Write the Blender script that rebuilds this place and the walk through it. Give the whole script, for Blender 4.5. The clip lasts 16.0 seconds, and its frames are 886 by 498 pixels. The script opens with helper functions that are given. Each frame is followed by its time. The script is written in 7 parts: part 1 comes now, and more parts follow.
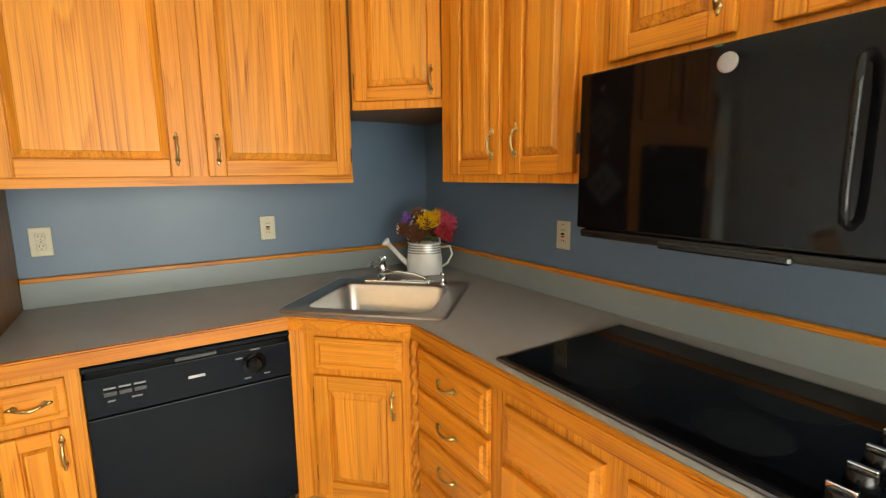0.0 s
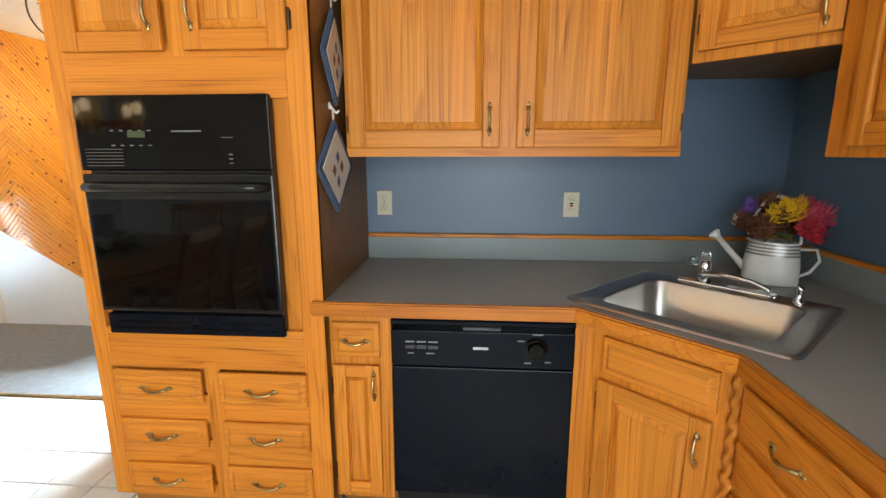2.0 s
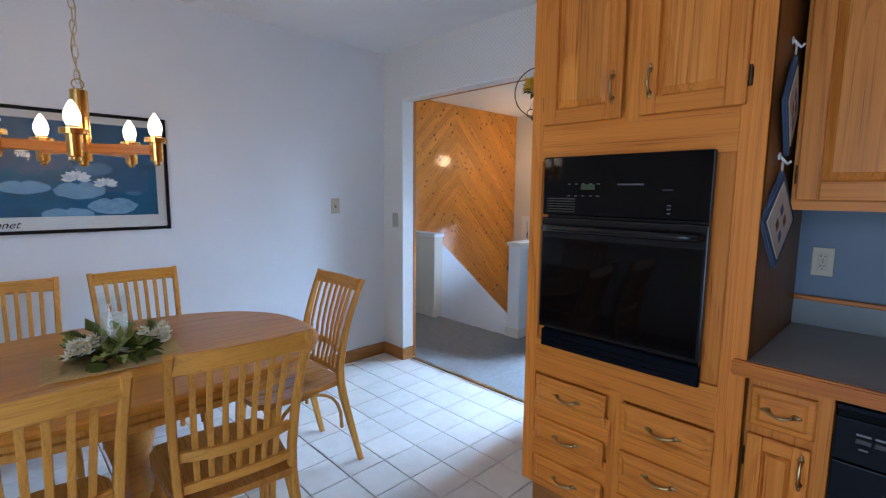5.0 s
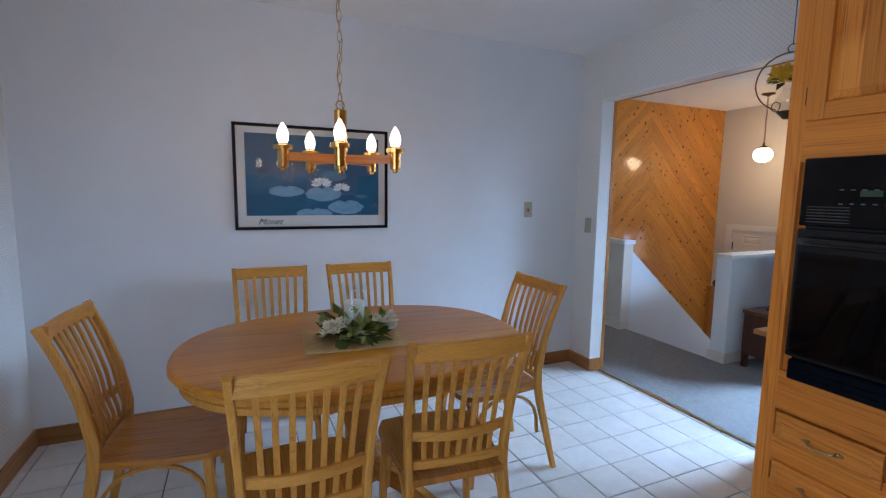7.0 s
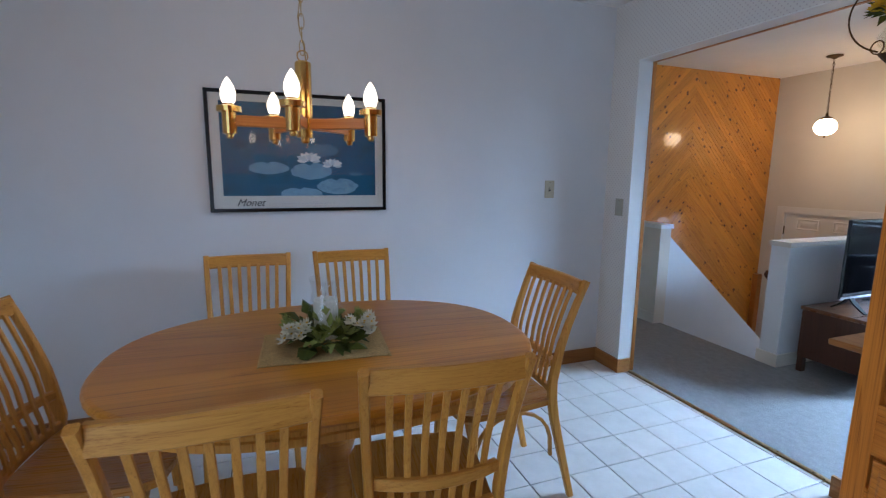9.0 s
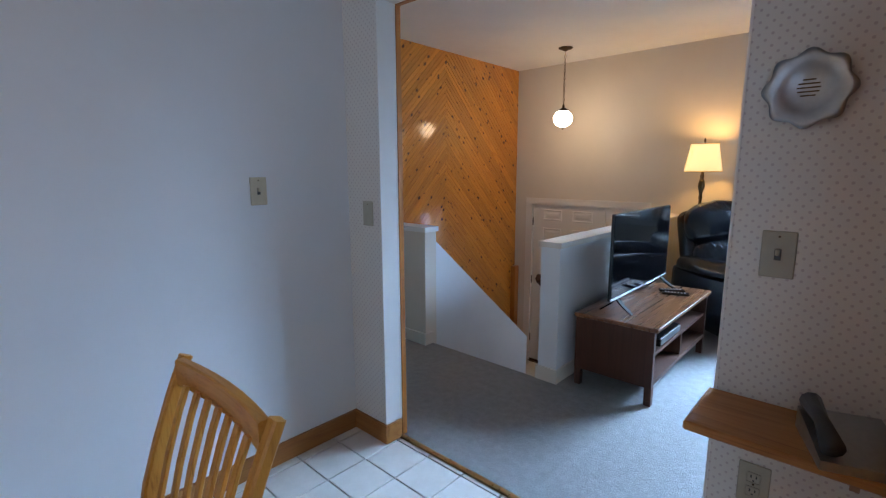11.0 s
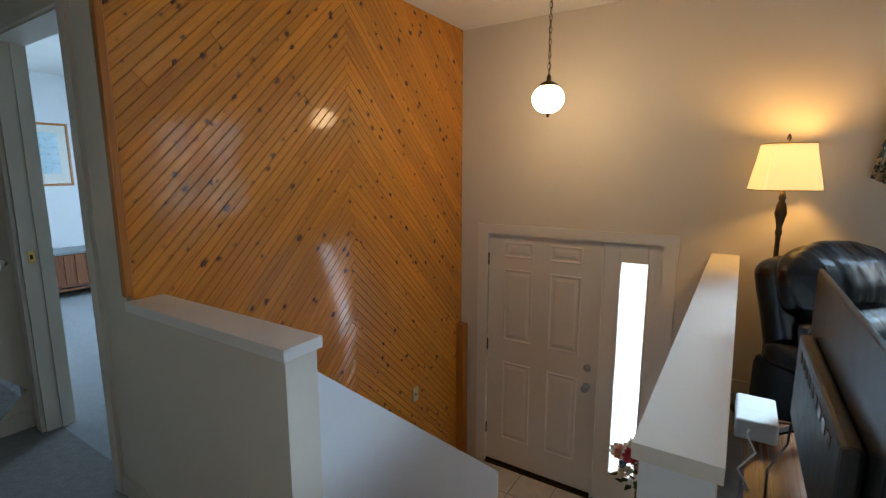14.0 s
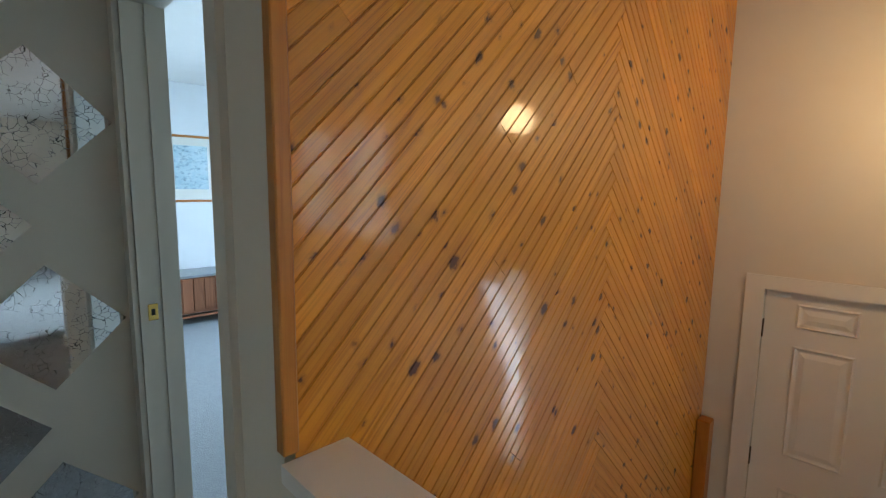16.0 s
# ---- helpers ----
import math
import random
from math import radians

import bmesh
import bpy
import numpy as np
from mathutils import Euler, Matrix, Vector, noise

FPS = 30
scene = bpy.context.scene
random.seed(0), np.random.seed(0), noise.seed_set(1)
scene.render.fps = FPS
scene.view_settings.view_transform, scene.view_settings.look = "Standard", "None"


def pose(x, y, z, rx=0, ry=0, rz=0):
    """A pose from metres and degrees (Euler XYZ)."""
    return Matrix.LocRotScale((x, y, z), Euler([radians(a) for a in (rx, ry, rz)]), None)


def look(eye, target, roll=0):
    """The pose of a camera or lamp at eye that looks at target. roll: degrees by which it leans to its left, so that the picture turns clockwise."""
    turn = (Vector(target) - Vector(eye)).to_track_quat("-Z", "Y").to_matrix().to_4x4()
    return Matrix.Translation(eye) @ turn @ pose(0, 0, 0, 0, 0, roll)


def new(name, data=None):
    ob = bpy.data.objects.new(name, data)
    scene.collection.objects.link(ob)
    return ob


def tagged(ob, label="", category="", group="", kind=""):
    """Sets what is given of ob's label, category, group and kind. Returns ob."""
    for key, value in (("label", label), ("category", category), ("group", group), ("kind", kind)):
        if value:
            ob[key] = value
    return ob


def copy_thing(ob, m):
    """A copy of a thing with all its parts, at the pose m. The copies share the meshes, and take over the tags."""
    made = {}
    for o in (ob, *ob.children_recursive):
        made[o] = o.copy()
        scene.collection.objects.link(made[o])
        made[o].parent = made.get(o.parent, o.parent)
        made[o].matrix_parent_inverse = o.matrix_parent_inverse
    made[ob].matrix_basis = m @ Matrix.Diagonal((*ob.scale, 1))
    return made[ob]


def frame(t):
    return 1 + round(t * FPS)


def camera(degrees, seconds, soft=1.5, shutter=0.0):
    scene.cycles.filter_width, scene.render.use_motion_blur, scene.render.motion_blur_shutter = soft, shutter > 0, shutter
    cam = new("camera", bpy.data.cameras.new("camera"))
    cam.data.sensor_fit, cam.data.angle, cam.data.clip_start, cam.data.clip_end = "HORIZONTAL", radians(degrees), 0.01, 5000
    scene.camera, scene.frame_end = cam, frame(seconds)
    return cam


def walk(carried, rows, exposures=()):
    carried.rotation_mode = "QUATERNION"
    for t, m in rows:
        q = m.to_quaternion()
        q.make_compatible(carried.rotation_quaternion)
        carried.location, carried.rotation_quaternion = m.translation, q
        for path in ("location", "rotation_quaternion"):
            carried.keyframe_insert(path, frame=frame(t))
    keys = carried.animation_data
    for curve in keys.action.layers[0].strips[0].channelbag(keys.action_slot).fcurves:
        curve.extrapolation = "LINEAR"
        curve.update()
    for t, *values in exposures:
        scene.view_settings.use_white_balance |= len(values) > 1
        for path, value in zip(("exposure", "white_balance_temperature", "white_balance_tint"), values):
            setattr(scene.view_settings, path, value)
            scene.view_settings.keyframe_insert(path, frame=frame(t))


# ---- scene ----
cam = camera(86.9, 16.0, soft=1.2, shutter=0.12)
PATH = [
    (0, (0.202, 0.005, 1.346), (1.27, 1.667, 1.034), -0.6),
    (0.5, (0.289, 0.118, 1.339), (1.115, 1.907, 0.999), -0.6),
    (1, (0.353, 0.185, 1.336), (0.874, 2.081, 0.971), -0.5),
    (1.5, (0.346, 0.215, 1.326), (0.53, 2.17, 0.945), -0.3),
    (2, (0.288, 0.221, 1.332), (0.14, 2.175, 0.929), -0.1),
    (2.5, (0.225, 0.216, 1.323), (-0.223, 2.124, 0.923), -0.1),
    (3, (0.177, 0.203, 1.333), (-0.496, 2.045, 0.937), -0.1),
    (3.5, (0.149, 0.163, 1.341), (-0.768, 1.902, 0.974), 0.1),
    (4, (0.139, 0.099, 1.362), (-0.975, 1.73, 1.043), 0.2),
    (4.2, (0.146, 0.084, 1.362), (-1.04, 1.667, 1.066), 0.3),
    (6.5, (0.067, -0.106, 1.373), (-1.672, 0.853, 1.133), 0.6),
    (7, (0.037, -0.129, 1.373), (-1.781, 0.669, 1.133), 0.8),
    (7.5, (0.023, -0.142, 1.375), (-1.852, 0.508, 1.131), 0.7),
    (8, (-0.01, -0.122, 1.369), (-1.912, 0.442, 1.115), 0.9),
    (8.5, (-0.122, -0.005, 1.341), (-2.023, 0.552, 1.066), 0.4),
    (9, (-0.267, 0.153, 1.346), (-2.121, 0.832, 1.029), 0.6),
    (9.5, (-0.463, 0.292, 1.343), (-2.19, 1.243, 1.006), 0.6),
    (10, (-0.662, 0.459, 1.336), (-2.228, 1.657, 1.0), 0.2),
    (10.2, (-0.762, 0.557, 1.334), (-2.266, 1.831, 0.999), 0.0),
    (12.3, (-1.578, 1.67, 1.352), (-2.758, 3.251, 1.026), 0.0),
    (12.5, (-1.681, 1.785, 1.356), (-2.83, 3.388, 1.03), -0.1),
    (13, (-1.926, 2.063, 1.345), (-2.996, 3.723, 1.032), 0.0),
    (13.4, (-2.127, 2.311, 1.367), (-3.174, 3.986, 1.052), -0.4),
    (13.5, (-2.161, 2.382, 1.365), (-3.215, 4.053, 1.053), -0.3),
    (13.8, (-2.328, 2.52, 1.399), (-3.378, 4.191, 1.073), 0.0),
    (14.2, (-2.554, 2.678, 1.422), (-3.643, 4.325, 1.105), 0.0),
    (14.5, (-2.715, 2.809, 1.433), (-3.863, 4.416, 1.121), 0.2),
    (15, (-3.012, 3.0, 1.435), (-4.328, 4.478, 1.147), 0.5),
    (15.3, (-3.19, 3.038, 1.437), (-4.585, 4.444, 1.158), 0.6),
    (16, (-3.648, 3.054, 1.432), (-5.06, 4.447, 1.179), 0.7),
]
EXPOSURES = [(0, 0.02, 11800, 10), (1.5, -0.2, 9800, 10), (2.5, -0.65, 8000, 12), (3.5, -1.28, 6850, 16), (4.2, -1.48, 6450, 16), (7.0, -1.85, 6200, 16), (9.0, -2.02, 6150, 15), (10.2, -2.08, 6050, 15), (12.5, -2.37, 6950, 14), (14.0, -2.35, 7400, 11), (15.0, -2.25, 7800, 10), (16.0, -1.88, 7600, 10)]
walk(cam, [(t, look(eye, target, roll)) for t, eye, target, roll in PATH], EXPOSURES)

# ---- light ----
world = bpy.data.worlds.new("world")
scene.world = world
world.use_nodes = True
wn = world.node_tree
sky = wn.nodes.new("ShaderNodeTexSky")
sky.sky_type, sky.sun_disc = "NISHITA", False
sky.sun_elevation, sky.sun_rotation = radians(40), radians(200)
wn.links.new(sky.outputs[0], wn.nodes["Background"].inputs[0])
wn.nodes["Background"].inputs[1].default_value = 0.12


def lamp(name, kind, m, energy, color, **more):
    d = bpy.data.lights.new(name, kind)
    d.energy, d.color = energy, color
    for k, v in more.items():
        if k == "size":
            d.size = v
        elif k == "size_y":
            d.shape, d.size_y = "RECTANGLE", v
        elif k == "radius":
            d.shadow_soft_size = v
        elif k == "angle":
            d.angle = v
        elif k == "spread":
            d.spread = v
    ob = new(name, d)
    ob.matrix_world = m
    return ob


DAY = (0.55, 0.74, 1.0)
CHANDELIER = 3.8
PENDANT, FLOORLAMP = 4.0, 70.0
lamp("sun", "SUN", pose(0, 0, 8, 50, 0, -20), 4.0, (1.0, 0.95, 0.87), angle=radians(0.6))
# daylight in the openings of the windows; patio and bedroom openings are unseen
lamp("patio_daylight", "AREA", look((0.35, -1.15, 1.2), (-1.0, 1.2, 1.5)), 76, DAY, size=1.7, size_y=1.7)
# fill added at the patio opening, aimed up like ground bounce to lift the ceiling
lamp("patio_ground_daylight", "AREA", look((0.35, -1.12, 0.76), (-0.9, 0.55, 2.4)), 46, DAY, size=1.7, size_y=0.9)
lamp("living_daylight", "AREA", look((-0.6, 7.5, 2.75), (-0.9, 4.7, 0.2)), 9500, (0.42, 0.68, 1.0), size=3.0, size_y=1.9, spread=radians(100))
lamp("sidelight_daylight", "AREA", look((-3.04, 6.0, 0.0), (-3.04, 4.0, -0.6)), 28, DAY, size=0.17, size_y=1.5)
lamp("bedroom_daylight", "AREA", look((-7.2, 6.0, 1.5), (-7.6, 4.0, 0.4)), 400, (0.36, 0.63, 1.0), size=1.6, size_y=1.15)

# ---- materials ----


class Nodes:
    def __init__(self, name, rough=0.5, metal=0.0, spec=0.5):
        self.m = bpy.data.materials.new(name)
        self.m.use_nodes = True
        self.t = self.m.node_tree
        self.b = self.t.nodes["Principled BSDF"]
        self.put("Roughness", rough), self.put("Metallic", metal), self.put("Specular IOR Level", spec)

    def put(self, key, v):
        s = self.b.inputs[key]
        if hasattr(v, "is_linked"):
            self.t.links.new(v, s)
        else:
            s.default_value = (*v, 1) if isinstance(v, tuple) and len(v) == 3 else v

    def node(self, kind, out=0, **kw):
        n = self.t.nodes.new(kind)
        ins = kw.pop("ins", {})
        if "operation" in kw:
            n.operation = kw["operation"]
        if "feature" in kw:
            n.feature = kw["feature"]
        for k, v in ins.items():
            if hasattr(v, "is_linked"):
                self.t.links.new(v, n.inputs[k])
            else:
                n.inputs[k].default_value = (*v, 1) if isinstance(v, tuple) and len(v) == 3 and n.inputs[k].type == "RGBA" else v
        return n.outputs[out]

    def coords(self, scale=(1, 1, 1), spin=(0, 0, 0), vary=0.0):
        c = self.node("ShaderNodeTexCoord", 3)
        if vary:
            r = self.node("ShaderNodeObjectInfo", 5)
            k = self.node("ShaderNodeMath", operation="MULTIPLY", ins={0: r, 1: vary})
            c = self.node("ShaderNodeVectorMath", operation="ADD", ins={0: c, 1: k})
        return self.node("ShaderNodeMapping", ins={0: c, 2: tuple(radians(a) for a in spin), 3: scale})

    def noise(self, co, scale, detail=4, rough=0.6, warp=0.0):
        return self.node("ShaderNodeTexNoise", ins={"Vector": co, "Scale": scale, "Detail": detail, "Roughness": rough, "Distortion": warp})

    def ramp(self, f, *stops):
        n = self.t.nodes.new("ShaderNodeValToRGB")
        self.t.links.new(f, n.inputs[0])
        e = n.color_ramp.elements
        while len(e) < len(stops):
            e.new(0.5)
        for s, (p, c) in zip(e, stops):
            s.position, s.color = p, (*c, 1) if isinstance(c, tuple) else (c, c, c, 1)
        return n.outputs[0]

    def mix(self, f, a, b, mode="MIX"):
        n = self.t.nodes.new("ShaderNodeMix")
        n.data_type, n.blend_type = "RGBA", mode
        for i, v in ((0, f), (6, a), (7, b)):
            if hasattr(v, "is_linked"):
                self.t.links.new(v, n.inputs[i])
            else:
                n.inputs[i].default_value = (*v, 1) if isinstance(v, tuple) else v
        return n.outputs[2]

    def bump(self, h, strength=0.2, dist=0.002):
        self.put("Normal", self.node("ShaderNodeBump", ins={"Height": h, "Strength": strength, "Distance": dist}))

    def tone(self, col, amount):
        """Each object a little lighter or darker than the next."""
        r = self.node("ShaderNodeObjectInfo", 5)
        v = self.node("ShaderNodeMapRange", ins={0: r, 3: 1 - amount, 4: 1 + amount})
        return self.node("ShaderNodeHueSaturation", ins={"Value": v, "Color": col})


def wood(name, light, mid, dark, axis="z", rough=0.35, size=1.0, knots=False, vary=0.12, coat=0.0, stave=0.0, spec=0.3):
    """Flat-sawn wood: staves of their own tone, soft growth bands and dark broken pores along the grain."""
    n = Nodes(name, rough, spec=spec)
    st = {"x": (0.075, 1, 1), "y": (1, 0.075, 1), "z": (1, 1, 0.075)}[axis]
    st = tuple(a / size for a in st)
    shift, tint = 0.0, None
    if stave:
        sep = n.t.nodes.new("ShaderNodeSeparateXYZ")
        n.t.links.new(n.coords((1 / stave, 1 / stave, 1 / stave), vary=6.0), sep.inputs[0])
        which = n.node("ShaderNodeMath", operation="FLOOR", ins={0: sep.outputs[2 if axis == "x" else 0]})
        white = n.t.nodes.new("ShaderNodeTexWhiteNoise")
        white.noise_dimensions = "1D"
        n.t.links.new(which, white.inputs["W"])
        tint = white.outputs["Value"]
        shift = n.node("ShaderNodeMath", operation="MULTIPLY", ins={0: tint, 1: 9.0})

    def along(scale, vary_):
        c = n.coords(scale, vary=vary_)
        return n.node("ShaderNodeVectorMath", operation="ADD", ins={0: c, 1: shift}) if stave else c

    co = along(st, 7.0)
    w1 = n.noise(co, 6, 2, 0.45, 0.35)
    rings = n.node("ShaderNodeMath", operation="FRACT", ins={0: n.node("ShaderNodeMath", operation="MULTIPLY", ins={0: w1, 1: 13.0})})
    rings = n.ramp(rings, (0.0, 0.1), (0.55, 0.35), (0.88, 1.0), (1.0, 0.15))
    pores = n.noise(along(tuple(a * (0.9 if a / max(st) < 0.5 else 9) for a in st), 4.0), 42, 2, 0.5)
    fine = n.noise(along(tuple(a * (1 if a / max(st) < 0.5 else 6) for a in st), 3.0), 30, 4, 0.65)
    broad = n.noise(along(tuple(a * (2.0 if a / max(st) < 0.5 else 1) for a in st), 5.0), 5.0, 3)
    c = n.mix(n.ramp(rings, (0.1, 0.0), (1.0, 0.85)), light, mid)
    c = n.mix(n.ramp(fine, (0.47, 0.0), (0.80, 0.72)), c, dark)
    c = n.mix(n.ramp(broad, (0.38, 0.0), (0.72, 0.7)), c, mid)
    c = n.mix(n.mix(1.0, n.ramp(pores, (0.56, 0.0), (0.65, 0.85)), n.ramp(rings, (0.3, 0.2), (0.9, 1.0)), "MULTIPLY"), c, dark)
    if knots:
        v = n.t.nodes.new("ShaderNodeTexVoronoi")
        v.voronoi_dimensions = "2D"
        v.inputs["Scale"].default_value = 1.0
        n.t.links.new(n.coords(knots, vary=9.0), v.inputs["Vector"])
        pick = n.t.nodes.new("ShaderNodeSeparateColor")
        n.t.links.new(v.outputs["Color"], pick.inputs[0])
        size_ = n.node("ShaderNodeMath", operation="MULTIPLY_ADD", ins={0: pick.outputs[0], 1: 0.62, 2: v.outputs["Distance"]})
        ragged = n.node("ShaderNodeMath", operation="MULTIPLY_ADD", ins={0: n.noise(n.coords((0.6, 1, 1), vary=2.0), 38, 4, 0.75), 1: 0.62, 2: size_})
        c = n.mix(n.ramp(ragged, (0.49, 0.5), (0.72, 0.0)), c, mid)
        c = n.mix(n.ramp(ragged, (0.44, 1.0), (0.48, 0.85), (0.53, 0.3), (0.64, 0.0)), c, (0.075, 0.019, 0.004))
    if stave:
        c = n.node("ShaderNodeHueSaturation", ins={"Value": n.node("ShaderNodeMapRange", ins={0: tint, 3: 0.86, 4: 1.14}), "Color": c})
    n.put("Base Color", n.tone(c, vary))
    n.put("Roughness", n.node("ShaderNodeMapRange", ins={0: fine, 3: rough - 0.07, 4: rough + 0.12}))
    if coat:
        n.put("Coat Weight", coat), n.put("Coat Roughness", 0.09)
    n.bump(n.mix(0.5, fine, rings), 0.12, 0.001)
    return n.m


def paint(name, col, rough=0.6, bump=0.12, scale=140, blotch=0.06):
    n = Nodes(name, rough)
    co = n.coords()
    lo = tuple(max(0, c * (1 - blotch)) for c in col)
    n.put("Base Color", n.mix(n.ramp(n.noise(co, 1.7, 5), (0.35, 0.0), (0.7, 1.0)), col, lo))
    n.put("Roughness", n.node("ShaderNodeMapRange", ins={0: n.noise(co, 6, 4), 3: rough - 0.08, 4: rough + 0.1}))
    n.bump(n.noise(co, scale, 3), bump, 0.002)
    return n.m


def metal(name, col, rough=0.2, scale=(1, 1, 1), grain=60):
    n = Nodes(name, rough, 1.0)
    f = n.noise(n.coords(scale), grain, 4)
    n.put("Base Color", n.mix(f, col, tuple(c * 0.8 for c in col)))
    n.put("Roughness", n.node("ShaderNodeMapRange", ins={0: f, 3: rough * 0.7, 4: rough * 1.5}))
    return n.m


def gloss(name, col, rough=0.12, coat=0.0, spec=0.5):
    n = Nodes(name, rough, 0.0, spec)
    f = n.noise(n.coords(), 25, 5)
    n.put("Base Color", n.mix(f, col, tuple(c * 0.75 for c in col)))
    n.put("Roughness", n.node("ShaderNodeMapRange", ins={0: f, 3: rough * 0.8, 4: rough * 1.3 + 0.02}))
    n.put("Coat Weight", coat)
    return n.m


def emitter(name, col, strength, base=(0.8, 0.8, 0.78)):
    n = Nodes(name, 0.4)
    n.put("Base Color", base), n.put("Emission Color", col), n.put("Emission Strength", strength)
    return n.m


OAK_L, OAK_M, OAK_D = (0.67, 0.235, 0.033), (0.54, 0.165, 0.019), (0.24, 0.055, 0.006)
OAK_V = wood("oak_upright", OAK_L, OAK_M, OAK_D, "z", 0.40, vary=0.07)
OAK_H = wood("oak_level", OAK_L, OAK_M, OAK_D, "x", 0.40, vary=0.07)
OAK_PANEL = wood("oak_panel", (0.70, 0.26, 0.042), (0.53, 0.165, 0.020), (0.23, 0.054, 0.006), "z", 0.38, 1.1, vary=0.06, stave=0.085)
# darker copy of the oak: shade of sides and undersides put into the colour
OAK_SHADE = wood("oak_shade_tone", (0.20, 0.085, 0.022), (0.16, 0.062, 0.015), (0.10, 0.035, 0.008), "z", 0.4)
EDGE_X = wood("oak_edge", (0.58, 0.19, 0.024), (0.44, 0.122, 0.012), (0.2, 0.045, 0.004), "x", 0.33)
EDGE_Y = wood("oak_edge_across", (0.58, 0.19, 0.024), (0.44, 0.122, 0.012), (0.2, 0.045, 0.004), "y", 0.33)
CHAIR_V = wood("chair_oak", (0.58, 0.275, 0.052), (0.49, 0.21, 0.034), (0.30, 0.11, 0.016), "z", 0.36, 0.8, vary=0.06)
CHAIR_H = wood("chair_rail_oak", (0.58, 0.275, 0.052), (0.49, 0.21, 0.034), (0.30, 0.11, 0.016), "x", 0.36, 0.8, vary=0.06)
CHAIR_S = wood("chair_seat_oak", (0.48, 0.205, 0.040), (0.41, 0.16, 0.027), (0.26, 0.085, 0.013), "y", 0.26, 1.0, stave=0.11)
TABLE_W = wood("table_oak", (0.53, 0.215, 0.020), (0.44, 0.16, 0.013), (0.25, 0.076, 0.008), "y", 0.30, 1.6, coat=0.16, stave=0.14)
PINE_W = wood("knotty_pine", (0.66, 0.266, 0.029), (0.55, 0.197, 0.017), (0.34, 0.10, 0.008), "x", 0.36, 1.2, knots=(11.0, 15.0, 1.0), vary=0.12, coat=0.75)
PINE_TRIM = wood("pine_trim", (0.44, 0.17, 0.036), (0.36, 0.125, 0.024), (0.25, 0.075, 0.012), "z", 0.3)
BASE_W = wood("oak_baseboard", (0.36, 0.155, 0.042), (0.28, 0.11, 0.028), (0.18, 0.06, 0.014), "x", 0.4)
BASE_WY = wood("oak_baseboard_across", (0.36, 0.155, 0.042), (0.28, 0.11, 0.028), (0.18, 0.06, 0.014), "y", 0.4)
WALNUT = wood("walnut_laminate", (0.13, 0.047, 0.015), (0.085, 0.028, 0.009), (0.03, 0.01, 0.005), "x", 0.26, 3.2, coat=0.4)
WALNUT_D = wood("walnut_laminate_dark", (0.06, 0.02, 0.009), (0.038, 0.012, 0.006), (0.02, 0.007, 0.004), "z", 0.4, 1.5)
DRESS_W = wood("teak_dresser", (0.26, 0.10, 0.05), (0.2, 0.07, 0.035), (0.12, 0.04, 0.02), "z", 0.4, 1.2)
LAMP_ARM = wood("chandelier_oak", (0.45, 0.17, 0.04), (0.36, 0.12, 0.025), (0.22, 0.065, 0.012), "x", 0.3)
RAIL_W = wood("handrail_wood", (0.1, 0.035, 0.012), (0.075, 0.024, 0.008), (0.045, 0.014, 0.005), "y", 0.3)

WHITE = paint("pale_lavender_wall_paint", (0.70, 0.72, 0.735), 0.65)
HALLW = paint("cream_wall_paint", (0.67, 0.615, 0.53), 0.65)
CEIL = paint("ceiling_paint", (0.84, 0.835, 0.82), 0.8, 0.4, 60)
BLUEW = paint("slate_blue_wall", (0.078, 0.126, 0.182), 0.42, 0.08)
TRIMW = paint("white_trim_gloss", (0.78, 0.77, 0.74), 0.32, 0.03, 30)
CREAMW = paint("cream_trim", (0.66, 0.61, 0.53), 0.4, 0.04, 40)
DOORW = paint("white_door_paint", (0.76, 0.73, 0.68), 0.35, 0.05, 50)
GREYC = paint("grey_laminate", (0.26, 0.255, 0.24), 0.38, 0.06, 400, 0.12)
GREYB = paint("grey_blue_laminate", (0.19, 0.22, 0.225), 0.4, 0.05, 300, 0.1)
IVORY = gloss("ivory_plastic", (0.52, 0.46, 0.33), 0.35)
BEIGE = gloss("beige_plastic", (0.42, 0.40, 0.32), 0.4)
BLACK = gloss("black_enamel", (0.006, 0.0065, 0.0075), 0.2, spec=0.35)
BLACKG = gloss("black_glass", (0.002, 0.002, 0.0025), 0.04, spec=0.19)
BLACKS = gloss("black_satin", (0.0022, 0.0045, 0.009), 0.2, spec=0.14)
MATTE = gloss("matte_black_plastic", (0.004, 0.004, 0.0045), 0.45, spec=0.06)
DARKP = gloss("dark_plastic", (0.03, 0.032, 0.035), 0.42)
FAINT = gloss("worn_lettering", (0.19, 0.20, 0.21), 0.4)
SILVER = gloss("silver_mark", (0.55, 0.56, 0.57), 0.3)
DIMMARK = gloss("dim_grey_print", (0.11, 0.115, 0.12), 0.4)
STEEL = metal("brushed_steel", (0.60, 0.58, 0.55), 0.30, (1, 12, 12), 40)
CHROME = metal("chrome", (0.78, 0.79, 0.8), 0.08)
BRASS = metal("polished_brass", (0.78, 0.50, 0.16), 0.16)
ABRASS = metal("antique_brass", (0.50, 0.37, 0.18), 0.27)
BRONZE = metal("dark_bronze", (0.10, 0.065, 0.035), 0.38)
GREENT = emitter("clock_digits", (0.1, 0.5, 0.2), 0.12, (0.004, 0.006, 0.005))


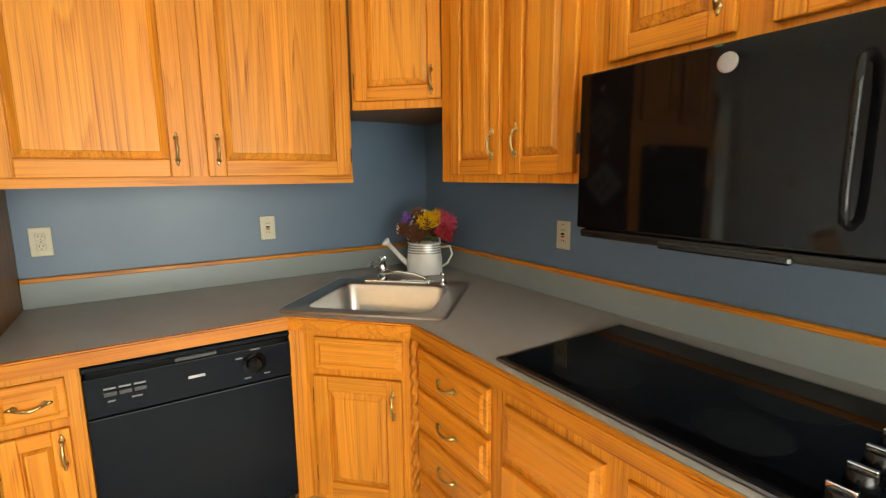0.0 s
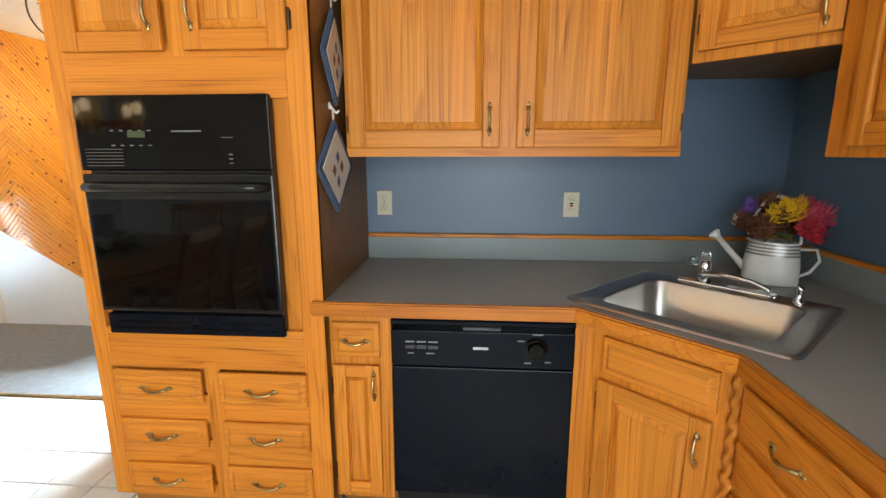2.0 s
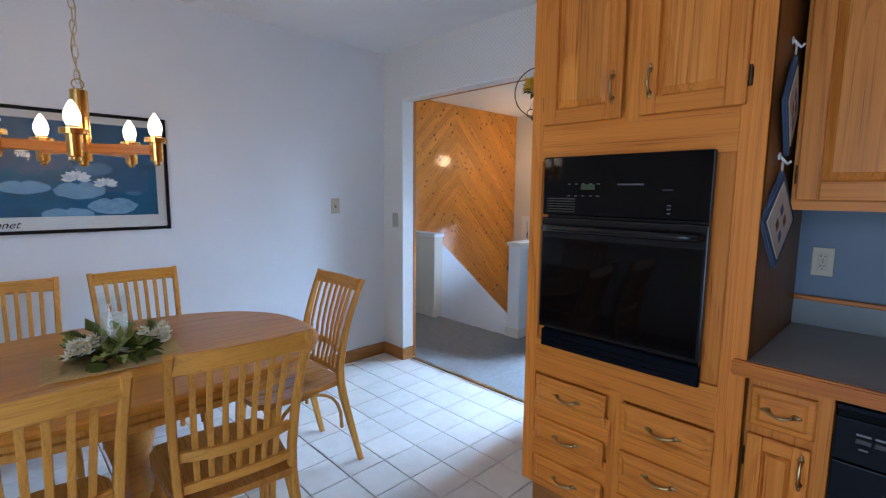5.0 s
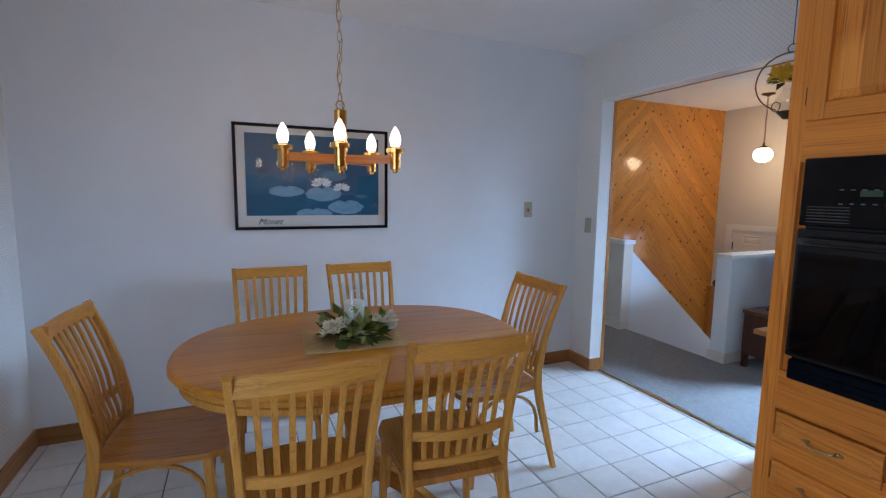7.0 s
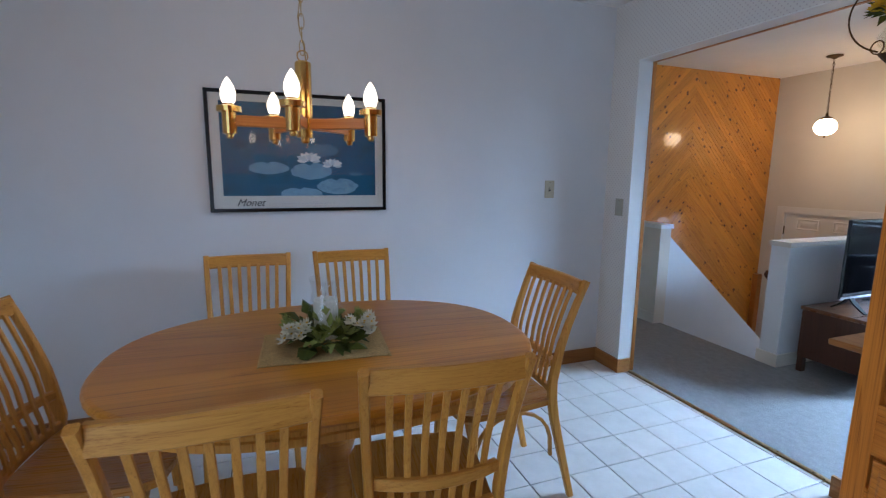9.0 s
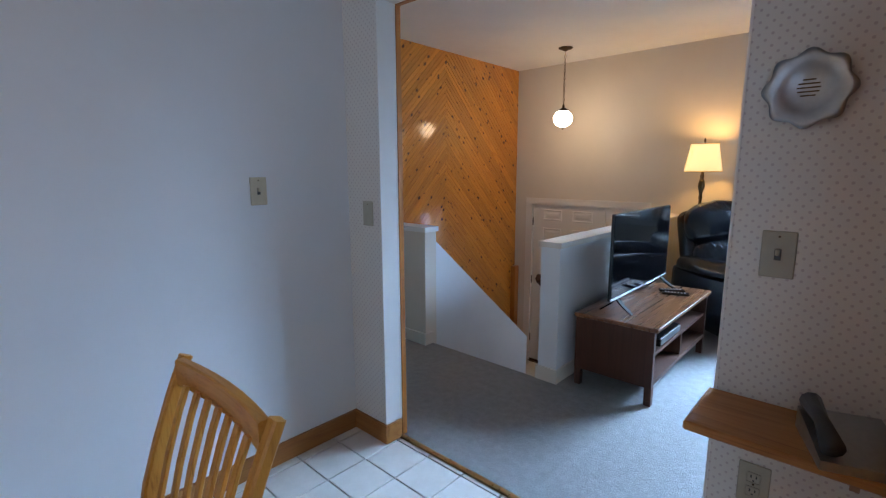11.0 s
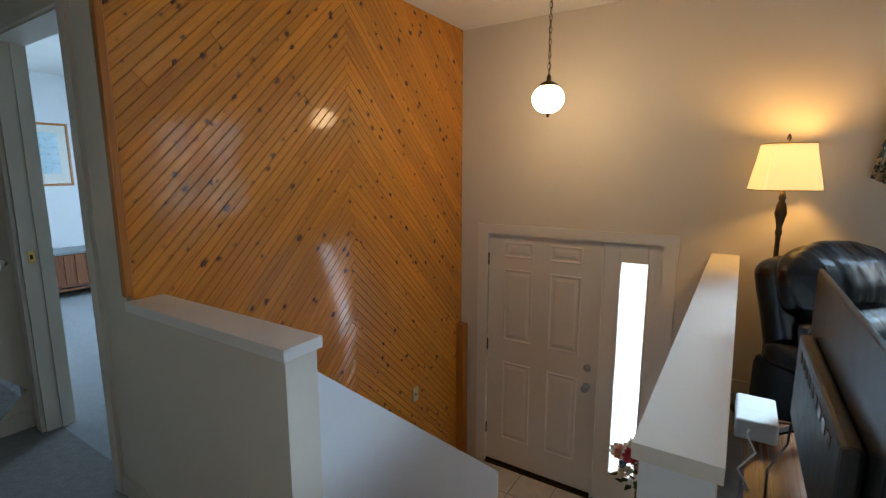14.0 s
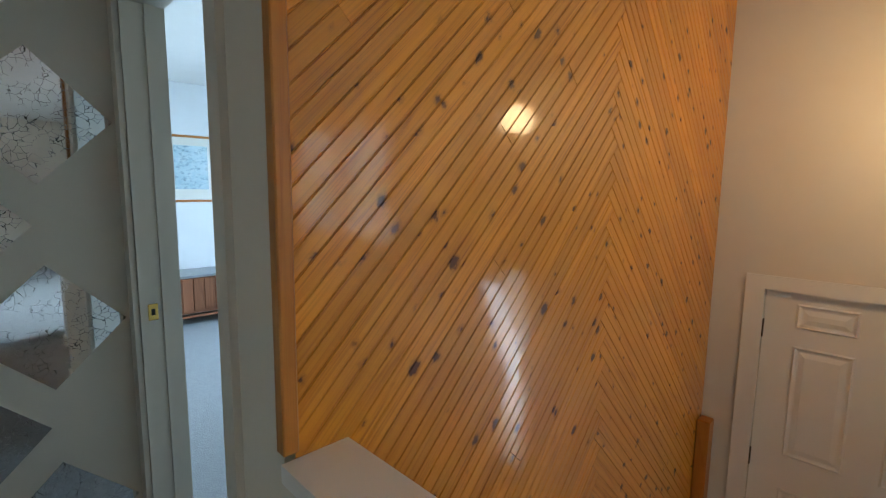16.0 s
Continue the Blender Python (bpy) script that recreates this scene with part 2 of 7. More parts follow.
def wallpaper_mat():
    n = Nodes("dotted_wallpaper", 0.6)
    co = n.coords((36, 36, 36), (0, 0, 0))
    sep = n.t.nodes.new("ShaderNodeSeparateXYZ")
    n.t.links.new(co, sep.inputs[0])
    add = n.node("ShaderNodeMath", operation="ADD", ins={0: sep.outputs[0], 1: sep.outputs[1]})
    a = n.node("ShaderNodeMath", operation="ADD", ins={0: add, 1: sep.outputs[2]})
    b = n.node("ShaderNodeMath", operation="SUBTRACT", ins={0: add, 1: sep.outputs[2]})
    d = []
    for v in (a, b):
        f = n.node("ShaderNodeMath", operation="FRACT", ins={0: v})
        s = n.node("ShaderNodeMath", operation="SUBTRACT", ins={0: f, 1: 0.5})
        d.append(n.node("ShaderNodeMath", operation="POWER", ins={0: s, 1: 2.0}))
    r = n.node("ShaderNodeMath", operation="ADD", ins={0: d[0], 1: d[1]})
    dot = n.ramp(r, (0.018, 1.0), (0.045, 0.0))
    base = n.mix(n.noise(n.coords(), 2, 4), (0.72, 0.70, 0.66), (0.66, 0.64, 0.60))
    n.put("Base Color", n.mix(dot, base, (0.53, 0.48, 0.47)))
    n.bump(n.noise(n.coords(), 160, 3), 0.1, 0.002)
    return n.m


def carpet_mat(name, a, b):
    n = Nodes(name, 0.95, 0, 0.1)
    co = n.coords()
    f = n.noise(co, 160, 5, 0.7)
    g = n.noise(co, 22, 5, 0.7)
    n.put("Base Color", n.mix(n.ramp(f, (0.3, 0.0), (0.7, 1.0)), n.mix(n.ramp(g, (0.35, 0.0), (0.7, 1.0)), a, b), tuple(c * 0.55 for c in a)))
    n.bump(n.mix(0.45, f, n.noise(co, 45, 4)), 0.9, 0.012)
    return n.m


def tile_mat(name, a, b, rough=0.28):
    n = Nodes(name, rough)
    co = n.coords(vary=11.0)
    c = n.mix(n.ramp(n.noise(co, 7, 6, 0.7), (0.35, 0.0), (0.7, 1.0)), a, b)
    n.put("Base Color", n.tone(c, 0.035))
    n.put("Roughness", n.node("ShaderNodeMapRange", ins={0: n.noise(co, 12, 4), 3: rough - 0.06, 4: rough + 0.14}))
    n.bump(n.noise(co, 30, 4), 0.06, 0.002)
    return n.m


def mirror_mat():
    n = Nodes("veined_mirror", 0.03, 1.0)
    co = n.coords()
    wob = n.node("ShaderNodeVectorMath", operation="ADD", ins={0: co, 1: n.node("ShaderNodeVectorMath", operation="SCALE", ins={0: n.node("ShaderNodeTexNoise", 1, ins={"Vector": co, "Scale": 14.0, "Detail": 5.0}), 3: 0.05})})
    v = n.node("ShaderNodeTexVoronoi", feature="DISTANCE_TO_EDGE", ins={"Vector": wob, "Scale": 40.0})
    k = n.ramp(v, (0.012, 1.0), (0.03, 0.0))
    gate = n.ramp(n.noise(co, 11, 3), (0.46, 0.0), (0.56, 1.0))
    k = n.mix(1.0, k, gate, "MULTIPLY")
    n.put("Base Color", n.mix(k, (0.82, 0.84, 0.84), (0.03, 0.022, 0.015)))
    n.put("Metallic", n.node("ShaderNodeMapRange", ins={0: k, 3: 1.0, 4: 0.1}))
    n.put("Roughness", n.node("ShaderNodeMapRange", ins={0: k, 3: 0.03, 4: 0.5}))
    return n.m


def leather_mat():
    n = Nodes("black_leather", 0.2, 0.0, 0.34)
    co = n.coords()
    f = n.noise(co, 5, 4)
    v = n.node("ShaderNodeTexVoronoi", ins={"Vector": co, "Scale": 260.0})
    n.put("Base Color", n.mix(f, (0.003, 0.0038, 0.0055), (0.005, 0.006, 0.0085)))
    n.put("Roughness", n.node("ShaderNodeMapRange", ins={0: f, 3: 0.11, 4: 0.24}))
    n.bump(n.mix(0.08, n.noise(co, 9, 3, 0.5, 0.8), v), 0.4, 0.012)
    return n.m


def floral_mat():
    n = Nodes("floral_cotton", 0.85)
    co = n.coords()
    v = n.noise(co, 16, 3, 0.5, 1.5)
    w = n.noise(co, 25, 2, 0.5, 1.0)
    c = n.mix(n.ramp(v, (0.52, 0.0), (0.56, 1.0)), (0.74, 0.64, 0.45), (0.09, 0.11, 0.15))
    c = n.mix(n.ramp(w, (0.58, 0.0), (0.62, 1.0)), c, (0.10, 0.11, 0.05))
    n.put("Base Color", c)
    return n.m


def glass_mat(name, rough=0.0, tint=(1, 1, 1), ior=1.45):
    n = Nodes(name, rough)
    n.put("Base Color", tint), n.put("Transmission Weight", 1.0), n.put("IOR", ior)
    return n.m


def distance_mat():
    n = Nodes("bright_distance", 1.0)
    co = n.coords()
    sep = n.t.nodes.new("ShaderNodeSeparateXYZ")
    n.t.links.new(co, sep.inputs[0])
    wob = n.node("ShaderNodeMath", operation="MULTIPLY_ADD", ins={0: n.noise(co, 0.7, 5), 1: 3.0, 2: sep.outputs[2]})
    trees = n.ramp(n.node("ShaderNodeMapRange", ins={0: wob, 1: 1.4, 2: 3.8}), (0.25, 0.0), (0.33, 1.0), (0.62, 1.0), (0.72, 0.0))
    leaf = n.mix(n.noise(co, 3.5, 6), (0.10, 0.34, 0.36), (0.55, 0.85, 0.9))
    n.put("Base Color", (0, 0, 0)), n.put("Specular IOR Level", 0.0)
    n.put("Emission Color", n.mix(trees, (0.8, 0.95, 1.1), leaf)), n.put("Emission Strength", 15.0)
    return n.m


def art_mat(name, a, b, c, scale):
    n = Nodes(name, 0.25)
    co = n.coords((1, 1, 1.6))
    f = n.noise(co, scale, 5, 0.6, 0.6)
    n.put("Base Color", n.mix(n.ramp(n.noise(co, scale * 2.2, 4), (0.5, 0.0), (0.72, 0.7)), n.mix(f, a, b), c))
    return n.m


PAPERW = wallpaper_mat()
CARPET = carpet_mat("grey_blue_carpet", (0.33, 0.32, 0.315), (0.23, 0.222, 0.216))
BCARPET = carpet_mat("pale_carpet", (0.44, 0.46, 0.48), (0.36, 0.38, 0.40))
TILE = tile_mat("white_floor_tile", (0.68, 0.65, 0.61), (0.58, 0.55, 0.51))
FTILE = tile_mat("cream_vinyl_tile", (0.58, 0.52, 0.42), (0.48, 0.42, 0.33), 0.35)
GROUT = paint("tile_grout", (0.17, 0.16, 0.15), 0.9, 0.3, 200, 0.25)
MIRROR = mirror_mat()
LEATHER = leather_mat()
FLORAL = floral_mat()
GLASS = glass_mat("clear_glass")


def thin_glass():
    m = bpy.data.materials.new("thin_clear_glass")
    m.use_nodes = True
    t = m.node_tree
    clear, shine, both = (t.nodes.new("ShaderNode" + k) for k in ("BsdfTransparent", "BsdfGlossy", "MixShader"))
    clear.inputs[0].default_value = (0.97, 0.98, 0.98, 1)
    shine.inputs["Roughness"].default_value = 0.02
    both.inputs[0].default_value = 0.045
    t.links.new(clear.outputs[0], both.inputs[1])
    t.links.new(shine.outputs[0], both.inputs[2])
    t.links.new(both.outputs[0], t.nodes["Material Output"].inputs[0])
    return m


THIN = thin_glass()
SHADEC = emitter("lit_lamp_shade", (1.0, 0.60, 0.22), 3.0)
GLOBE = emitter("lit_opal_globe", (1.0, 0.73, 0.44), 92.0)
BULB = emitter("lit_candle_bulb", (1.0, 0.83, 0.6), 14.0)
CANDLE = gloss("ivory_wax", (0.82, 0.79, 0.68), 0.45)
ARTBLUE = art_mat("pond_print", (0.010, 0.075, 0.15), (0.022, 0.125, 0.215), (0.016, 0.05, 0.065), 4)
PADC = art_mat("lily_pad_print", (0.14, 0.29, 0.42), (0.24, 0.42, 0.54), (0.1, 0.2, 0.33), 14)
LILYC = art_mat("water_lily_print", (0.72, 0.76, 0.76), (0.82, 0.83, 0.78), (0.5, 0.6, 0.66), 30)
PADW = paint("shaded_petal_print", (0.52, 0.60, 0.63), 0.4, 0.05, 60)
MATBOARD = paint("cream_mat_board", (0.68, 0.66, 0.60), 0.7, 0.05, 300)
LEAF = gloss("dark_leaf", (0.075, 0.088, 0.010), 0.55, spec=0.25)
LEAFP = gloss("pale_green_petal", (0.30, 0.33, 0.07), 0.5)
PETALW = gloss("white_petal", (0.86, 0.80, 0.62), 0.6)
YELLOW = gloss("yellow_petal", (0.86, 0.52, 0.02), 0.6)
PINK = gloss("pink_petal", (0.62, 0.07, 0.13), 0.6)
RED = gloss("red_petal", (0.42, 0.015, 0.03), 0.6)
PURPLE = gloss("violet_petal", (0.2, 0.09, 0.42), 0.6)
RUST = gloss("rust_petal", (0.16, 0.05, 0.02), 0.7)
SKYBLUE = gloss("blue_petal", (0.1, 0.3, 0.55), 0.6)
PEACH = gloss("peach_petal", (0.7, 0.3, 0.22), 0.6)
BURLAP = carpet_mat("woven_straw", (0.76, 0.50, 0.21), (0.62, 0.39, 0.15))
CLOTHB = carpet_mat("blue_quilt_cotton", (0.11, 0.16, 0.25), (0.08, 0.12, 0.2))
CLOTHW = paint("cream_quilt_cotton", (0.55, 0.5, 0.42), 0.9, 0.5, 300, 0.25)
ENAMELW = gloss("white_enamel", (0.72, 0.71, 0.69), 0.3)
PEWTER = metal("pewter", (0.42, 0.44, 0.46), 0.35)
DISTANCE = distance_mat()
BRIGHT = emitter("bright_daylight", (0.82, 0.94, 1.1), 8.0)

# ---- building tools ----


def bx(bm, x0, x1, y0, y1, z0, z1, bev=0.0, seg=1):
    r = bmesh.ops.create_cube(bm, size=1.0)
    vs = r["verts"]
    for v in vs:
        v.co = Vector((x0 + (v.co.x + 0.5) * (x1 - x0), y0 + (v.co.y + 0.5) * (y1 - y0), z0 + (v.co.z + 0.5) * (z1 - z0)))
    if bev:
        es = {e for v in vs for e in v.link_edges}
        bmesh.ops.bevel(bm, geom=list(es), offset=bev, segments=seg, affect="EDGES", profile=0.5)
    return bm


def box(x0, x1, y0, y1, z0, z1, bev=0.0, seg=1):
    return bx(bmesh.new(), x0, x1, y0, y1, z0, z1, bev, seg)


def lathe(bm, profile, seg=20, at=(0, 0, 0), axis="z"):
    rings = []
    for r, h in profile:
        ring = []
        for i in range(seg):
            a = 2 * math.pi * i / seg
            p = (r * math.cos(a), r * math.sin(a), h)
            if axis == "y":
                p = (p[0], p[2], p[1])
            elif axis == "x":
                p = (p[2], p[0], p[1])
            ring.append(bm.verts.new((p[0] + at[0], p[1] + at[1], p[2] + at[2])))
        rings.append(ring)
    for a, b in zip(rings, rings[1:]):
        for i in range(seg):
            bm.faces.new((a[i], a[(i + 1) % seg], b[(i + 1) % seg], b[i]))
    bm.faces.new(rings[0])
    bm.faces.new(rings[-1])
    return bm


def tube(bm, pts, radius, seg=8, flat=1.0):
    """A round bar along the points; radius may be a list; flat squeezes it."""
    pts = [Vector(p) for p in pts]
    rad = radius if isinstance(radius, (list, tuple)) else [radius] * len(pts)
    rings, up = [], None
    for i, p in enumerate(pts):
        d = (pts[min(i + 1, len(pts) - 1)] - pts[max(i - 1, 0)]).normalized()
        if up is None:
            up = Vector((0, 0, 1)) if abs(d.z) < 0.9 else Vector((1, 0, 0))
        side = d.cross(up).normalized()
        up = side.cross(d).normalized()
        rings.append([bm.verts.new(p + rad[i] * (math.cos(2 * math.pi * k / seg) * side + flat * math.sin(2 * math.pi * k / seg) * up)) for k in range(seg)])
    for a, b in zip(rings, rings[1:]):
        for k in range(seg):
            bm.faces.new((a[k], a[(k + 1) % seg], b[(k + 1) % seg], b[k]))
    bm.faces.new(rings[0])
    bm.faces.new(rings[-1])
    return bm


def bar(bm, pts, w, t, wide=(1, 0, 0)):
    """A rectangular bar along the points: w across 'wide', t the other way."""
    pts, rings = [Vector(p) for p in pts], []
    ws = w if isinstance(w, (list, tuple)) else [w] * len(pts)
    for i, p in enumerate(pts):
        d = (pts[min(i + 1, len(pts) - 1)] - pts[max(i - 1, 0)]).normalized()
        a = (Vector(wide) - d * d.dot(Vector(wide))).normalized()
        b = d.cross(a).normalized()
        h, k = ws[i] / 2, t / 2
        c = min(h, k) * 0.35
        rings.append([bm.verts.new(p + a * u + b * v) for u, v in ((h, k - c), (h - c, k), (c - h, k), (-h, k - c), (-h, c - k), (c - h, -k), (h - c, -k), (h, c - k))])
    for a, b in zip(rings, rings[1:]):
        for k in range(8):
            bm.faces.new((a[k], a[(k + 1) % 8], b[(k + 1) % 8], b[k]))
    bm.faces.new(rings[0])
    bm.faces.new(rings[-1])
    return bm


def prism(bm, outline, z0, z1, axis="z"):
    def at(p, h):
        return {"z": (p[0], p[1], h), "x": (h, p[0], p[1]), "y": (p[0], h, p[1])}[axis]
    lo = [bm.verts.new(at(p, z0)) for p in outline]
    hi = [bm.verts.new(at(p, z1)) for p in outline]
    n = len(outline)
    bm.faces.new(lo)
    bm.faces.new(hi)
    for i in range(n):
        bm.faces.new((lo[i], lo[(i + 1) % n], hi[(i + 1) % n], hi[i]))
    return bm


def blob(bm, at, r, squash=(1, 1, 1), sub=2, rough=0.0):
    g = bmesh.ops.create_icosphere(bm, subdivisions=sub, radius=1.0)
    for v in g["verts"]:
        k = 1 + rough * noise.noise(v.co * 2.3 + Vector(at) * 9)
        v.co = Vector((at[0] + v.co.x * r * squash[0] * k, at[1] + v.co.y * r * squash[1] * k, at[2] + v.co.z * r * squash[2] * k))
    return bm


def part(name, bm, material, parent=None, label="", smooth=False, mats=None):
    bmesh.ops.recalc_face_normals(bm, faces=bm.faces[:])
    me = bpy.data.meshes.new(name)
    if smooth:
        for f in bm.faces:
            f.smooth = True
    bm.to_mesh(me)
    bm.free()
    for m in mats or [material]:
        me.materials.append(m)
    ob = new(name, me)
    ob.parent = parent
    if label:
        ob["label"] = label
    return ob


def thing(name, label, category, m=None, group=""):
    ob = tagged(new(name), label, category, group)
    ob.empty_display_size = 0.1
    if m is not None:
        ob.matrix_basis = m
    return ob


def structure(name, bm, material, label, mats=None):
    return tagged(part(name, bm, material, None, mats=mats), label, name.split("_")[0], kind="structure")

# ---- the large structure ----
# kitchen and dining room: x -2.98..1.45, y -1.16..2.33; hall and living room beyond y 2.46
CH, HH = 2.44, 2.53


def wall(name, boxes, material, label):
    bm = bmesh.new()
    for b in boxes:
        bx(bm, *b)
    return structure(name, bm, material, label)


wall("wall_west", [(-3.10, -2.98, -1.28, 2.355, 0, CH)], WHITE, "smooth white painted dining room wall")
wall("wall_south", [(-3.10, -0.55, -1.28, -1.16, 0, CH), (1.25, 1.65, -1.28, -1.16, 0, CH), (-0.55, 1.25, -1.28, -1.16, 2.1, CH), (-0.55, 1.25, -1.28, -1.16, 0, 0.25)], PAPERW, "dotted wallpaper wall of the dining room")
wall("wall_east", [(1.533, 1.65, -1.16, 2.46, 0, CH)], BLUEW, "slate blue painted kitchen wall above the cooktop")
wall("wall_kitchen", [(-0.55, 1.533, 2.239, 2.455, 0, CH)], BLUEW, "slate blue painted kitchen wall behind the sink")
wall("wall_opening", [(-3.10, -2.735, 2.355, 2.455, 0, CH), (-2.735, -1.345, 2.355, 2.455, 2.065, CH), (-1.345, -0.55, 2.355, 2.455, 0, CH)], PAPERW, "dotted wallpaper wall with a wide opening to the hall")
wall("wall_hall_side", [(-5.84, -2.735, 2.457, 2.472, 0, HH), (-2.735, -1.345, 2.457, 2.472, 2.065, HH), (-1.345, 3.1, 2.457, 2.472, 0, HH)], HALLW, "cream painted hall wall")
wall("wall_corridor_end", [(-5.84, -5.72, 2.47, 3.43, 0, HH)], HALLW, "cream painted end wall of the corridor")
wall("wall_bedroom", [(-5.84, -5.58, 3.43, 3.56, 0, HH), (-5.58, -4.73, 3.43, 3.56, 2.06, HH), (-4.73, -4.456, 3.43, 3.56, 0, HH), (-9.3, -5.84, 3.43, 3.56, 0, HH)], HALLW, "cream painted wall with the bedroom doorway")
wall("wall_stair", [(-4.60, -4.456, 3.56, 6.02, -2.4, HH)], HALLW, "wall behind the pine boards")
wall("wall_front", [(-9.3, -8.0, 6.02, 6.16, -1.3, HH), (-8.0, -6.4, 6.02, 6.16, -1.3, 0.9), (-8.0, -6.4, 6.02, 6.16, 2.08, HH), (-6.4, -4.185, 6.02, 6.16, -1.3, HH), (-4.185, -2.86, 6.02, 6.16, 0.93, HH), (-2.86, -1.61, 6.02, 6.16, -2.4, HH), (-1.61, 0.45, 6.02, 6.16, 2.06, HH), (-1.61, 0.45, 6.02, 6.16, -0.2, 0.86), (0.45, 3.1, 6.02, 6.16, -0.2, HH)], HALLW, "cream painted front wall with door and window")
wall("wall_living_end", [(3.0, 3.12, 2.47, 6.02, 0, HH)], HALLW, "cream painted living room wall")
wall("wall_bedroom_far", [(-9.42, -9.3, 3.43, 6.6, 0, HH)], WHITE, "pale bedroom wall")
wall("ceiling_kitchen", [(-3.10, 1.65, -1.28, 2.46, CH, CH + 0.06)], CEIL, "white kitchen ceiling")
wall("ceiling_hall", [(-9.42, 3.12, 2.46, 6.6, HH, HH + 0.06)], CEIL, "white hall ceiling")
wall("floor_carpet", [(-5.84, -2.58, 2.455, 3.50, -0.2, 0.0), (-2.58, 3.1, 2.455, 6.02, -0.2, 0.0)], CARPET, "grey blue carpet of hall and living room")
wall("floor_bedroom", [(-9.3, -4.60, 3.50, 6.02, -0.2, -0.001)], BCARPET, "pale carpet of the bedroom")
FLOOR = wall("floor_tiled", [(-3.0, 1.54, -1.17, 2.453, -0.2, -0.009)], GROUT, "white square ceramic floor tiles with dark joints")
FOYER = wall("floor_foyer", [(-4.456, -2.58, 4.90, 6.02, -1.3, -1.129)], GROUT, "cream tiled entry landing floor")
wall("threshold", [(-2.735, -1.345, 2.432, 2.458, -0.02, 0.006)], ABRASS, "worn brass threshold strip between tiles and carpet")

# white liner of the opening, oak casing on the hall side
wall("trim_opening", [(-2.738, -2.732, 2.351, 2.458, 0.1, 2.062), (-1.348, -1.342, 2.351, 2.458, 0.0, 2.062), (-2.735, -1.345, 2.351, 2.458, 2.059, 2.066)], TRIMW, "white painted liner of the opening")
wall("trim_opening_casing", [(-2.735 - 0.055, -2.729, 2.4715, 2.486, 0, 2.12), (-1.350, -1.345 + 0.055, 2.4715, 2.486, 0, 2.12), (-2.729, -1.350, 2.4715, 2.486, 2.058, 2.12), (-2.74, -2.729, 2.4585, 2.4715, 0, 2.07), (-1.352, -1.341, 2.4585, 2.4715, 0, 2.07), (-2.729, -1.352, 2.4585, 2.4715, 2.056, 2.07)], PINE_TRIM, "honey stained casing round the opening")
wall("baseboard_west", [(-2.98, -2.966, -1.16, 2.355, 0, 0.095)], BASE_WY, "oak stained baseboard")
wall("baseboard_south", [(-2.966, -0.6, -1.16, -1.146, 0, 0.095)], BASE_W, "oak stained baseboard")
wall("baseboard_opening", [(-2.966, -2.721, 2.341, 2.355, 0, 0.095), (-2.7315, -2.719, 2.355, 2.445, 0, 0.095), (-1.40, -0.985, 2.341, 2.355, 0, 0.095)], BASE_W, "oak stained baseboard round the opening")

# half walls of the stairwell
wall("wall_half_front", [(-4.456, -3.52, 3.43, 3.55, -2.4, 0.88)], HALLW, "cream half wall at the stairwell")
wall("trim_half_front_cap", [(-4.438, -3.505, 3.415, 3.562, 0.88, 0.917)], TRIMW, "white painted cap of the half wall")
bm = prism(bmesh.new(), [(3.55, 0.80), (4.885, -0.325), (4.885, -2.4), (3.55, -2.4)], -3.64, -3.52, "x")
structure("wall_half_sloping", bm, WHITE, "white sloping wall beside the stair")
wall("wall_half_living", [(-2.572, -2.442, 3.505, 6.02, -1.3, 0.868)], WHITE, "white half wall between stair and living room")
wall("trim_half_living_cap", [(-2.585, -2.430, 3.492, 6.02, 0.868, 0.902)], CREAMW, "cream painted cap of the half wall")
wall("baseboard_half_front", [(-4.45, -3.508, 3.416, 3.43, 0, 0.09), (-3.52, -3.508, 3.43, 3.50, 0, 0.09)], CREAMW, "cream painted baseboard")
wall("baseboard_half_living", [(-2.584, -2.43, 3.491, 3.505, 0, 0.09), (-2.442, -2.43, 3.505, 6.02, 0, 0.09)], CREAMW, "cream painted baseboard")
wall("baseboard_living", [(-2.43, 3.0, 6.006, 6.02, 0, 0.09), (-1.355, 3.0, 2.472, 2.486, 0, 0.09)], CREAMW, "cream painted baseboard")
wall("baseboard_corridor", [(-5.72, -2.80, 2.472, 2.486, 0, 0.09), (-5.72, -5.706, 2.486, 3.43, 0, 0.09), (-4.66, -4.456, 3.416, 3.43, 0, 0.09)], CREAMW, "cream painted baseboard")

# stairs down to the landing, carpeted, and the flight below
RISE, RUN = 1.125 / 6, 1.40 / 6
bm = bmesh.new()
for i in range(6):
    bx(bm, -3.52, -2.572, 3.50 + i * RUN - (0.02 if i else 0), 3.50 + (i + 1) * RUN, -1.3, -RISE * (i + 1), 0.012)
structure("stair_upper", bm, CARPET, "carpeted stair down to the front door")
bm = bmesh.new()
for i in range(5):
    bx(bm, -4.456, -3.64, 4.90 - (i + 1) * RUN, 4.90 - i * RUN, -2.5, -1.125 - RISE * (i + 1), 0.012)
structure("stair_lower", bm, CARPET, "carpeted stair down to the lower floor")

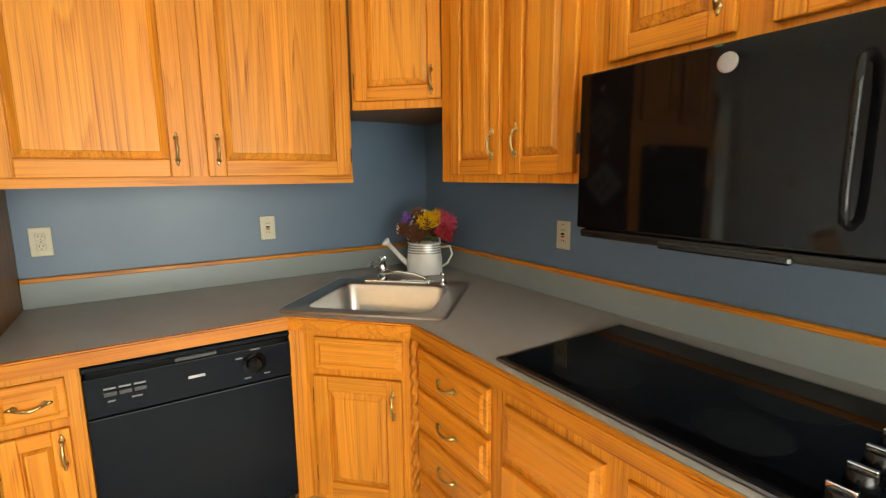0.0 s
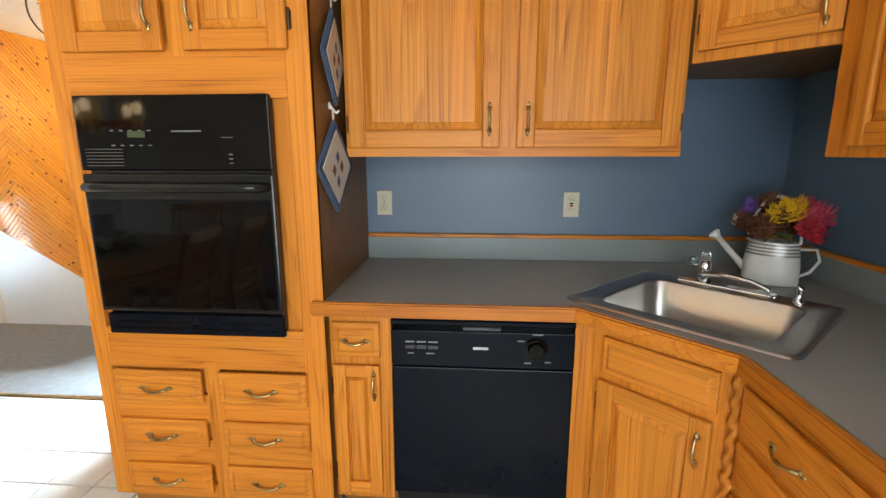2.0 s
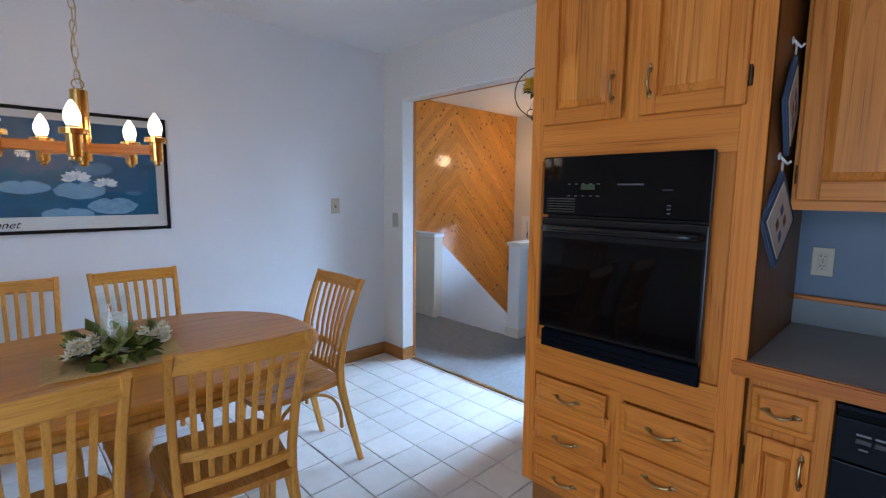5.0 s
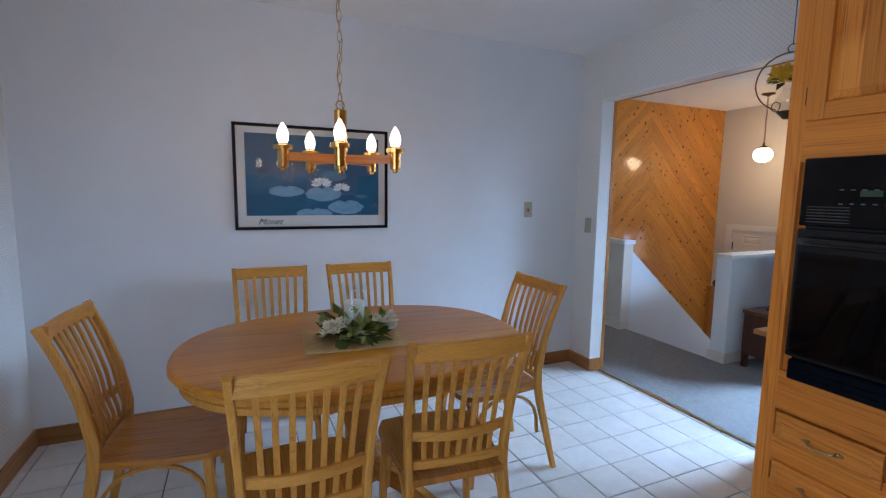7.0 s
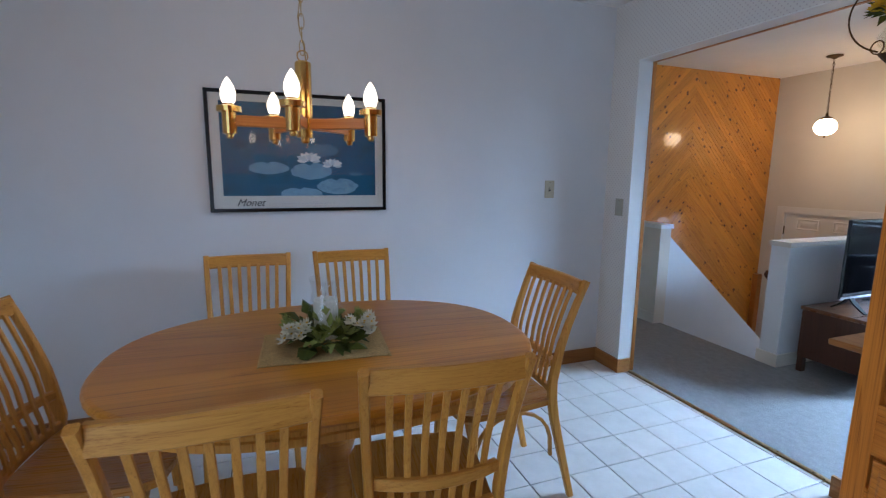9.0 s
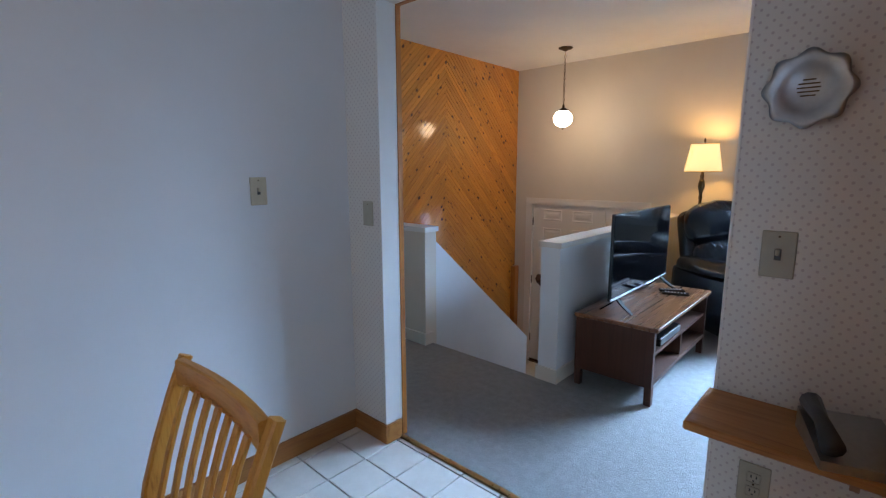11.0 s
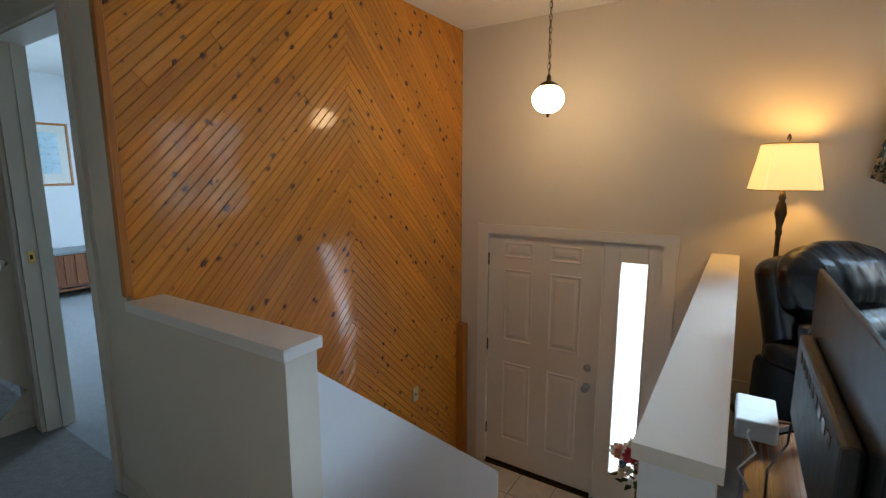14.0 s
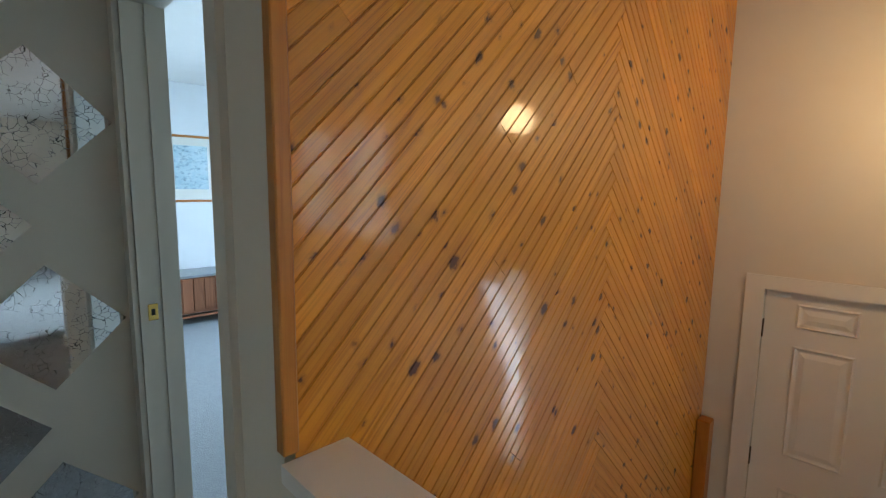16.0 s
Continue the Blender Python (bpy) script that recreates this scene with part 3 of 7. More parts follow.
# corridor doorway casing and jambs
wall("trim_bedroom_door", [(-5.655, -5.585, 3.412, 3.43, 0, 2.13), (-4.725, -4.66, 3.412, 3.43, 0, 2.13), (-5.585, -4.725, 3.412, 3.43, 2.055, 2.13), (-5.585, -5.57, 3.43, 3.565, 0, 2.05), (-4.745, -4.73, 3.43, 3.565, 0, 2.05), (-5.57, -4.745, 3.43, 3.565, 2.045, 2.06), (-5.57, -5.558, 3.50, 3.53, 0, 2.045)], CREAMW, "cream painted door casing")

# ground and distance outside
tagged(part("ground", box(-40, 40, 6.2, 90, -1.6, -1.45), paint("mown_lawn", (0.10, 0.17, 0.06), 0.9, 0.5, 30, 0.4)), "green lawn before the house", "lawn", kind="structure")
tagged(part("backdrop", box(-12, 14, 13.0, 13.05, -3, 8), DISTANCE), "hazy bright trees and sky beyond the window", "backdrop", kind="structure")
tagged(part("backdrop_porch", box(-3.6, -2.6, 6.55, 6.57, -1.4, 1.2), BRIGHT), "bright hazy daylight beyond the front door", "backdrop", kind="structure")
tagged(part("backdrop_garden", box(-6, 8, -6.0, -5.95, -1, 6), emitter("garden_haze", (0.72, 0.88, 1.0), 1.6)), "bright garden haze beyond the patio window", "backdrop", kind="structure")

# ---- kitchen ----
# the cabinet run is drawn at a nominal size and set up seven per cent larger
KC = Vector((0.27, 0.19, 1.335))
KITCHEN = Matrix.Translation(KC) @ Matrix.Scale(1.07, 4) @ Matrix.Translation(-KC)


def unit(name, label, category, m=Matrix(), group=""):
    return thing(name, label, category, KITCHEN @ m, group)



def raised(x0, x1, z0, z1, steps, back):
    """A board facing -y built of nested rectangles: steps of (inset, y)."""
    bm = bmesh.new()
    rings = []
    for ins, y in [(0, back)] + list(steps):
        rings.append([bm.verts.new(p) for p in ((x0 + ins, y, z0 + ins), (x1 - ins, y, z0 + ins), (x1 - ins, y, z1 - ins), (x0 + ins, y, z1 - ins))])
    for a, b in zip(rings, rings[1:]):
        for i in range(4):
            bm.faces.new((a[i], a[(i + 1) % 4], b[(i + 1) % 4], b[i]))
    bm.faces.new(rings[0])
    bm.faces.new(rings[-1])
    return bm


def pull(parent, x, z, y, upright=True, length=0.068):
    """A bowed brass pull with leaf-shaped feet."""
    bm = bmesh.new()
    pts, rad = [], []
    for i in range(11):
        a = i / 10
        s = (a - 0.5) * length
        out = y - 0.004 - 0.016 * math.sin(math.pi * a) ** 0.6
        pts.append((x, out, z + s) if upright else (x + s, out, z - 0.006 * math.sin(math.pi * a)))
        rad.append(0.0032 + 0.0022 * abs(math.cos(2 * math.pi * a)))
    tube(bm, pts, rad, 8)
    for s in (-0.5, 0.5):
        if upright:
            lathe(bm, [(0.0085, 0), (0.0085, -0.002), (0.004, -0.006)], 10, (x, y, z + s * length), "y")
            blob(bm, (x, y - 0.002, z + s * (length + 0.018)), 0.007, (0.8, 0.35, 1.5), 1)
        else:
            lathe(bm, [(0.0085, 0), (0.0085, -0.002), (0.004, -0.006)], 10, (x + s * length, y, z), "y")
            blob(bm, (x + s * (length + 0.016), y - 0.002, z), 0.007, (1.5, 0.35, 0.8), 1)
    return part("handle", bm, ABRASS, parent, "bowed antique brass pull", smooth=True)


def hinge(parent, x, z, y):
    bm = box(x - 0.004, x + 0.006, y - 0.004, y, z - 0.024, z + 0.024, 0.001)
    tube(bm, [(x, y - 0.006, z - 0.027), (x, y - 0.006, z + 0.027)], 0.0042, 8)
    return part("hinge", bm, BRONZE, parent, "dark bronze hinge")


def leaf(parent, x0, x1, z0, z1, y, grip=None, hang=None, stile=0.052, name="door", t=0.019):
    """A raised-panel oak door standing on the face plane y."""
    f = y - t
    bm = bmesh.new()
    bx(bm, x0, x0 + stile, f, y - 0.0005, z0, z1, 0.004, 2)
    bx(bm, x1 - stile, x1, f, y - 0.0005, z0, z1, 0.004, 2)
    k = len(bm.faces)
    bx(bm, x0 + stile - 0.001, x1 - stile + 0.001, f + 0.0008, y - 0.0005, z0, z0 + stile, 0.004, 2)
    bx(bm, x0 + stile - 0.001, x1 - stile + 0.001, f + 0.0008, y - 0.0005, z1 - stile, z1, 0.004, 2)
    bm.faces.ensure_lookup_table()
    for q in bm.faces[k:]:
        q.material_index = 1
    d = part(name, bm, None, parent, mats=[OAK_V, OAK_H])
    e = min(0.026, (x1 - x0 - 2 * stile) * 0.2)
    part("panel", raised(x0 + stile - 0.004, x1 - stile + 0.004, z0 + stile - 0.004, z1 - stile + 0.004, [(0.0, y - 0.005), (0.006, y - 0.0045), (0.008, y - 0.007), (e, f + 0.003), (e + 0.002, f + 0.0005)], y - 0.001), OAK_PANEL, d)
    if grip:
        pull(d, grip[0], grip[1], f)
    if hang is not None:
        for z in (z0 + 0.075, z1 - 0.075):
            hinge(d, hang, z, y)
    return d


def drawer(parent, x0, x1, z0, z1, y, name="drawer", grip=True):
    d = part(name, raised(x0, x1, z0, z1, [(0.0, y - 0.010), (0.004, y - 0.013), (0.016, y - 0.014), (0.024, y - 0.0195), (0.027, y - 0.020)], y - 0.0005), OAK_H, parent)
    if grip:
        pull(d, (x0 + x1) / 2, (z0 + z1) / 2, y - 0.02, False, min(0.08, (x1 - x0) * 0.42))
    return d


# --- tall oven cabinet, front plane y 1.51 ---
c = unit("oven_cabinet", "tall honey oak cabinet with doors and drawers round the oven", "cabinet", pose(-0.5315, 1.51, 0))
X0, X1 = -0.380, 0.3655
bm = box(X0, X1 - 0.019, 0.02, 0.675, 0.215, 2.2)
part("body", bm, OAK_V, c)
# same oak as the front, darkened in its colour to read as shaded
part("side_panel", box(X1 - 0.018, X1, 0.002, 0.60, 0.215, 2.2, 0.002), OAK_SHADE, c, "oak side panel with its shade put into the colour")
for a, b in ((X0, X0 + 0.05), (X1 - 0.068, X1)):
    part("stile", box(a, b, 0.0, 0.02, 0.215, 2.2, 0.002), OAK_V, c)
part("stile", box(-0.025, 0.025, 0.001, 0.02, 0.215, 0.695, 0.001), OAK_V, c)
part("stile", box(-0.025, 0.025, 0.001, 0.02, 1.59, 2.2, 0.001), OAK_V, c)
for z0, z1 in ((0.675, 0.805), (1.48, 1.62)):
    part("rail", box(X0 + 0.05, X1 - 0.068, 0.0015, 0.02, z0, z1), OAK_H, c)
for z0, z1 in ((0.215, 0.262), (0.332, 0.425), (0.488, 0.584)):
    part("rail", box(X0 + 0.05, -0.025, 0.002, 0.02, z0, z1), OAK_H, c)
    part("rail", box(0.025, X1 - 0.068, 0.002, 0.02, z0, z1), OAK_H, c)
part("toe_kick", box(X0 + 0.01, X1 - 0.01, 0.07, 0.09, 0.088, 0.215), BASE_W, c)
leaf(c, -0.322, -0.032, 1.602, 2.16, 0.0, (-0.062, 1.70), -0.326)
leaf(c, 0.024, 0.312, 1.602, 2.16, 0.0, (0.056, 1.70), 0.316)
for z0, z1 in ((0.562, 0.668), (0.405, 0.50), (0.24, 0.342)):
    drawer(c, -0.318, -0.034, z0, z1, 0.0)
    drawer(c, 0.022, 0.302, z0, z1, 0.0)

# --- wall oven ---
o = unit("wall_oven", "black built-in wall oven with a dark glass door", "oven", pose(-0.5315, 1.51, 0))
OX0, OX1 = -0.300, 0.256
part("body", box(OX0 + 0.01, OX1 - 0.01, -0.012, 0.4, 0.80, 1.482), BLACK, o)
cp = part("control_panel", box(OX0, OX1, -0.032, -0.012, 1.285, 1.488, 0.004, 2), BLACKG, o, "glossy black control panel")
part("display", box(-0.15, -0.10, -0.0335, -0.032, 1.375, 1.392), GREENT, cp, "small green clock display")
for i in range(5):
    for j in range(2):
        part("button", box(-0.20 + i * 0.027, -0.190 + i * 0.027, -0.0335, -0.032, 1.352 + j * 0.04, 1.3555 + j * 0.04), DIMMARK, cp)
part("mark", box(-0.022, 0.062, -0.0335, -0.032, 1.389, 1.394), DIMMARK, cp, "small silver maker's mark")
part("mark", box(0.118, 0.15, -0.0335, -0.032, 1.373, 1.3755), DIMMARK, cp)
for i in range(3):
    part("button", box(0.136, 0.146, -0.0335, -0.032, 1.283 + i * 0.012 + 0.02, 1.2865 + i * 0.012 + 0.02), DIMMARK, cp)
for i in range(6):
    part("vent_slot", box(OX0 + 0.02, OX0 + 0.13, -0.0335, -0.032, 1.297 + i * 0.009, 1.300 + i * 0.009), DARKP, cp)
dr = part("door", box(OX0, OX1, -0.036, -0.013, 0.872, 1.276, 0.005, 2), BLACK, o, "black oven door")
part("glass", box(OX0 + 0.012, OX1 - 0.012, -0.0385, -0.036, 0.885, 1.205, 0.001), BLACKG, dr, "dark reflective oven glass")
bm = tube(bmesh.new(), [(OX0 + 0.02, -0.036, 1.24), (OX0 + 0.03, -0.062, 1.24), (OX0 + 0.07, -0.07, 1.24), (OX1 - 0.07, -0.07, 1.24), (OX1 - 0.03, -0.062, 1.24), (OX1 - 0.02, -0.036, 1.24)], 0.013, 10)
part("handle", bm, BLACK, dr, "black bar handle", smooth=True)
tr = part("vent_trim", box(OX0 + 0.008, OX1, -0.030, -0.012, 0.797, 0.862, 0.004), BLACKS, o)
for i in range(2):
    part("vent_slot", box(OX0 + 0.03, OX1 - 0.02, -0.0312, -0.030, 0.815 + i * 0.02, 0.819 + i * 0.02), BLACKG, tr)

# --- base cabinet between oven and dishwasher, front plane y 1.552 ---
c = unit("base_cabinet", "narrow honey oak base cabinet with one drawer and one door", "cabinet", pose(0, 1.552, 0))
part("body", box(-0.164, 0.024, 0.02, 0.54, 0.215, 0.864), OAK_SHADE, c)
part("face_frame", box(-0.166, 0.026, 0.0, 0.02, 0.215, 0.866, 0.002), OAK_V, c)
part("toe_kick", box(-0.164, 0.024, 0.07, 0.09, 0.088, 0.215), BASE_W, c)
drawer(c, -0.155, -0.008, 0.716, 0.828, 0.0)
leaf(c, -0.157, -0.010, 0.24, 0.69, 0.0, (-0.028, 0.625), -0.161, 0.04)

# --- dishwasher ---
d = unit("dishwasher", "black built-in dishwasher with a dial and worn lettering", "dishwasher", pose(0, 1.552, 0))
part("tub", box(0.032, 0.572, 0.02, 0.54, 0.215, 0.85), BLACK, d)
cp = part("control_panel", box(0.030, 0.576, -0.022, 0.018, 0.698, 0.812, 0.004, 2), BLACKS, d, "black control panel")
part("top_lip", box(0.030, 0.576, -0.024, 0.018, 0.830, 0.846, 0.003), BLACKS, d)
part("grip_recess", box(0.034, 0.572, 0.004, 0.018, 0.811, 0.831), BLACKG, d)
part("latch", box(0.245, 0.36, -0.018, 0.004, 0.812, 0.826, 0.003), DARKP, d)
bm = bmesh.new()
lathe(bm, [(0.036, 0), (0.036, -0.003), (0.024, -0.004), (0.022, -0.018), (0.018, -0.021)], 24, (0.462, -0.022, 0.763), "y")
bx(bm, 0.458, 0.466, -0.047, -0.04, 0.744, 0.782, 0.002)
part("dial", bm, BLACKG, cp, "black control dial", smooth=False)
for x in (0.073, 0.108, 0.143):
    part("button", box(x, x + 0.030, -0.028, -0.022, 0.756, 0.768, 0.001), DARKP, cp)
    part("lettering", box(x, x + 0.028, -0.0232, -0.022, 0.774, 0.779), FAINT, cp)
for x, z, w in ((0.08, 0.738, 0.018), (0.135, 0.738, 0.026), (0.43, 0.716, 0.02), (0.49, 0.72, 0.018), (0.408, 0.785, 0.02), (0.452, 0.806, 0.03)):
    part("lettering", box(x, x + w, -0.0232, -0.022, z, z + 0.004), FAINT, cp)
part("mark", box(0.277, 0.322, -0.0232, -0.022, 0.756, 0.764), SILVER, cp, "small silver maker's mark")
part("door", box(0.030, 0.576, -0.020, 0.018, 0.255, 0.694, 0.004, 2), BLACKS, d, "satin black door")
part("kick_plate", box(0.032, 0.574, 0.03, 0.05, 0.088, 0.25), BLACK, d)

# --- corner sink cabinet on the diagonal ---
c = unit("sink_cabinet", "honey oak corner cabinet under the sink with rope-turned post", "cabinet")
bm = prism(bmesh.new(), [(0.579, 1.552), (0.628, 1.552), (0.900, 1.280), (0.900, 1.262), (0.92, 1.262), (0.92, 1.288), (0.636, 1.572), (0.579, 1.572)], 0.215, 0.866)
part("face_frame", bm, OAK_V, c)
part("toe_kick", prism(bmesh.new(), [(0.579, 1.62), (0.66, 1.62), (0.97, 1.31), (0.97, 1.25), (0.985, 1.25), (0.985, 1.32), (0.67, 1.635), (0.579, 1.635)], 0.088, 0.215), BASE_W, c)
for q in (drawer(c, -0.150, 0.157, 0.706, 0.816, 0.0, "false_drawer", False),
          leaf(c, -0.158, 0.153, 0.24, 0.683, 0.0, (0.125, 0.60), -0.162),
          part("soap_tray_latch", box(-0.02, 0.035, -0.012, 0.0, 0.842, 0.849, 0.002), STEEL, c)):
    q.matrix_basis = pose(0.7645, 1.4155, 0, 0, 0, -45)
bm = bmesh.new()
rings = []
for i in range(150):
    z = 0.215 + 0.65 * i / 149
    rings.append([bm.verts.new((0.900 + (0.013 + 0.0045 * math.cos(2 * (a - z * 62))) * math.cos(a), 1.272 + (0.013 + 0.0045 * math.cos(2 * (a - z * 62))) * math.sin(a), z)) for a in [2 * math.pi * q / 14 for q in range(14)]])
for a, b in zip(rings, rings[1:]):
    for q in range(14):
        bm.faces.new((a[q], a[(q + 1) % 14], b[(q + 1) % 14], b[q]))
part("rope_post", bm, OAK_V, c, "rope-turned oak corner post", smooth=True)

# --- drawer cabinet and cooktop cabinet along the east wall (local x is -y of the room) ---
EASTF = pose(0.905, 0, 0, 0, 0, -90)
c = unit("drawer_cabinet", "honey oak base cabinet with a stack of drawers", "cabinet", EASTF)
part("body", box(-1.258, -0.845, 0.02, 0.53, 0.215, 0.72), OAK_SHADE, c)
part("face_frame", box(-1.258, -0.845, 0.0, 0.02, 0.215, 0.866, 0.002), OAK_V, c)
part("toe_kick", box(-1.25, -0.845, 0.07, 0.09, 0.088, 0.215), BASE_W, c)
for z0, z1 in ((0.694, 0.812), (0.555, 0.672), (0.415, 0.533), (0.24, 0.393)):
    drawer(c, -1.244, -0.885, z0, z1, 0.0)
c = unit("cooktop_cabinet", "honey oak base cabinet below the cooktop", "cabinet", EASTF)
part("body", box(-0.843, 0.50, 0.02, 0.53, 0.215, 0.72), OAK_SHADE, c)
part("face_frame", box(-0.843, 0.50, 0.0, 0.02, 0.215, 0.866, 0.002), OAK_V, c)
part("toe_kick", box(-0.843, 0.50, 0.07, 0.09, 0.088, 0.215), BASE_W, c)
for a, b, hg in ((-0.823, -0.535, -0.827), (-0.483, -0.195, -0.191), (-0.14, 0.15, -0.144), (0.2, 0.48, 0.484)):
    drawer(c, a, b, 0.668, 0.80, 0.0, "false_drawer", False)
    leaf(c, a, b, 0.24, 0.645, 0.0, None, hg)

# --- upper cabinets ---
c = unit("upper_cabinet", "honey oak wall cabinet with two raised-panel doors", "cabinet", pose(0, 1.757, 0))
part("body", box(-0.145, 0.909, 0.02, 0.345, 1.325, 2.2), OAK_SHADE, c)
part("face_frame", box(-0.145, 0.911, 0.0, 0.02, 1.32, 2.2, 0.002), OAK_V, c)
part("bottom_rail", box(-0.1452, 0.9112, -0.001, 0.0005, 1.32, 1.35), OAK_H, c)
leaf(c, -0.132, 0.351, 1.348, 2.17, 0.0, (0.318, 1.435), -0.136, 0.055)
leaf(c, 0.404, 0.898, 1.348, 2.17, 0.0, (0.437, 1.435), 0.902, 0.055)

c = unit("corner_upper_cabinet", "short honey oak wall cabinet across the corner above the sink", "cabinet")
part("body", prism(bmesh.new(), [(0.915, 1.763), (1.178, 1.50), (1.445, 1.50), (1.445, 2.10), (0.915, 2.10)], 1.596, 2.2), OAK_SHADE, c)
for q in (part("face_frame", box(-0.184, 0.192, -0.001, 0.014, 1.59, 2.2, 0.002), OAK_V, c),
          leaf(c, -0.166, 0.166, 1.62, 2.17, -0.001, (0.13, 1.685), -0.170, 0.05)):
    q.matrix_basis = pose(1.0455, 1.6175, 0, 0, 0, -45)

EASTU = pose(1.145, 0, 0, 0, 0, -90)
c = unit("upper_cabinet", "honey oak wall cabinet with two raised-panel doors", "cabinet", EASTU)
part("body", box(-1.47, -0.805, 0.02, 0.30, 1.325, 2.2), OAK_SHADE, c)
part("face_frame", box(-1.475, -0.803, 0.0, 0.02, 1.32, 2.2, 0.002), OAK_V, c)
leaf(c, -1.392, -1.133, 1.345, 2.17, 0.0, (-1.165, 1.44), -1.396, 0.05)
leaf(c, -1.089, -0.845, 1.345, 2.17, 0.0, (-1.058, 1.44), -0.841, 0.05)
c = unit("upper_cabinet", "short honey oak wall cabinet above the microwave", "cabinet", EASTU)
part("body", box(-0.80, 0.02, 0.02, 0.30, 1.572, 2.2), OAK_SHADE, c)
part("face_frame", box(-0.802, 0.02, 0.0, 0.02, 1.568, 2.2, 0.002), OAK_V, c)
leaf(c, -0.75, -0.479, 1.594, 2.17, 0.0, (-0.51, 1.68), -0.754, 0.05)
leaf(c, -0.42, -0.15, 1.594, 2.17, 0.0, (-0.39, 1.68), -0.146, 0.05)
c = unit("upper_cabinet", "honey oak wall cabinet", "cabinet", EASTU)
part("body", box(0.022, 0.80, 0.02, 0.30, 1.325, 2.2), OAK_SHADE, c)
part("face_frame", box(0.022, 0.80, 0.0, 0.02, 1.32, 2.2, 0.002), OAK_V, c)
leaf(c, 0.05, 0.40, 1.345, 2.17, 0.0, (0.37, 1.44), 0.046, 0.05)
leaf(c, 0.43, 0.78, 1.345, 2.17, 0.0, (0.46, 1.44), 0.784, 0.05)

# --- microwave ---
m = unit("microwave", "black over-the-range microwave with a glossy door", "microwave", pose(1.06, 0, 0, 0, 0, -90))
part("body", box(-0.766, -0.006, 0.03, 0.385, 1.205, 1.565), BLACK, m)
dr = part("door", box(-0.766, -0.205, -0.0, 0.03, 1.222, 1.562, 0.004, 2), BLACKG, m, "glossy black glass door")
part("control_panel", box(-0.203, -0.006, -0.0, 0.03, 1.222, 1.562, 0.004, 2), BLACKG, m)
bm = tube(bmesh.new(), [(-0.262, 0.0, 1.505), (-0.262, -0.03, 1.495), (-0.262, -0.038, 1.46), (-0.262, -0.038, 1.31), (-0.262, -0.03, 1.275), (-0.262, 0.0, 1.265)], 0.0065, 10)
part("handle", bm, gloss("dark_bar", (0.006, 0.006, 0.0065), 0.12, spec=0.2), dr, "dark bar handle", smooth=True)
part("badge", lathe(bmesh.new(), [(0.017, 0), (0.017, -0.002), (0.015, -0.003)], 24, (-0.451, 0.0, 1.528), "y"), PEWTER, dr, "round silver badge")
part("lower_vent", box(-0.76, -0.012, 0.004, 0.36, 1.200, 1.219, 0.006, 2), BLACK, m)
part("bottom_lip", box(-0.56, -0.33, -0.004, 0.02, 1.197, 1.212, 0.004), BLACK, m)
part("indicator", box(-0.475, -0.462, -0.0015, 0.001, 1.557, 1.561), GREENT, m)

# --- worktop with a cut-out for the sink ---
w = unit("countertop", "grey laminate worktop with an oak edge and low backsplash", "countertop")
SC, E1, E2 = Vector((0.934, 1.560)), Vector((math.sqrt(0.5), -math.sqrt(0.5))), Vector((math.sqrt(0.5), math.sqrt(0.5)))


def diag(a, b):
    p = SC + E1 * a + E2 * b
    return (p.x, p.y)


def rounded(cx, cy, hx, hy, r, n=5):
    out = []
    for sx, sy, a0 in ((1, 1, 0), (-1, 1, 90), (-1, -1, 180), (1, -1, 270)):
        for i in range(n + 1):
            a = radians(a0 + 90 * i / n)
            out.append((cx + sx * (hx - r) + r * math.cos(a), cy + sy * (hy - r) + r * math.sin(a)))
    return out


outer = [(-0.164, 1.512), (0.571, 1.512), (0.868, 1.205), (0.872, -0.50), (1.448, -0.50), (1.448, 2.103), (-0.164, 2.103)]
hole = [diag(a, b) for a, b in rounded(0, -0.02, 0.225, 0.19, 0.05)]
bm = bmesh.new()
es = []
for loop in (outer, hole):
    vs = [bm.verts.new((x, y, 0.905)) for x, y in loop]
    es += [bm.edges.new((vs[i], vs[(i + 1) % len(vs)])) for i in range(len(vs))]
bmesh.ops.triangle_fill(bm, use_beauty=True, use_dissolve=False, edges=es)
g = bmesh.ops.extrude_face_region(bm, geom=bm.faces[:])
for v in g["geom"]:
    if isinstance(v, bmesh.types.BMVert):
        v.co.z = 0.868
part("top", bm, GREYC, w)


def strip(a, b, out, z0, z1, back=0.0):
    """A bar from a to b in plan, standing 'out' to the right of the way."""
    a, b = Vector(a), Vector(b)
    d = (b - a).normalized()
    n = Vector((d.y, -d.x))
    return prism(bmesh.new(), [tuple(a - n * back), tuple(b - n * back), tuple(b + n * out), tuple(a + n * out)], z0, z1)


bm = strip((-0.200, 1.511), (0.576, 1.511), 0.022, 0.862, 0.9055)
bmesh.ops.bevel(bm, geom=bm.edges[:], offset=0.005, segments=2, affect="EDGES")
part("edge_trim", bm, EDGE_X, w, "rounded oak edge")
bm = strip((0.572, 1.512), (0.868, 1.205), 0.022, 0.862, 0.9052)
bmesh.ops.bevel(bm, geom=bm.edges[:], offset=0.005, segments=2, affect="EDGES")
part("edge_trim", bm, EDGE_X, w, "rounded oak edge")
bm = strip((0.868, 1.212), (0.872, -0.50), 0.022, 0.862, 0.9055)
bmesh.ops.bevel(bm, geom=bm.edges[:], offset=0.005, segments=2, affect="EDGES")
part("edge_trim", bm, EDGE_Y, w, "rounded oak edge")
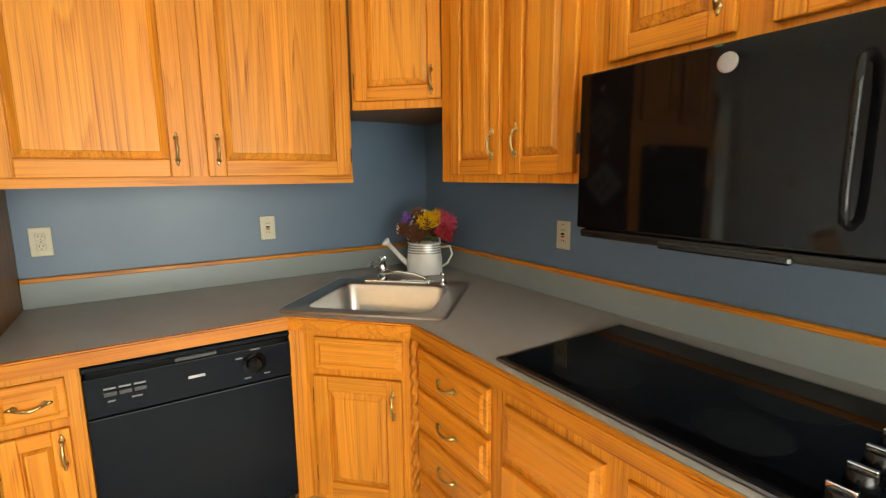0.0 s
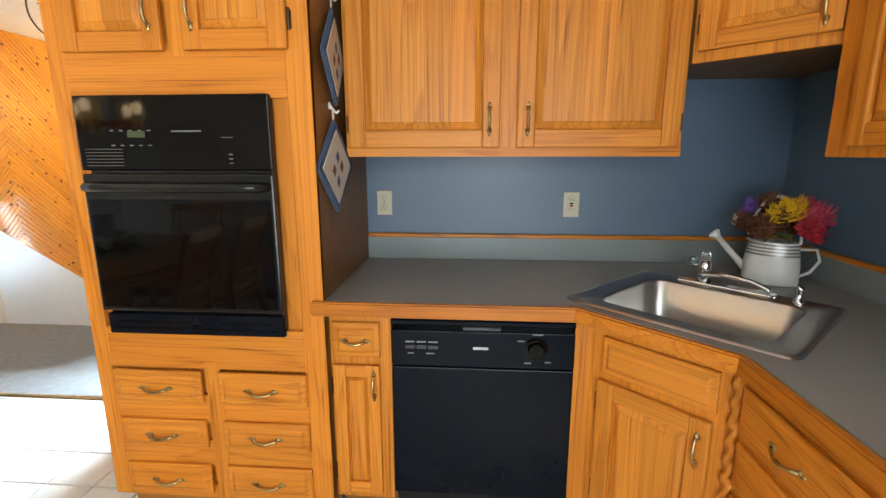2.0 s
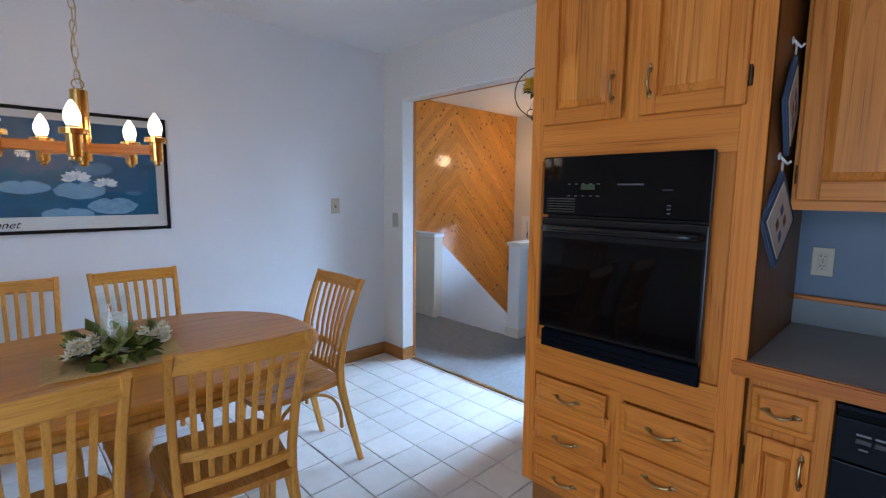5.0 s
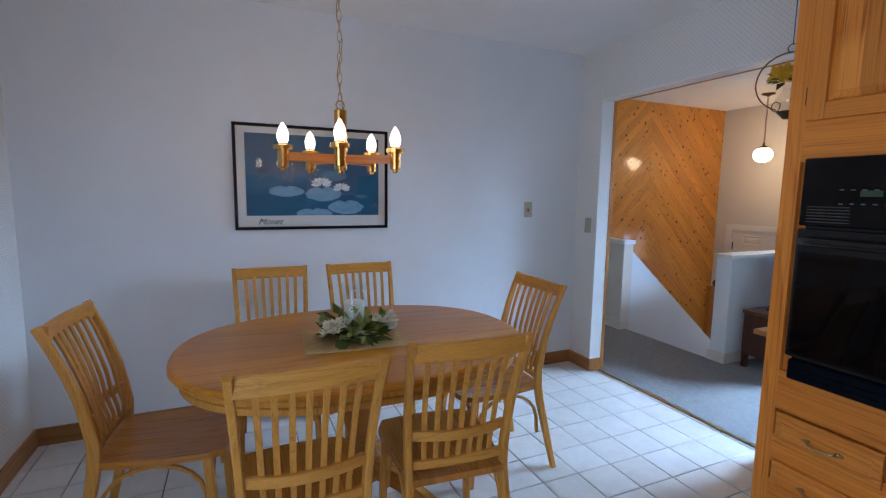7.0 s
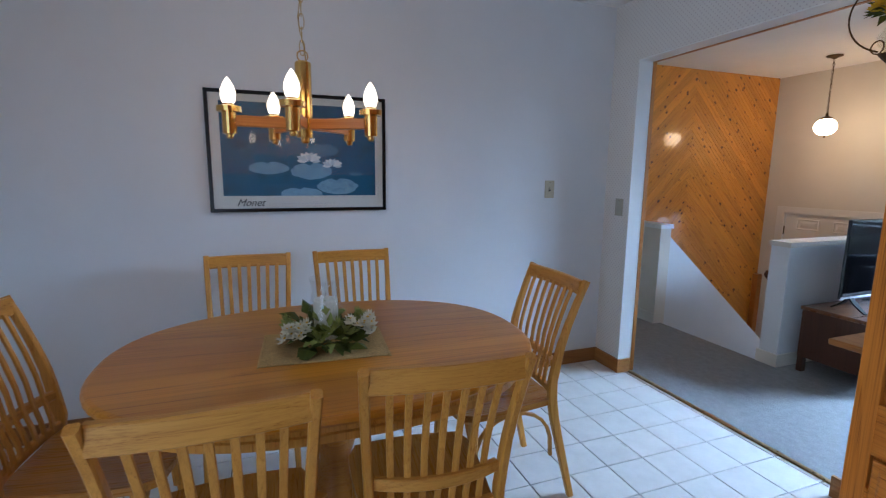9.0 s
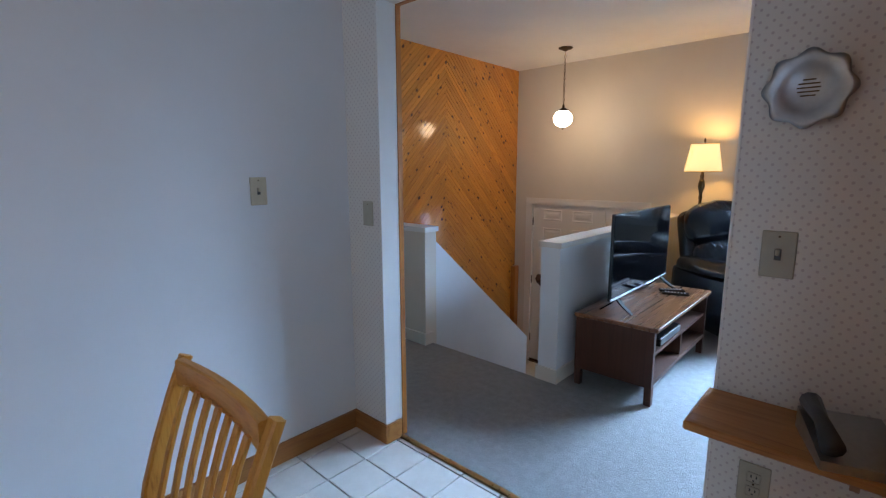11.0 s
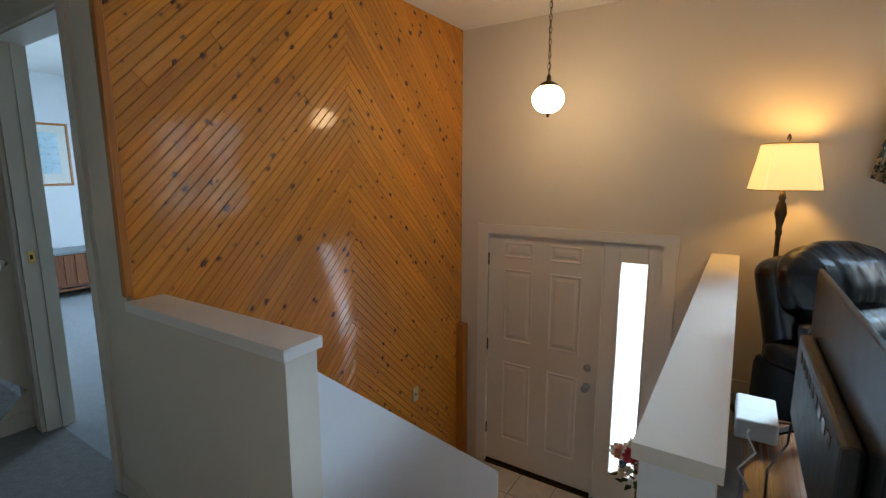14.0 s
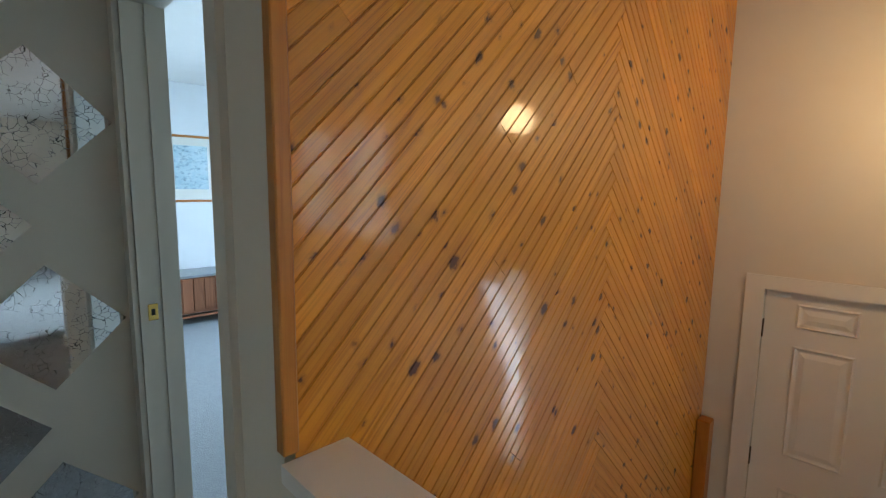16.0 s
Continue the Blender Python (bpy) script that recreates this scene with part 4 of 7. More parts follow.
part("backsplash", box(-0.164, 1.446, 2.088, 2.104, 0.906, 0.994), GREYB, w)
part("backsplash", box(1.432, 1.448, -0.5, 2.087, 0.906, 0.994), GREYB, w)
part("backsplash_cap", box(-0.164, 1.446, 2.084, 2.104, 0.994, 1.011, 0.003), EDGE_X, w, "thin oak strip")
part("backsplash_cap", box(1.428, 1.448, -0.5, 2.083, 0.994, 1.011, 0.003), EDGE_Y, w, "thin oak strip")

# --- sink, faucet ---
s = unit("sink", "brushed stainless steel single bowl sink", "sink", Matrix.Translation((SC.x, SC.y, 0.905)) @ pose(0, 0, 0, 0, 0, -45))
bm = bmesh.new()
rings = []
for hx, hy, r, cy, z in ((0.290, 0.256, 0.03, -0.008, 0.0015), (0.287, 0.253, 0.03, -0.008, 0.006), (0.277, 0.243, 0.03, -0.008, 0.0065), (0.273, 0.239, 0.03, -0.008, 0.004), (0.222, 0.186, 0.05, -0.02, 0.004), (0.217, 0.181, 0.05, -0.02, -0.004), (0.208, 0.172, 0.055, -0.02, -0.12), (0.195, 0.16, 0.055, -0.02, -0.155), (0.165, 0.13, 0.05, -0.02, -0.165), (0.045, 0.045, 0.0449, -0.02, -0.168)):
    rings.append([bm.verts.new((x, y, z)) for x, y in rounded(0, cy, hx, hy, r)])
for a, b in zip(rings, rings[1:]):
    for i in range(len(a)):
        bm.faces.new((a[i], a[(i + 1) % len(a)], b[(i + 1) % len(b)], b[i]))
bm.faces.new(rings[-1])
part("bowl", bm, STEEL, s, smooth=True)
part("drain", lathe(bmesh.new(), [(0.043, -0.167), (0.043, -0.164), (0.03, -0.165), (0.012, -0.166)], 24, (0, -0.02, 0)), CHROME, s, "chrome drain")
f = unit("faucet", "chrome kitchen faucet with clear knobs on a low deck plate", "faucet", Matrix.Translation((SC.x, SC.y, 0.909)) @ pose(0, 0, 0, 0, 0, -45))
part("deck_plate", box(-0.15, 0.13, 0.182, 0.222, 0.0005, 0.010, 0.004, 2), CHROME, f)
bm = lathe(bmesh.new(), [(0.024, 0.010), (0.022, 0.03), (0.019, 0.055), (0.020, 0.07), (0.013, 0.08)], 18, (-0.075, 0.205, 0))
bd = part("body", bm, CHROME, f, smooth=True)
for x, z in ((-0.075, 0.080), (-0.112, 0.058)):
    part("knob", lathe(bmesh.new(), [(0.008, z), (0.014, z + 0.004), (0.014, z + 0.022), (0.009, z + 0.027)], 8, (x, 0.205, 0)), GLASS, bd, "clear faceted knob")
bm = tube(bmesh.new(), [(-0.085, 0.195, 0.028), (-0.06, 0.178, 0.044), (0.0, 0.170, 0.050), (0.07, 0.166, 0.044), (0.115, 0.164, 0.030), (0.120, 0.164, 0.020)], [0.011, 0.010, 0.009, 0.0085, 0.008, 0.008], 12)
part("spout", bm, CHROME, f, "long chrome spout swung along the rim", smooth=True)
part("sprayer", lathe(bmesh.new(), [(0.017, 0.0), (0.015, 0.010), (0.009, 0.016), (0.009, 0.036), (0.012, 0.044), (0.010, 0.052)], 14, (0.185, 0.185, 0.0)), CHROME, f, smooth=True)

# --- cooktop ---
k = unit("cooktop", "black glass electric cooktop with chrome-trimmed knobs", "cooktop")
part("frame", box(0.886, 1.352, 0.075, 0.848, 0.905, 0.913, 0.003), metal("dark_steel", (0.16, 0.16, 0.165), 0.3), k, "dark metal rim")
part("glass", box(0.905, 1.333, 0.09, 0.830, 0.9125, 0.916, 0.001), gloss("cooktop_glass", (0.0015, 0.0015, 0.002), 0.05, spec=0.07), k, "black glass")
for x, y, r in ((1.02, 0.66, 0.095), (1.22, 0.66, 0.075), (1.02, 0.36, 0.075), (1.22, 0.36, 0.095)):
    bm = bmesh.new()
    lathe(bm, [(r, 0.9161), (r, 0.9163), (r - 0.002, 0.9164)], 40, (x, y, 0))
    part("burner", bm, gloss("burner_print", (0.005, 0.005, 0.0055), 0.05, spec=0.1), k)
for i in range(5):
    x = 0.93 + i * 0.075
    q = part("knob", lathe(bmesh.new(), [(0.021, 0.916), (0.019, 0.926), (0.017, 0.938), (0.014, 0.94)], 18, (x, 0.2, 0)), BLACK, k, smooth=True)
    part("knob_grip", box(x - 0.004, x + 0.004, 0.183, 0.217, 0.938, 0.946, 0.001), CHROME, q)


# --- outlets and switches ---
def cover_plate(name, label, m, kind, material):
    p = thing(name, label, "outlet" if kind == "outlet" else "switch", m)
    part("plate", box(-0.036, 0.036, -0.006, 0.0, -0.058, 0.058, 0.003, 2), material, p)
    if kind == "outlet":
        for z in (-0.02, 0.02):
            q = part("socket", box(-0.016, 0.016, -0.008, -0.006, z - 0.014, z + 0.014, 0.003, 2), material, p)
            for x, w, h in ((-0.006, 0.0016, 0.008), (0.006, 0.0016, 0.007)):
                part("slot", box(x - w, x + w, -0.0085, -0.0078, z - h / 2 + 0.003, z + h / 2 + 0.003), DARKP, q)
            part("slot", box(-0.0022, 0.0022, -0.0085, -0.0078, z - 0.010, z - 0.006), DARKP, q)
    elif kind == "switch":
        part("rocker", box(-0.005, 0.005, -0.016, -0.006, -0.002, 0.014, 0.001), material, p)
        part("slot", box(-0.007, 0.007, -0.0065, -0.0058, -0.014, 0.014), DARKP, p)
    elif kind == "gfi":
        part("socket", box(-0.017, 0.017, -0.008, -0.006, -0.034, 0.034, 0.002), material, p)
        part("button", box(-0.008, 0.008, -0.010, -0.008, 0.002, 0.009), BLACK, p)
        part("button", box(-0.008, 0.008, -0.010, -0.008, -0.009, -0.002), RED, p)
        for z in (-0.022, 0.022):
            for x in (-0.006, 0.006):
                part("slot", box(x - 0.0016, x + 0.0016, -0.0085, -0.0078, z - 0.004, z + 0.004), DARKP, p)
    part("screw", lathe(bmesh.new(), [(0.0028, -0.006), (0.002, -0.0075)], 8, (0, 0, 0.0 if kind == "outlet" else 0.044), "y"), BRONZE, p)
    return p


cover_plate("wall_outlet", "ivory duplex outlet on the blue wall", KITCHEN @ pose(-0.094, 2.105, 1.133) @ Matrix.Scale(0.86, 4), "outlet", IVORY)
cover_plate("wall_outlet", "ivory outlet with test buttons on the blue wall", KITCHEN @ pose(0.654, 2.105, 1.13) @ Matrix.Scale(0.86, 4), "gfi", IVORY)
cover_plate("wall_outlet", "ivory outlet with test buttons on the blue wall", KITCHEN @ pose(1.45, 1.162, 1.132, 0, 0, -90) @ Matrix.Scale(0.86, 4), "gfi", IVORY)
cover_plate("light_switch", "ivory light switch on the dining room wall", pose(-2.98, 1.897, 1.252, 0, 0, 90), "switch", IVORY)
cover_plate("light_switch", "beige blank switch plate beside the opening", pose(-2.828, 2.355, 1.137), "blank", BEIGE)
cover_plate("light_switch", "beige light switch on the wallpaper", pose(-1.24, 2.355, 1.13), "switch", BEIGE)
cover_plate("wall_outlet", "beige outlet on the wallpaper", pose(-1.235, 2.355, 0.51), "outlet", BEIGE)


# --- flowers ---
def bloom(bm, at, r, petals=7, layers=2, tilt=0.5, rnd=None):
    rnd = rnd or random
    ax = Vector((rnd.uniform(-0.6, 0.6), rnd.uniform(-0.9, 0.3), 1)).normalized()
    q = ax.to_track_quat("Z", "Y").to_matrix()
    for l in range(layers):
        rr, lift = r * (1 - 0.32 * l), r * (0.12 + 0.3 * l)
        for k in range(petals):
            a = 2 * math.pi * (k + 0.5 * l) / petals + rnd.uniform(-0.15, 0.15)
            d, n = Vector((math.cos(a), math.sin(a), 0)), Vector((-math.sin(a), math.cos(a), 0))
            w = rr * 0.42
            pts = [d * rr * 0.08, d * rr * 0.55 + n * w, d * rr + Vector((0, 0, lift * tilt * 1.6)), d * rr * 0.55 - n * w]
            mid = d * rr * 0.6 + Vector((0, 0, lift * 0.35 + r * 0.1))
            vs = [bm.verts.new(Vector(at) + q @ (p + Vector((0, 0, lift)))) for p in pts]
            c0 = bm.verts.new(Vector(at) + q @ (mid + Vector((0, 0, lift))))
            for i in range(4):
                bm.faces.new((vs[i], vs[(i + 1) % 4], c0))
    return bm


def foliage(bm, at, r, n, size, rnd, flat=0.5):
    for _ in range(n):
        d = Vector((rnd.gauss(0, 1), rnd.gauss(0, 1), abs(rnd.gauss(0, 0.7)) * flat)).normalized()
        p = Vector(at) + d * r * rnd.uniform(0.35, 1.0)
        s = size * rnd.uniform(0.6, 1.2)
        side = d.cross(Vector((0, 0, 1))).normalized() * s * 0.33
        drop = Vector((0, 0, rnd.uniform(-0.5, 0.35) * s))
        a, b, e = bm.verts.new(p), bm.verts.new(p + d * s + drop), bm.verts.new(p + d * s * 0.5 + Vector((0, 0, s * 0.16)) + drop * 0.3)
        l, q = bm.verts.new(p + d * s * 0.45 + side), bm.verts.new(p + d * s * 0.45 - side)
        for t3 in ((a, l, e), (l, b, e), (b, q, e), (q, a, e)):
            bm.faces.new(t3)
    return bm


rnd = random.Random(3)
c = unit("watering_can", "white and galvanised watering can filled with artificial flowers", "watering can", pose(1.262, 1.815, 0.906, 0, 0, -38))
bm = bmesh.new()
rings = []
for t_, z in ((1.0, 0.0), (1.04, 0.004), (1.03, 0.06), (0.98, 0.092), (1.0, 0.095), (0.96, 0.101), (0.98, 0.106), (0.94, 0.112), (0.96, 0.117), (0.92, 0.123), (0.94, 0.128), (0.90, 0.134), (0.92, 0.14), (0.86, 0.141), (0.85, 0.12)):
    rings.append([bm.verts.new((0.078 * t_ * math.cos(2 * math.pi * i / 28), 0.052 * t_ * math.sin(2 * math.pi * i / 28), z)) for i in range(28)])
for j, (a, b) in enumerate(zip(rings, rings[1:])):
    for i in range(28):
        fc = bm.faces.new((a[i], a[(i + 1) % 28], b[(i + 1) % 28], b[i]))
        fc.material_index = 1 if j in (4, 6, 8, 10) else 0
bm.faces.new(rings[0]), bm.faces.new(rings[-1])
part("body", bm, None, c, smooth=True, mats=[ENAMELW, metal("galvanised_ridges", (0.3, 0.3, 0.29), 0.35)])
bm = tube(bmesh.new(), [(-0.07, 0, 0.035), (-0.11, 0, 0.075), (-0.165, 0, 0.135)], [0.013, 0.011, 0.009], 12)
lathe(bm, [(0.009, 0), (0.020, 0.02), (0.021, 0.024), (0.012, 0.03)], 14, (0, 0, 0))
for v in bm.verts[-56:]:
    v.co = Vector((-0.160, 0, 0.13)) + Matrix.Rotation(radians(-48), 3, "Y") @ v.co
part("spout", bm, ENAMELW, c, smooth=True)
part("side_handle", tube(bmesh.new(), [(0.074, 0, 0.12), (0.115, 0, 0.125), (0.125, 0, 0.09), (0.105, 0, 0.05), (0.074, 0, 0.03)], 0.005, 8), ENAMELW, c, smooth=True)
part("top_handle", tube(bmesh.new(), [(0.072 * math.cos(radians(a)), -0.01, 0.138 + 0.148 * math.sin(radians(a))) for a in range(0, 181, 12)], 0.0045, 8), ENAMELW, c, smooth=True)
for col, spots, r in ((PURPLE, [(-0.07, -0.01, 0.235), (-0.045, 0.02, 0.25), (-0.09, 0.02, 0.21)], 0.034), (YELLOW, [(0.0, -0.045, 0.215), (0.03, -0.02, 0.235), (0.055, 0.0, 0.24), (0.015, -0.03, 0.245)], 0.033), (PINK, [(0.09, -0.03, 0.20), (0.115, -0.01, 0.215), (0.08, 0.0, 0.225), (0.12, 0.02, 0.19)], 0.04), (RED, [(0.10, -0.045, 0.165), (0.125, -0.02, 0.165)], 0.036), (RUST, [(-0.06, -0.05, 0.18), (-0.03, -0.055, 0.19), (-0.045, -0.06, 0.15), (-0.085, -0.02, 0.175), (0.03, -0.05, 0.18), (-0.02, -0.06, 0.165)], 0.036), (PETALW, [(-0.10, -0.01, 0.195), (0.0, 0.0, 0.255)], 0.026)):
    for p in spots:
        part("flower", bloom(bmesh.new(), p, r, 8, 3, 0.7, rnd), col, c)
for _ in range(34):
    a, e = rnd.uniform(0, 2 * math.pi), rnd.uniform(0.0, 1.3)
    p = Vector((0.015 + 0.125 * math.cos(a) * math.cos(e), 0.07 * math.sin(a) * math.cos(e), 0.165 + 0.085 * math.sin(e)))
    col = PINK if p.x > 0.075 else YELLOW if p.x > -0.01 and p.z > 0.215 else PURPLE if p.x < -0.05 and p.z > 0.21 else RUST
    part("flower", bloom(bmesh.new(), p, rnd.uniform(0.028, 0.04), 9, 3, 0.8, rnd), RED if col is PINK and p.z < 0.19 else col, c)
part("foliage", foliage(bmesh.new(), (0.01, 0, 0.165), 0.07, 34, 0.05, rnd, 1.0), LEAF, c)


# --- pot holders on hooks ---
def pot_holder(z, y, turn):
    p = unit("pot_holder", "blue and cream quilted pot holder hanging from a white hook", "pot holder", pose(-0.164, y, z, 0, 0, 90 + turn), "pot holders on the cabinet side")
    h = 0.142
    dia = [(0, h), (h, 0), (0, -h), (-h, 0)]
    bm = prism(bmesh.new(), dia, -0.016, -0.004, "y")
    bmesh.ops.bevel(bm, geom=bm.edges[:], offset=0.004, segments=2, affect="EDGES")
    part("border", bm, CLOTHB, p, "blue cotton border")
    bm = prism(bmesh.new(), [(a * 0.78, b * 0.78) for a, b in dia], -0.0185, -0.0155, "y")
    part("patch", bm, CLOTHW, p, "cream cotton patch")
    for a, b in ((0, 0.03), (0.03, 0), (-0.03, -0.01), (0.0, -0.045)):
        part("applique", prism(bmesh.new(), [(a - 0.014, b), (a, b + 0.02), (a + 0.014, b), (a, b - 0.02)], -0.0195, -0.018, "y"), RUST if a else CLOTHB, p)
    part("loop", tube(bmesh.new(), [(0.006 * math.cos(q), -0.01, h + 0.012 + 0.014 * math.sin(q)) for q in [2 * math.pi * i / 12 for i in range(13)]], 0.0022, 6), CLOTHW, p)
    bm = tube(bmesh.new(), [(0, -0.003, h + 0.04), (0, -0.012, h + 0.028), (0, -0.022, h + 0.018), (0, -0.030, h + 0.026)], 0.004, 8)
    lathe(bm, [(0.011, 0), (0.010, -0.003), (0.004, -0.005)], 12, (0, 0.0, h + 0.04), "y")
    part("hook", bm, ENAMELW, p, "white hook", smooth=True)


pot_holder(1.612, 1.685, 4)
pot_holder(1.29, 1.655, -5)

# ---- dining room ----


def dining_chair(m, label):
    """A slat-back oak chair that faces -y; its rear feet stand on y 0."""
    c = thing("dining_chair", label, "chair", m, "chairs round the dining table")

    def post_y(z):
        return np.interp(z, [0, 0.2, 0.40, 0.52, 0.66, 0.80, 0.935], [0.035, -0.015, -0.062, -0.070, -0.048, -0.005, 0.052])

    zs = [0, 0.12, 0.25, 0.36, 0.44, 0.52, 0.60, 0.68, 0.76, 0.85, 0.935]
    for s in (-1, 1):
        pts = [(s * np.interp(z, [0, 0.44, 0.935], [0.205, 0.186, 0.212]), float(post_y(z)), z) for z in zs]
        part("back_post", bar(bmesh.new(), pts, [0.026, 0.03, 0.034, 0.038, 0.04, 0.04, 0.036, 0.032, 0.028, 0.026, 0.024], 0.026, (0, 1, 0)), CHAIR_V, c)
    arc = [-1, -0.75, -0.5, -0.25, 0, 0.25, 0.5, 0.75, 1]

    def rail(name, z, w, h, t, bow):
        pts = [(a * w, float(post_y(z)) - 0.004 + bow * (1 - a * a), z) for a in arc]
        return part(name, bar(bmesh.new(), pts, h, t, (0, 0, 1)), CHAIR_H, c)

    rail("top_rail", 0.905, 0.20, 0.06, 0.022, 0.016)
    rail("middle_rail", 0.595, 0.176, 0.032, 0.022, 0.034)
    rail("lower_rail", 0.487, 0.172, 0.03, 0.02, 0.012)
    for i in range(7):
        a = (i - 3) / 3
        pts = []
        for z in (0.485, 0.54, 0.60, 0.68, 0.76, 0.84, 0.89):
            w = np.interp(z, [0.485, 0.905], [0.128, 0.148])
            bowed = np.interp(z, [0.485, 0.6, 0.905], [0.012, 0.03, 0.016])
            pts.append((a * w, float(post_y(z)) - 0.012 + bowed * (1 - (a * 0.75) ** 2), z))
        part("slat", bar(bmesh.new(), pts, 0.019, 0.009, (1, 0, 0)), CHAIR_V, c)
    # scooped seat
    bm = bmesh.new()
    n, rows = 16, 9
    outline = []
    for j in range(rows):
        y = -0.045 - 0.43 * j / (rows - 1)
        half = np.interp(j / (rows - 1), [0, 0.3, 0.7, 0.9, 1.0], [0.185, 0.205, 0.225, 0.222, 0.195])
        outline.append((y, float(half)))
    grids = []
    for top in (True, False):
        grid = []
        for y, half in outline:
            row = []
            for i in range(n + 1):
                a = 2 * i / n - 1
                yy = y - (0.018 * (1 - a * a) if y < -0.44 else 0)
                k = max(0.0, 1 - abs(a) ** 3) * max(0.0, 1 - ((y + 0.25) / 0.23) ** 4)
                z = 0.450 - 0.009 * k if top else 0.424
                row.append(bm.verts.new((a * half, yy, z)))
            grid.append(row)
        grids.append(grid)
        for j in range(rows - 1):
            for i in range(n):
                bm.faces.new((grid[j][i], grid[j][i + 1], grid[j + 1][i + 1], grid[j + 1][i]))
    t, b = grids
    rim_t = t[0] + [r[-1] for r in t[1:]] + t[-1][-2::-1] + [r[0] for r in t[-2:0:-1]]
    rim_b = b[0] + [r[-1] for r in b[1:]] + b[-1][-2::-1] + [r[0] for r in b[-2:0:-1]]
    for i in range(len(rim_t)):
        k = (i + 1) % len(rim_t)
        bm.faces.new((rim_t[i], rim_t[k], rim_b[k], rim_b[i]))
    part("seat", bm, CHAIR_S, c, "glossy scooped oak seat", smooth=False)
    for s in (-1, 1):
        part("front_leg", bar(bmesh.new(), [(s * 0.205, -0.435, 0), (s * 0.200, -0.425, 0.2), (s * 0.190, -0.412, 0.425)], [0.026, 0.032, 0.038], 0.032, (1, 0, 0)), CHAIR_V, c)
        pts = []
        for q in range(13):
            a = math.pi * q / 12
            pts.append((s * 0.188, -0.235 + 0.172 * math.cos(a), 0.20 + 0.212 * math.sin(a) ** 0.7))
        part("arched_brace", bar(bmesh.new(), pts, 0.018, 0.013, (1, 0, 0)), CHAIR_V, c)
    pts = [(0.182 * math.cos(math.pi * q / 12), -0.415, 0.20 + 0.212 * math.sin(math.pi * q / 12) ** 0.7) for q in range(13)]
    part("arched_brace", bar(bmesh.new(), pts, 0.018, 0.013, (0, 1, 0)), CHAIR_V, c)
    return c


TABLE_C = (-1.905, 0.335)
ch = dining_chair(pose(-1.965, 1.255, 0, 0, 0, 0) @ Matrix.Diagonal((0.95, 1, 1, 1)), "slat-back light oak dining chair at the end of the table")
copy_thing(ch, pose(-1.955, -0.65, 0, 0, 0, 174) @ Matrix.Diagonal((0.95, 1, 1, 1)))
for x, y, r in ((-1.175, 0.025, -90), (-1.225, 0.512, -95)):
    copy_thing(ch, pose(x, y, 0, 0, 0, r) @ Matrix.Diagonal((0.95, 1, 1, 1)))["label"] = "slat-back light oak dining chair with its back to the kitchen"
for x, y, r in ((-2.73, 0.03, 90), (-2.73, 0.545, 90)):
    copy_thing(ch, pose(x, y, 0, 0, 0, r) @ Matrix.Diagonal((0.95, 1, 1, 1)))["label"] = "slat-back light oak dining chair between table and wall"


def oval(hx, hy, n=64, p=2.35):
    out = []
    for i in range(n):
        a = 2 * math.pi * i / n
        c_, s_ = math.cos(a), math.sin(a)
        out.append((math.copysign(abs(c_) ** (2 / p), c_) * hx, math.copysign(abs(s_) ** (2 / p), s_) * hy))
    return out


def oval_stack(bm, steps):
    rings = [[bm.verts.new((x, y, z)) for x, y in oval(hx, hy)] for hx, hy, z in steps]
    for a, b in zip(rings, rings[1:]):
        for i in range(len(a)):
            bm.faces.new((a[i], a[(i + 1) % len(a)], b[(i + 1) % len(b)], b[i]))
    bm.faces.new(rings[0]), bm.faces.new(rings[-1])
    return bm


tb = thing("dining_table", "oval oak pedestal dining table with a moulded rim", "table", pose(*TABLE_C, 0))
HX, HY = 0.535, 0.722
part("tabletop", oval_stack(bmesh.new(), [(HX - 0.02, HY - 0.02, 0.716), (HX - 0.006, HY - 0.006, 0.719), (HX, HY, 0.728), (HX, HY, 0.738), (HX - 0.006, HY - 0.006, 0.746), (HX - 0.016, HY - 0.016, 0.749)]), TABLE_W, tb)
part("rim_moulding", oval_stack(bmesh.new(), [(HX - 0.05, HY - 0.05, 0.655), (HX - 0.034, HY - 0.034, 0.66), (HX - 0.034, HY - 0.034, 0.682), (HX - 0.044, HY - 0.044, 0.686), (HX - 0.03, HY - 0.03, 0.692), (HX - 0.028, HY - 0.028, 0.716)]), CHAIR_V, tb, "pale oak moulded apron")
part("pedestal", lathe(bmesh.new(), [(0.10, 0.12), (0.11, 0.16), (0.075, 0.22), (0.06, 0.32), (0.085, 0.42), (0.09, 0.50), (0.07, 0.56), (0.12, 0.63), (0.14, 0.655)], 24), CHAIR_S, tb, smooth=True)
for a in (45, 135, 225, 315):
    d = Vector((math.cos(radians(a)), math.sin(radians(a)), 0))
    part("foot", bar(bmesh.new(), [d * 0.05 + Vector((0, 0, 0.17)), d * 0.2 + Vector((0, 0, 0.13)), d * 0.38 + Vector((0, 0, 0.04)), d * 0.43 + Vector((0, 0, 0.022))], [0.09, 0.075, 0.05, 0.044], 0.06, (0, 0, 1)), CHAIR_S, tb)

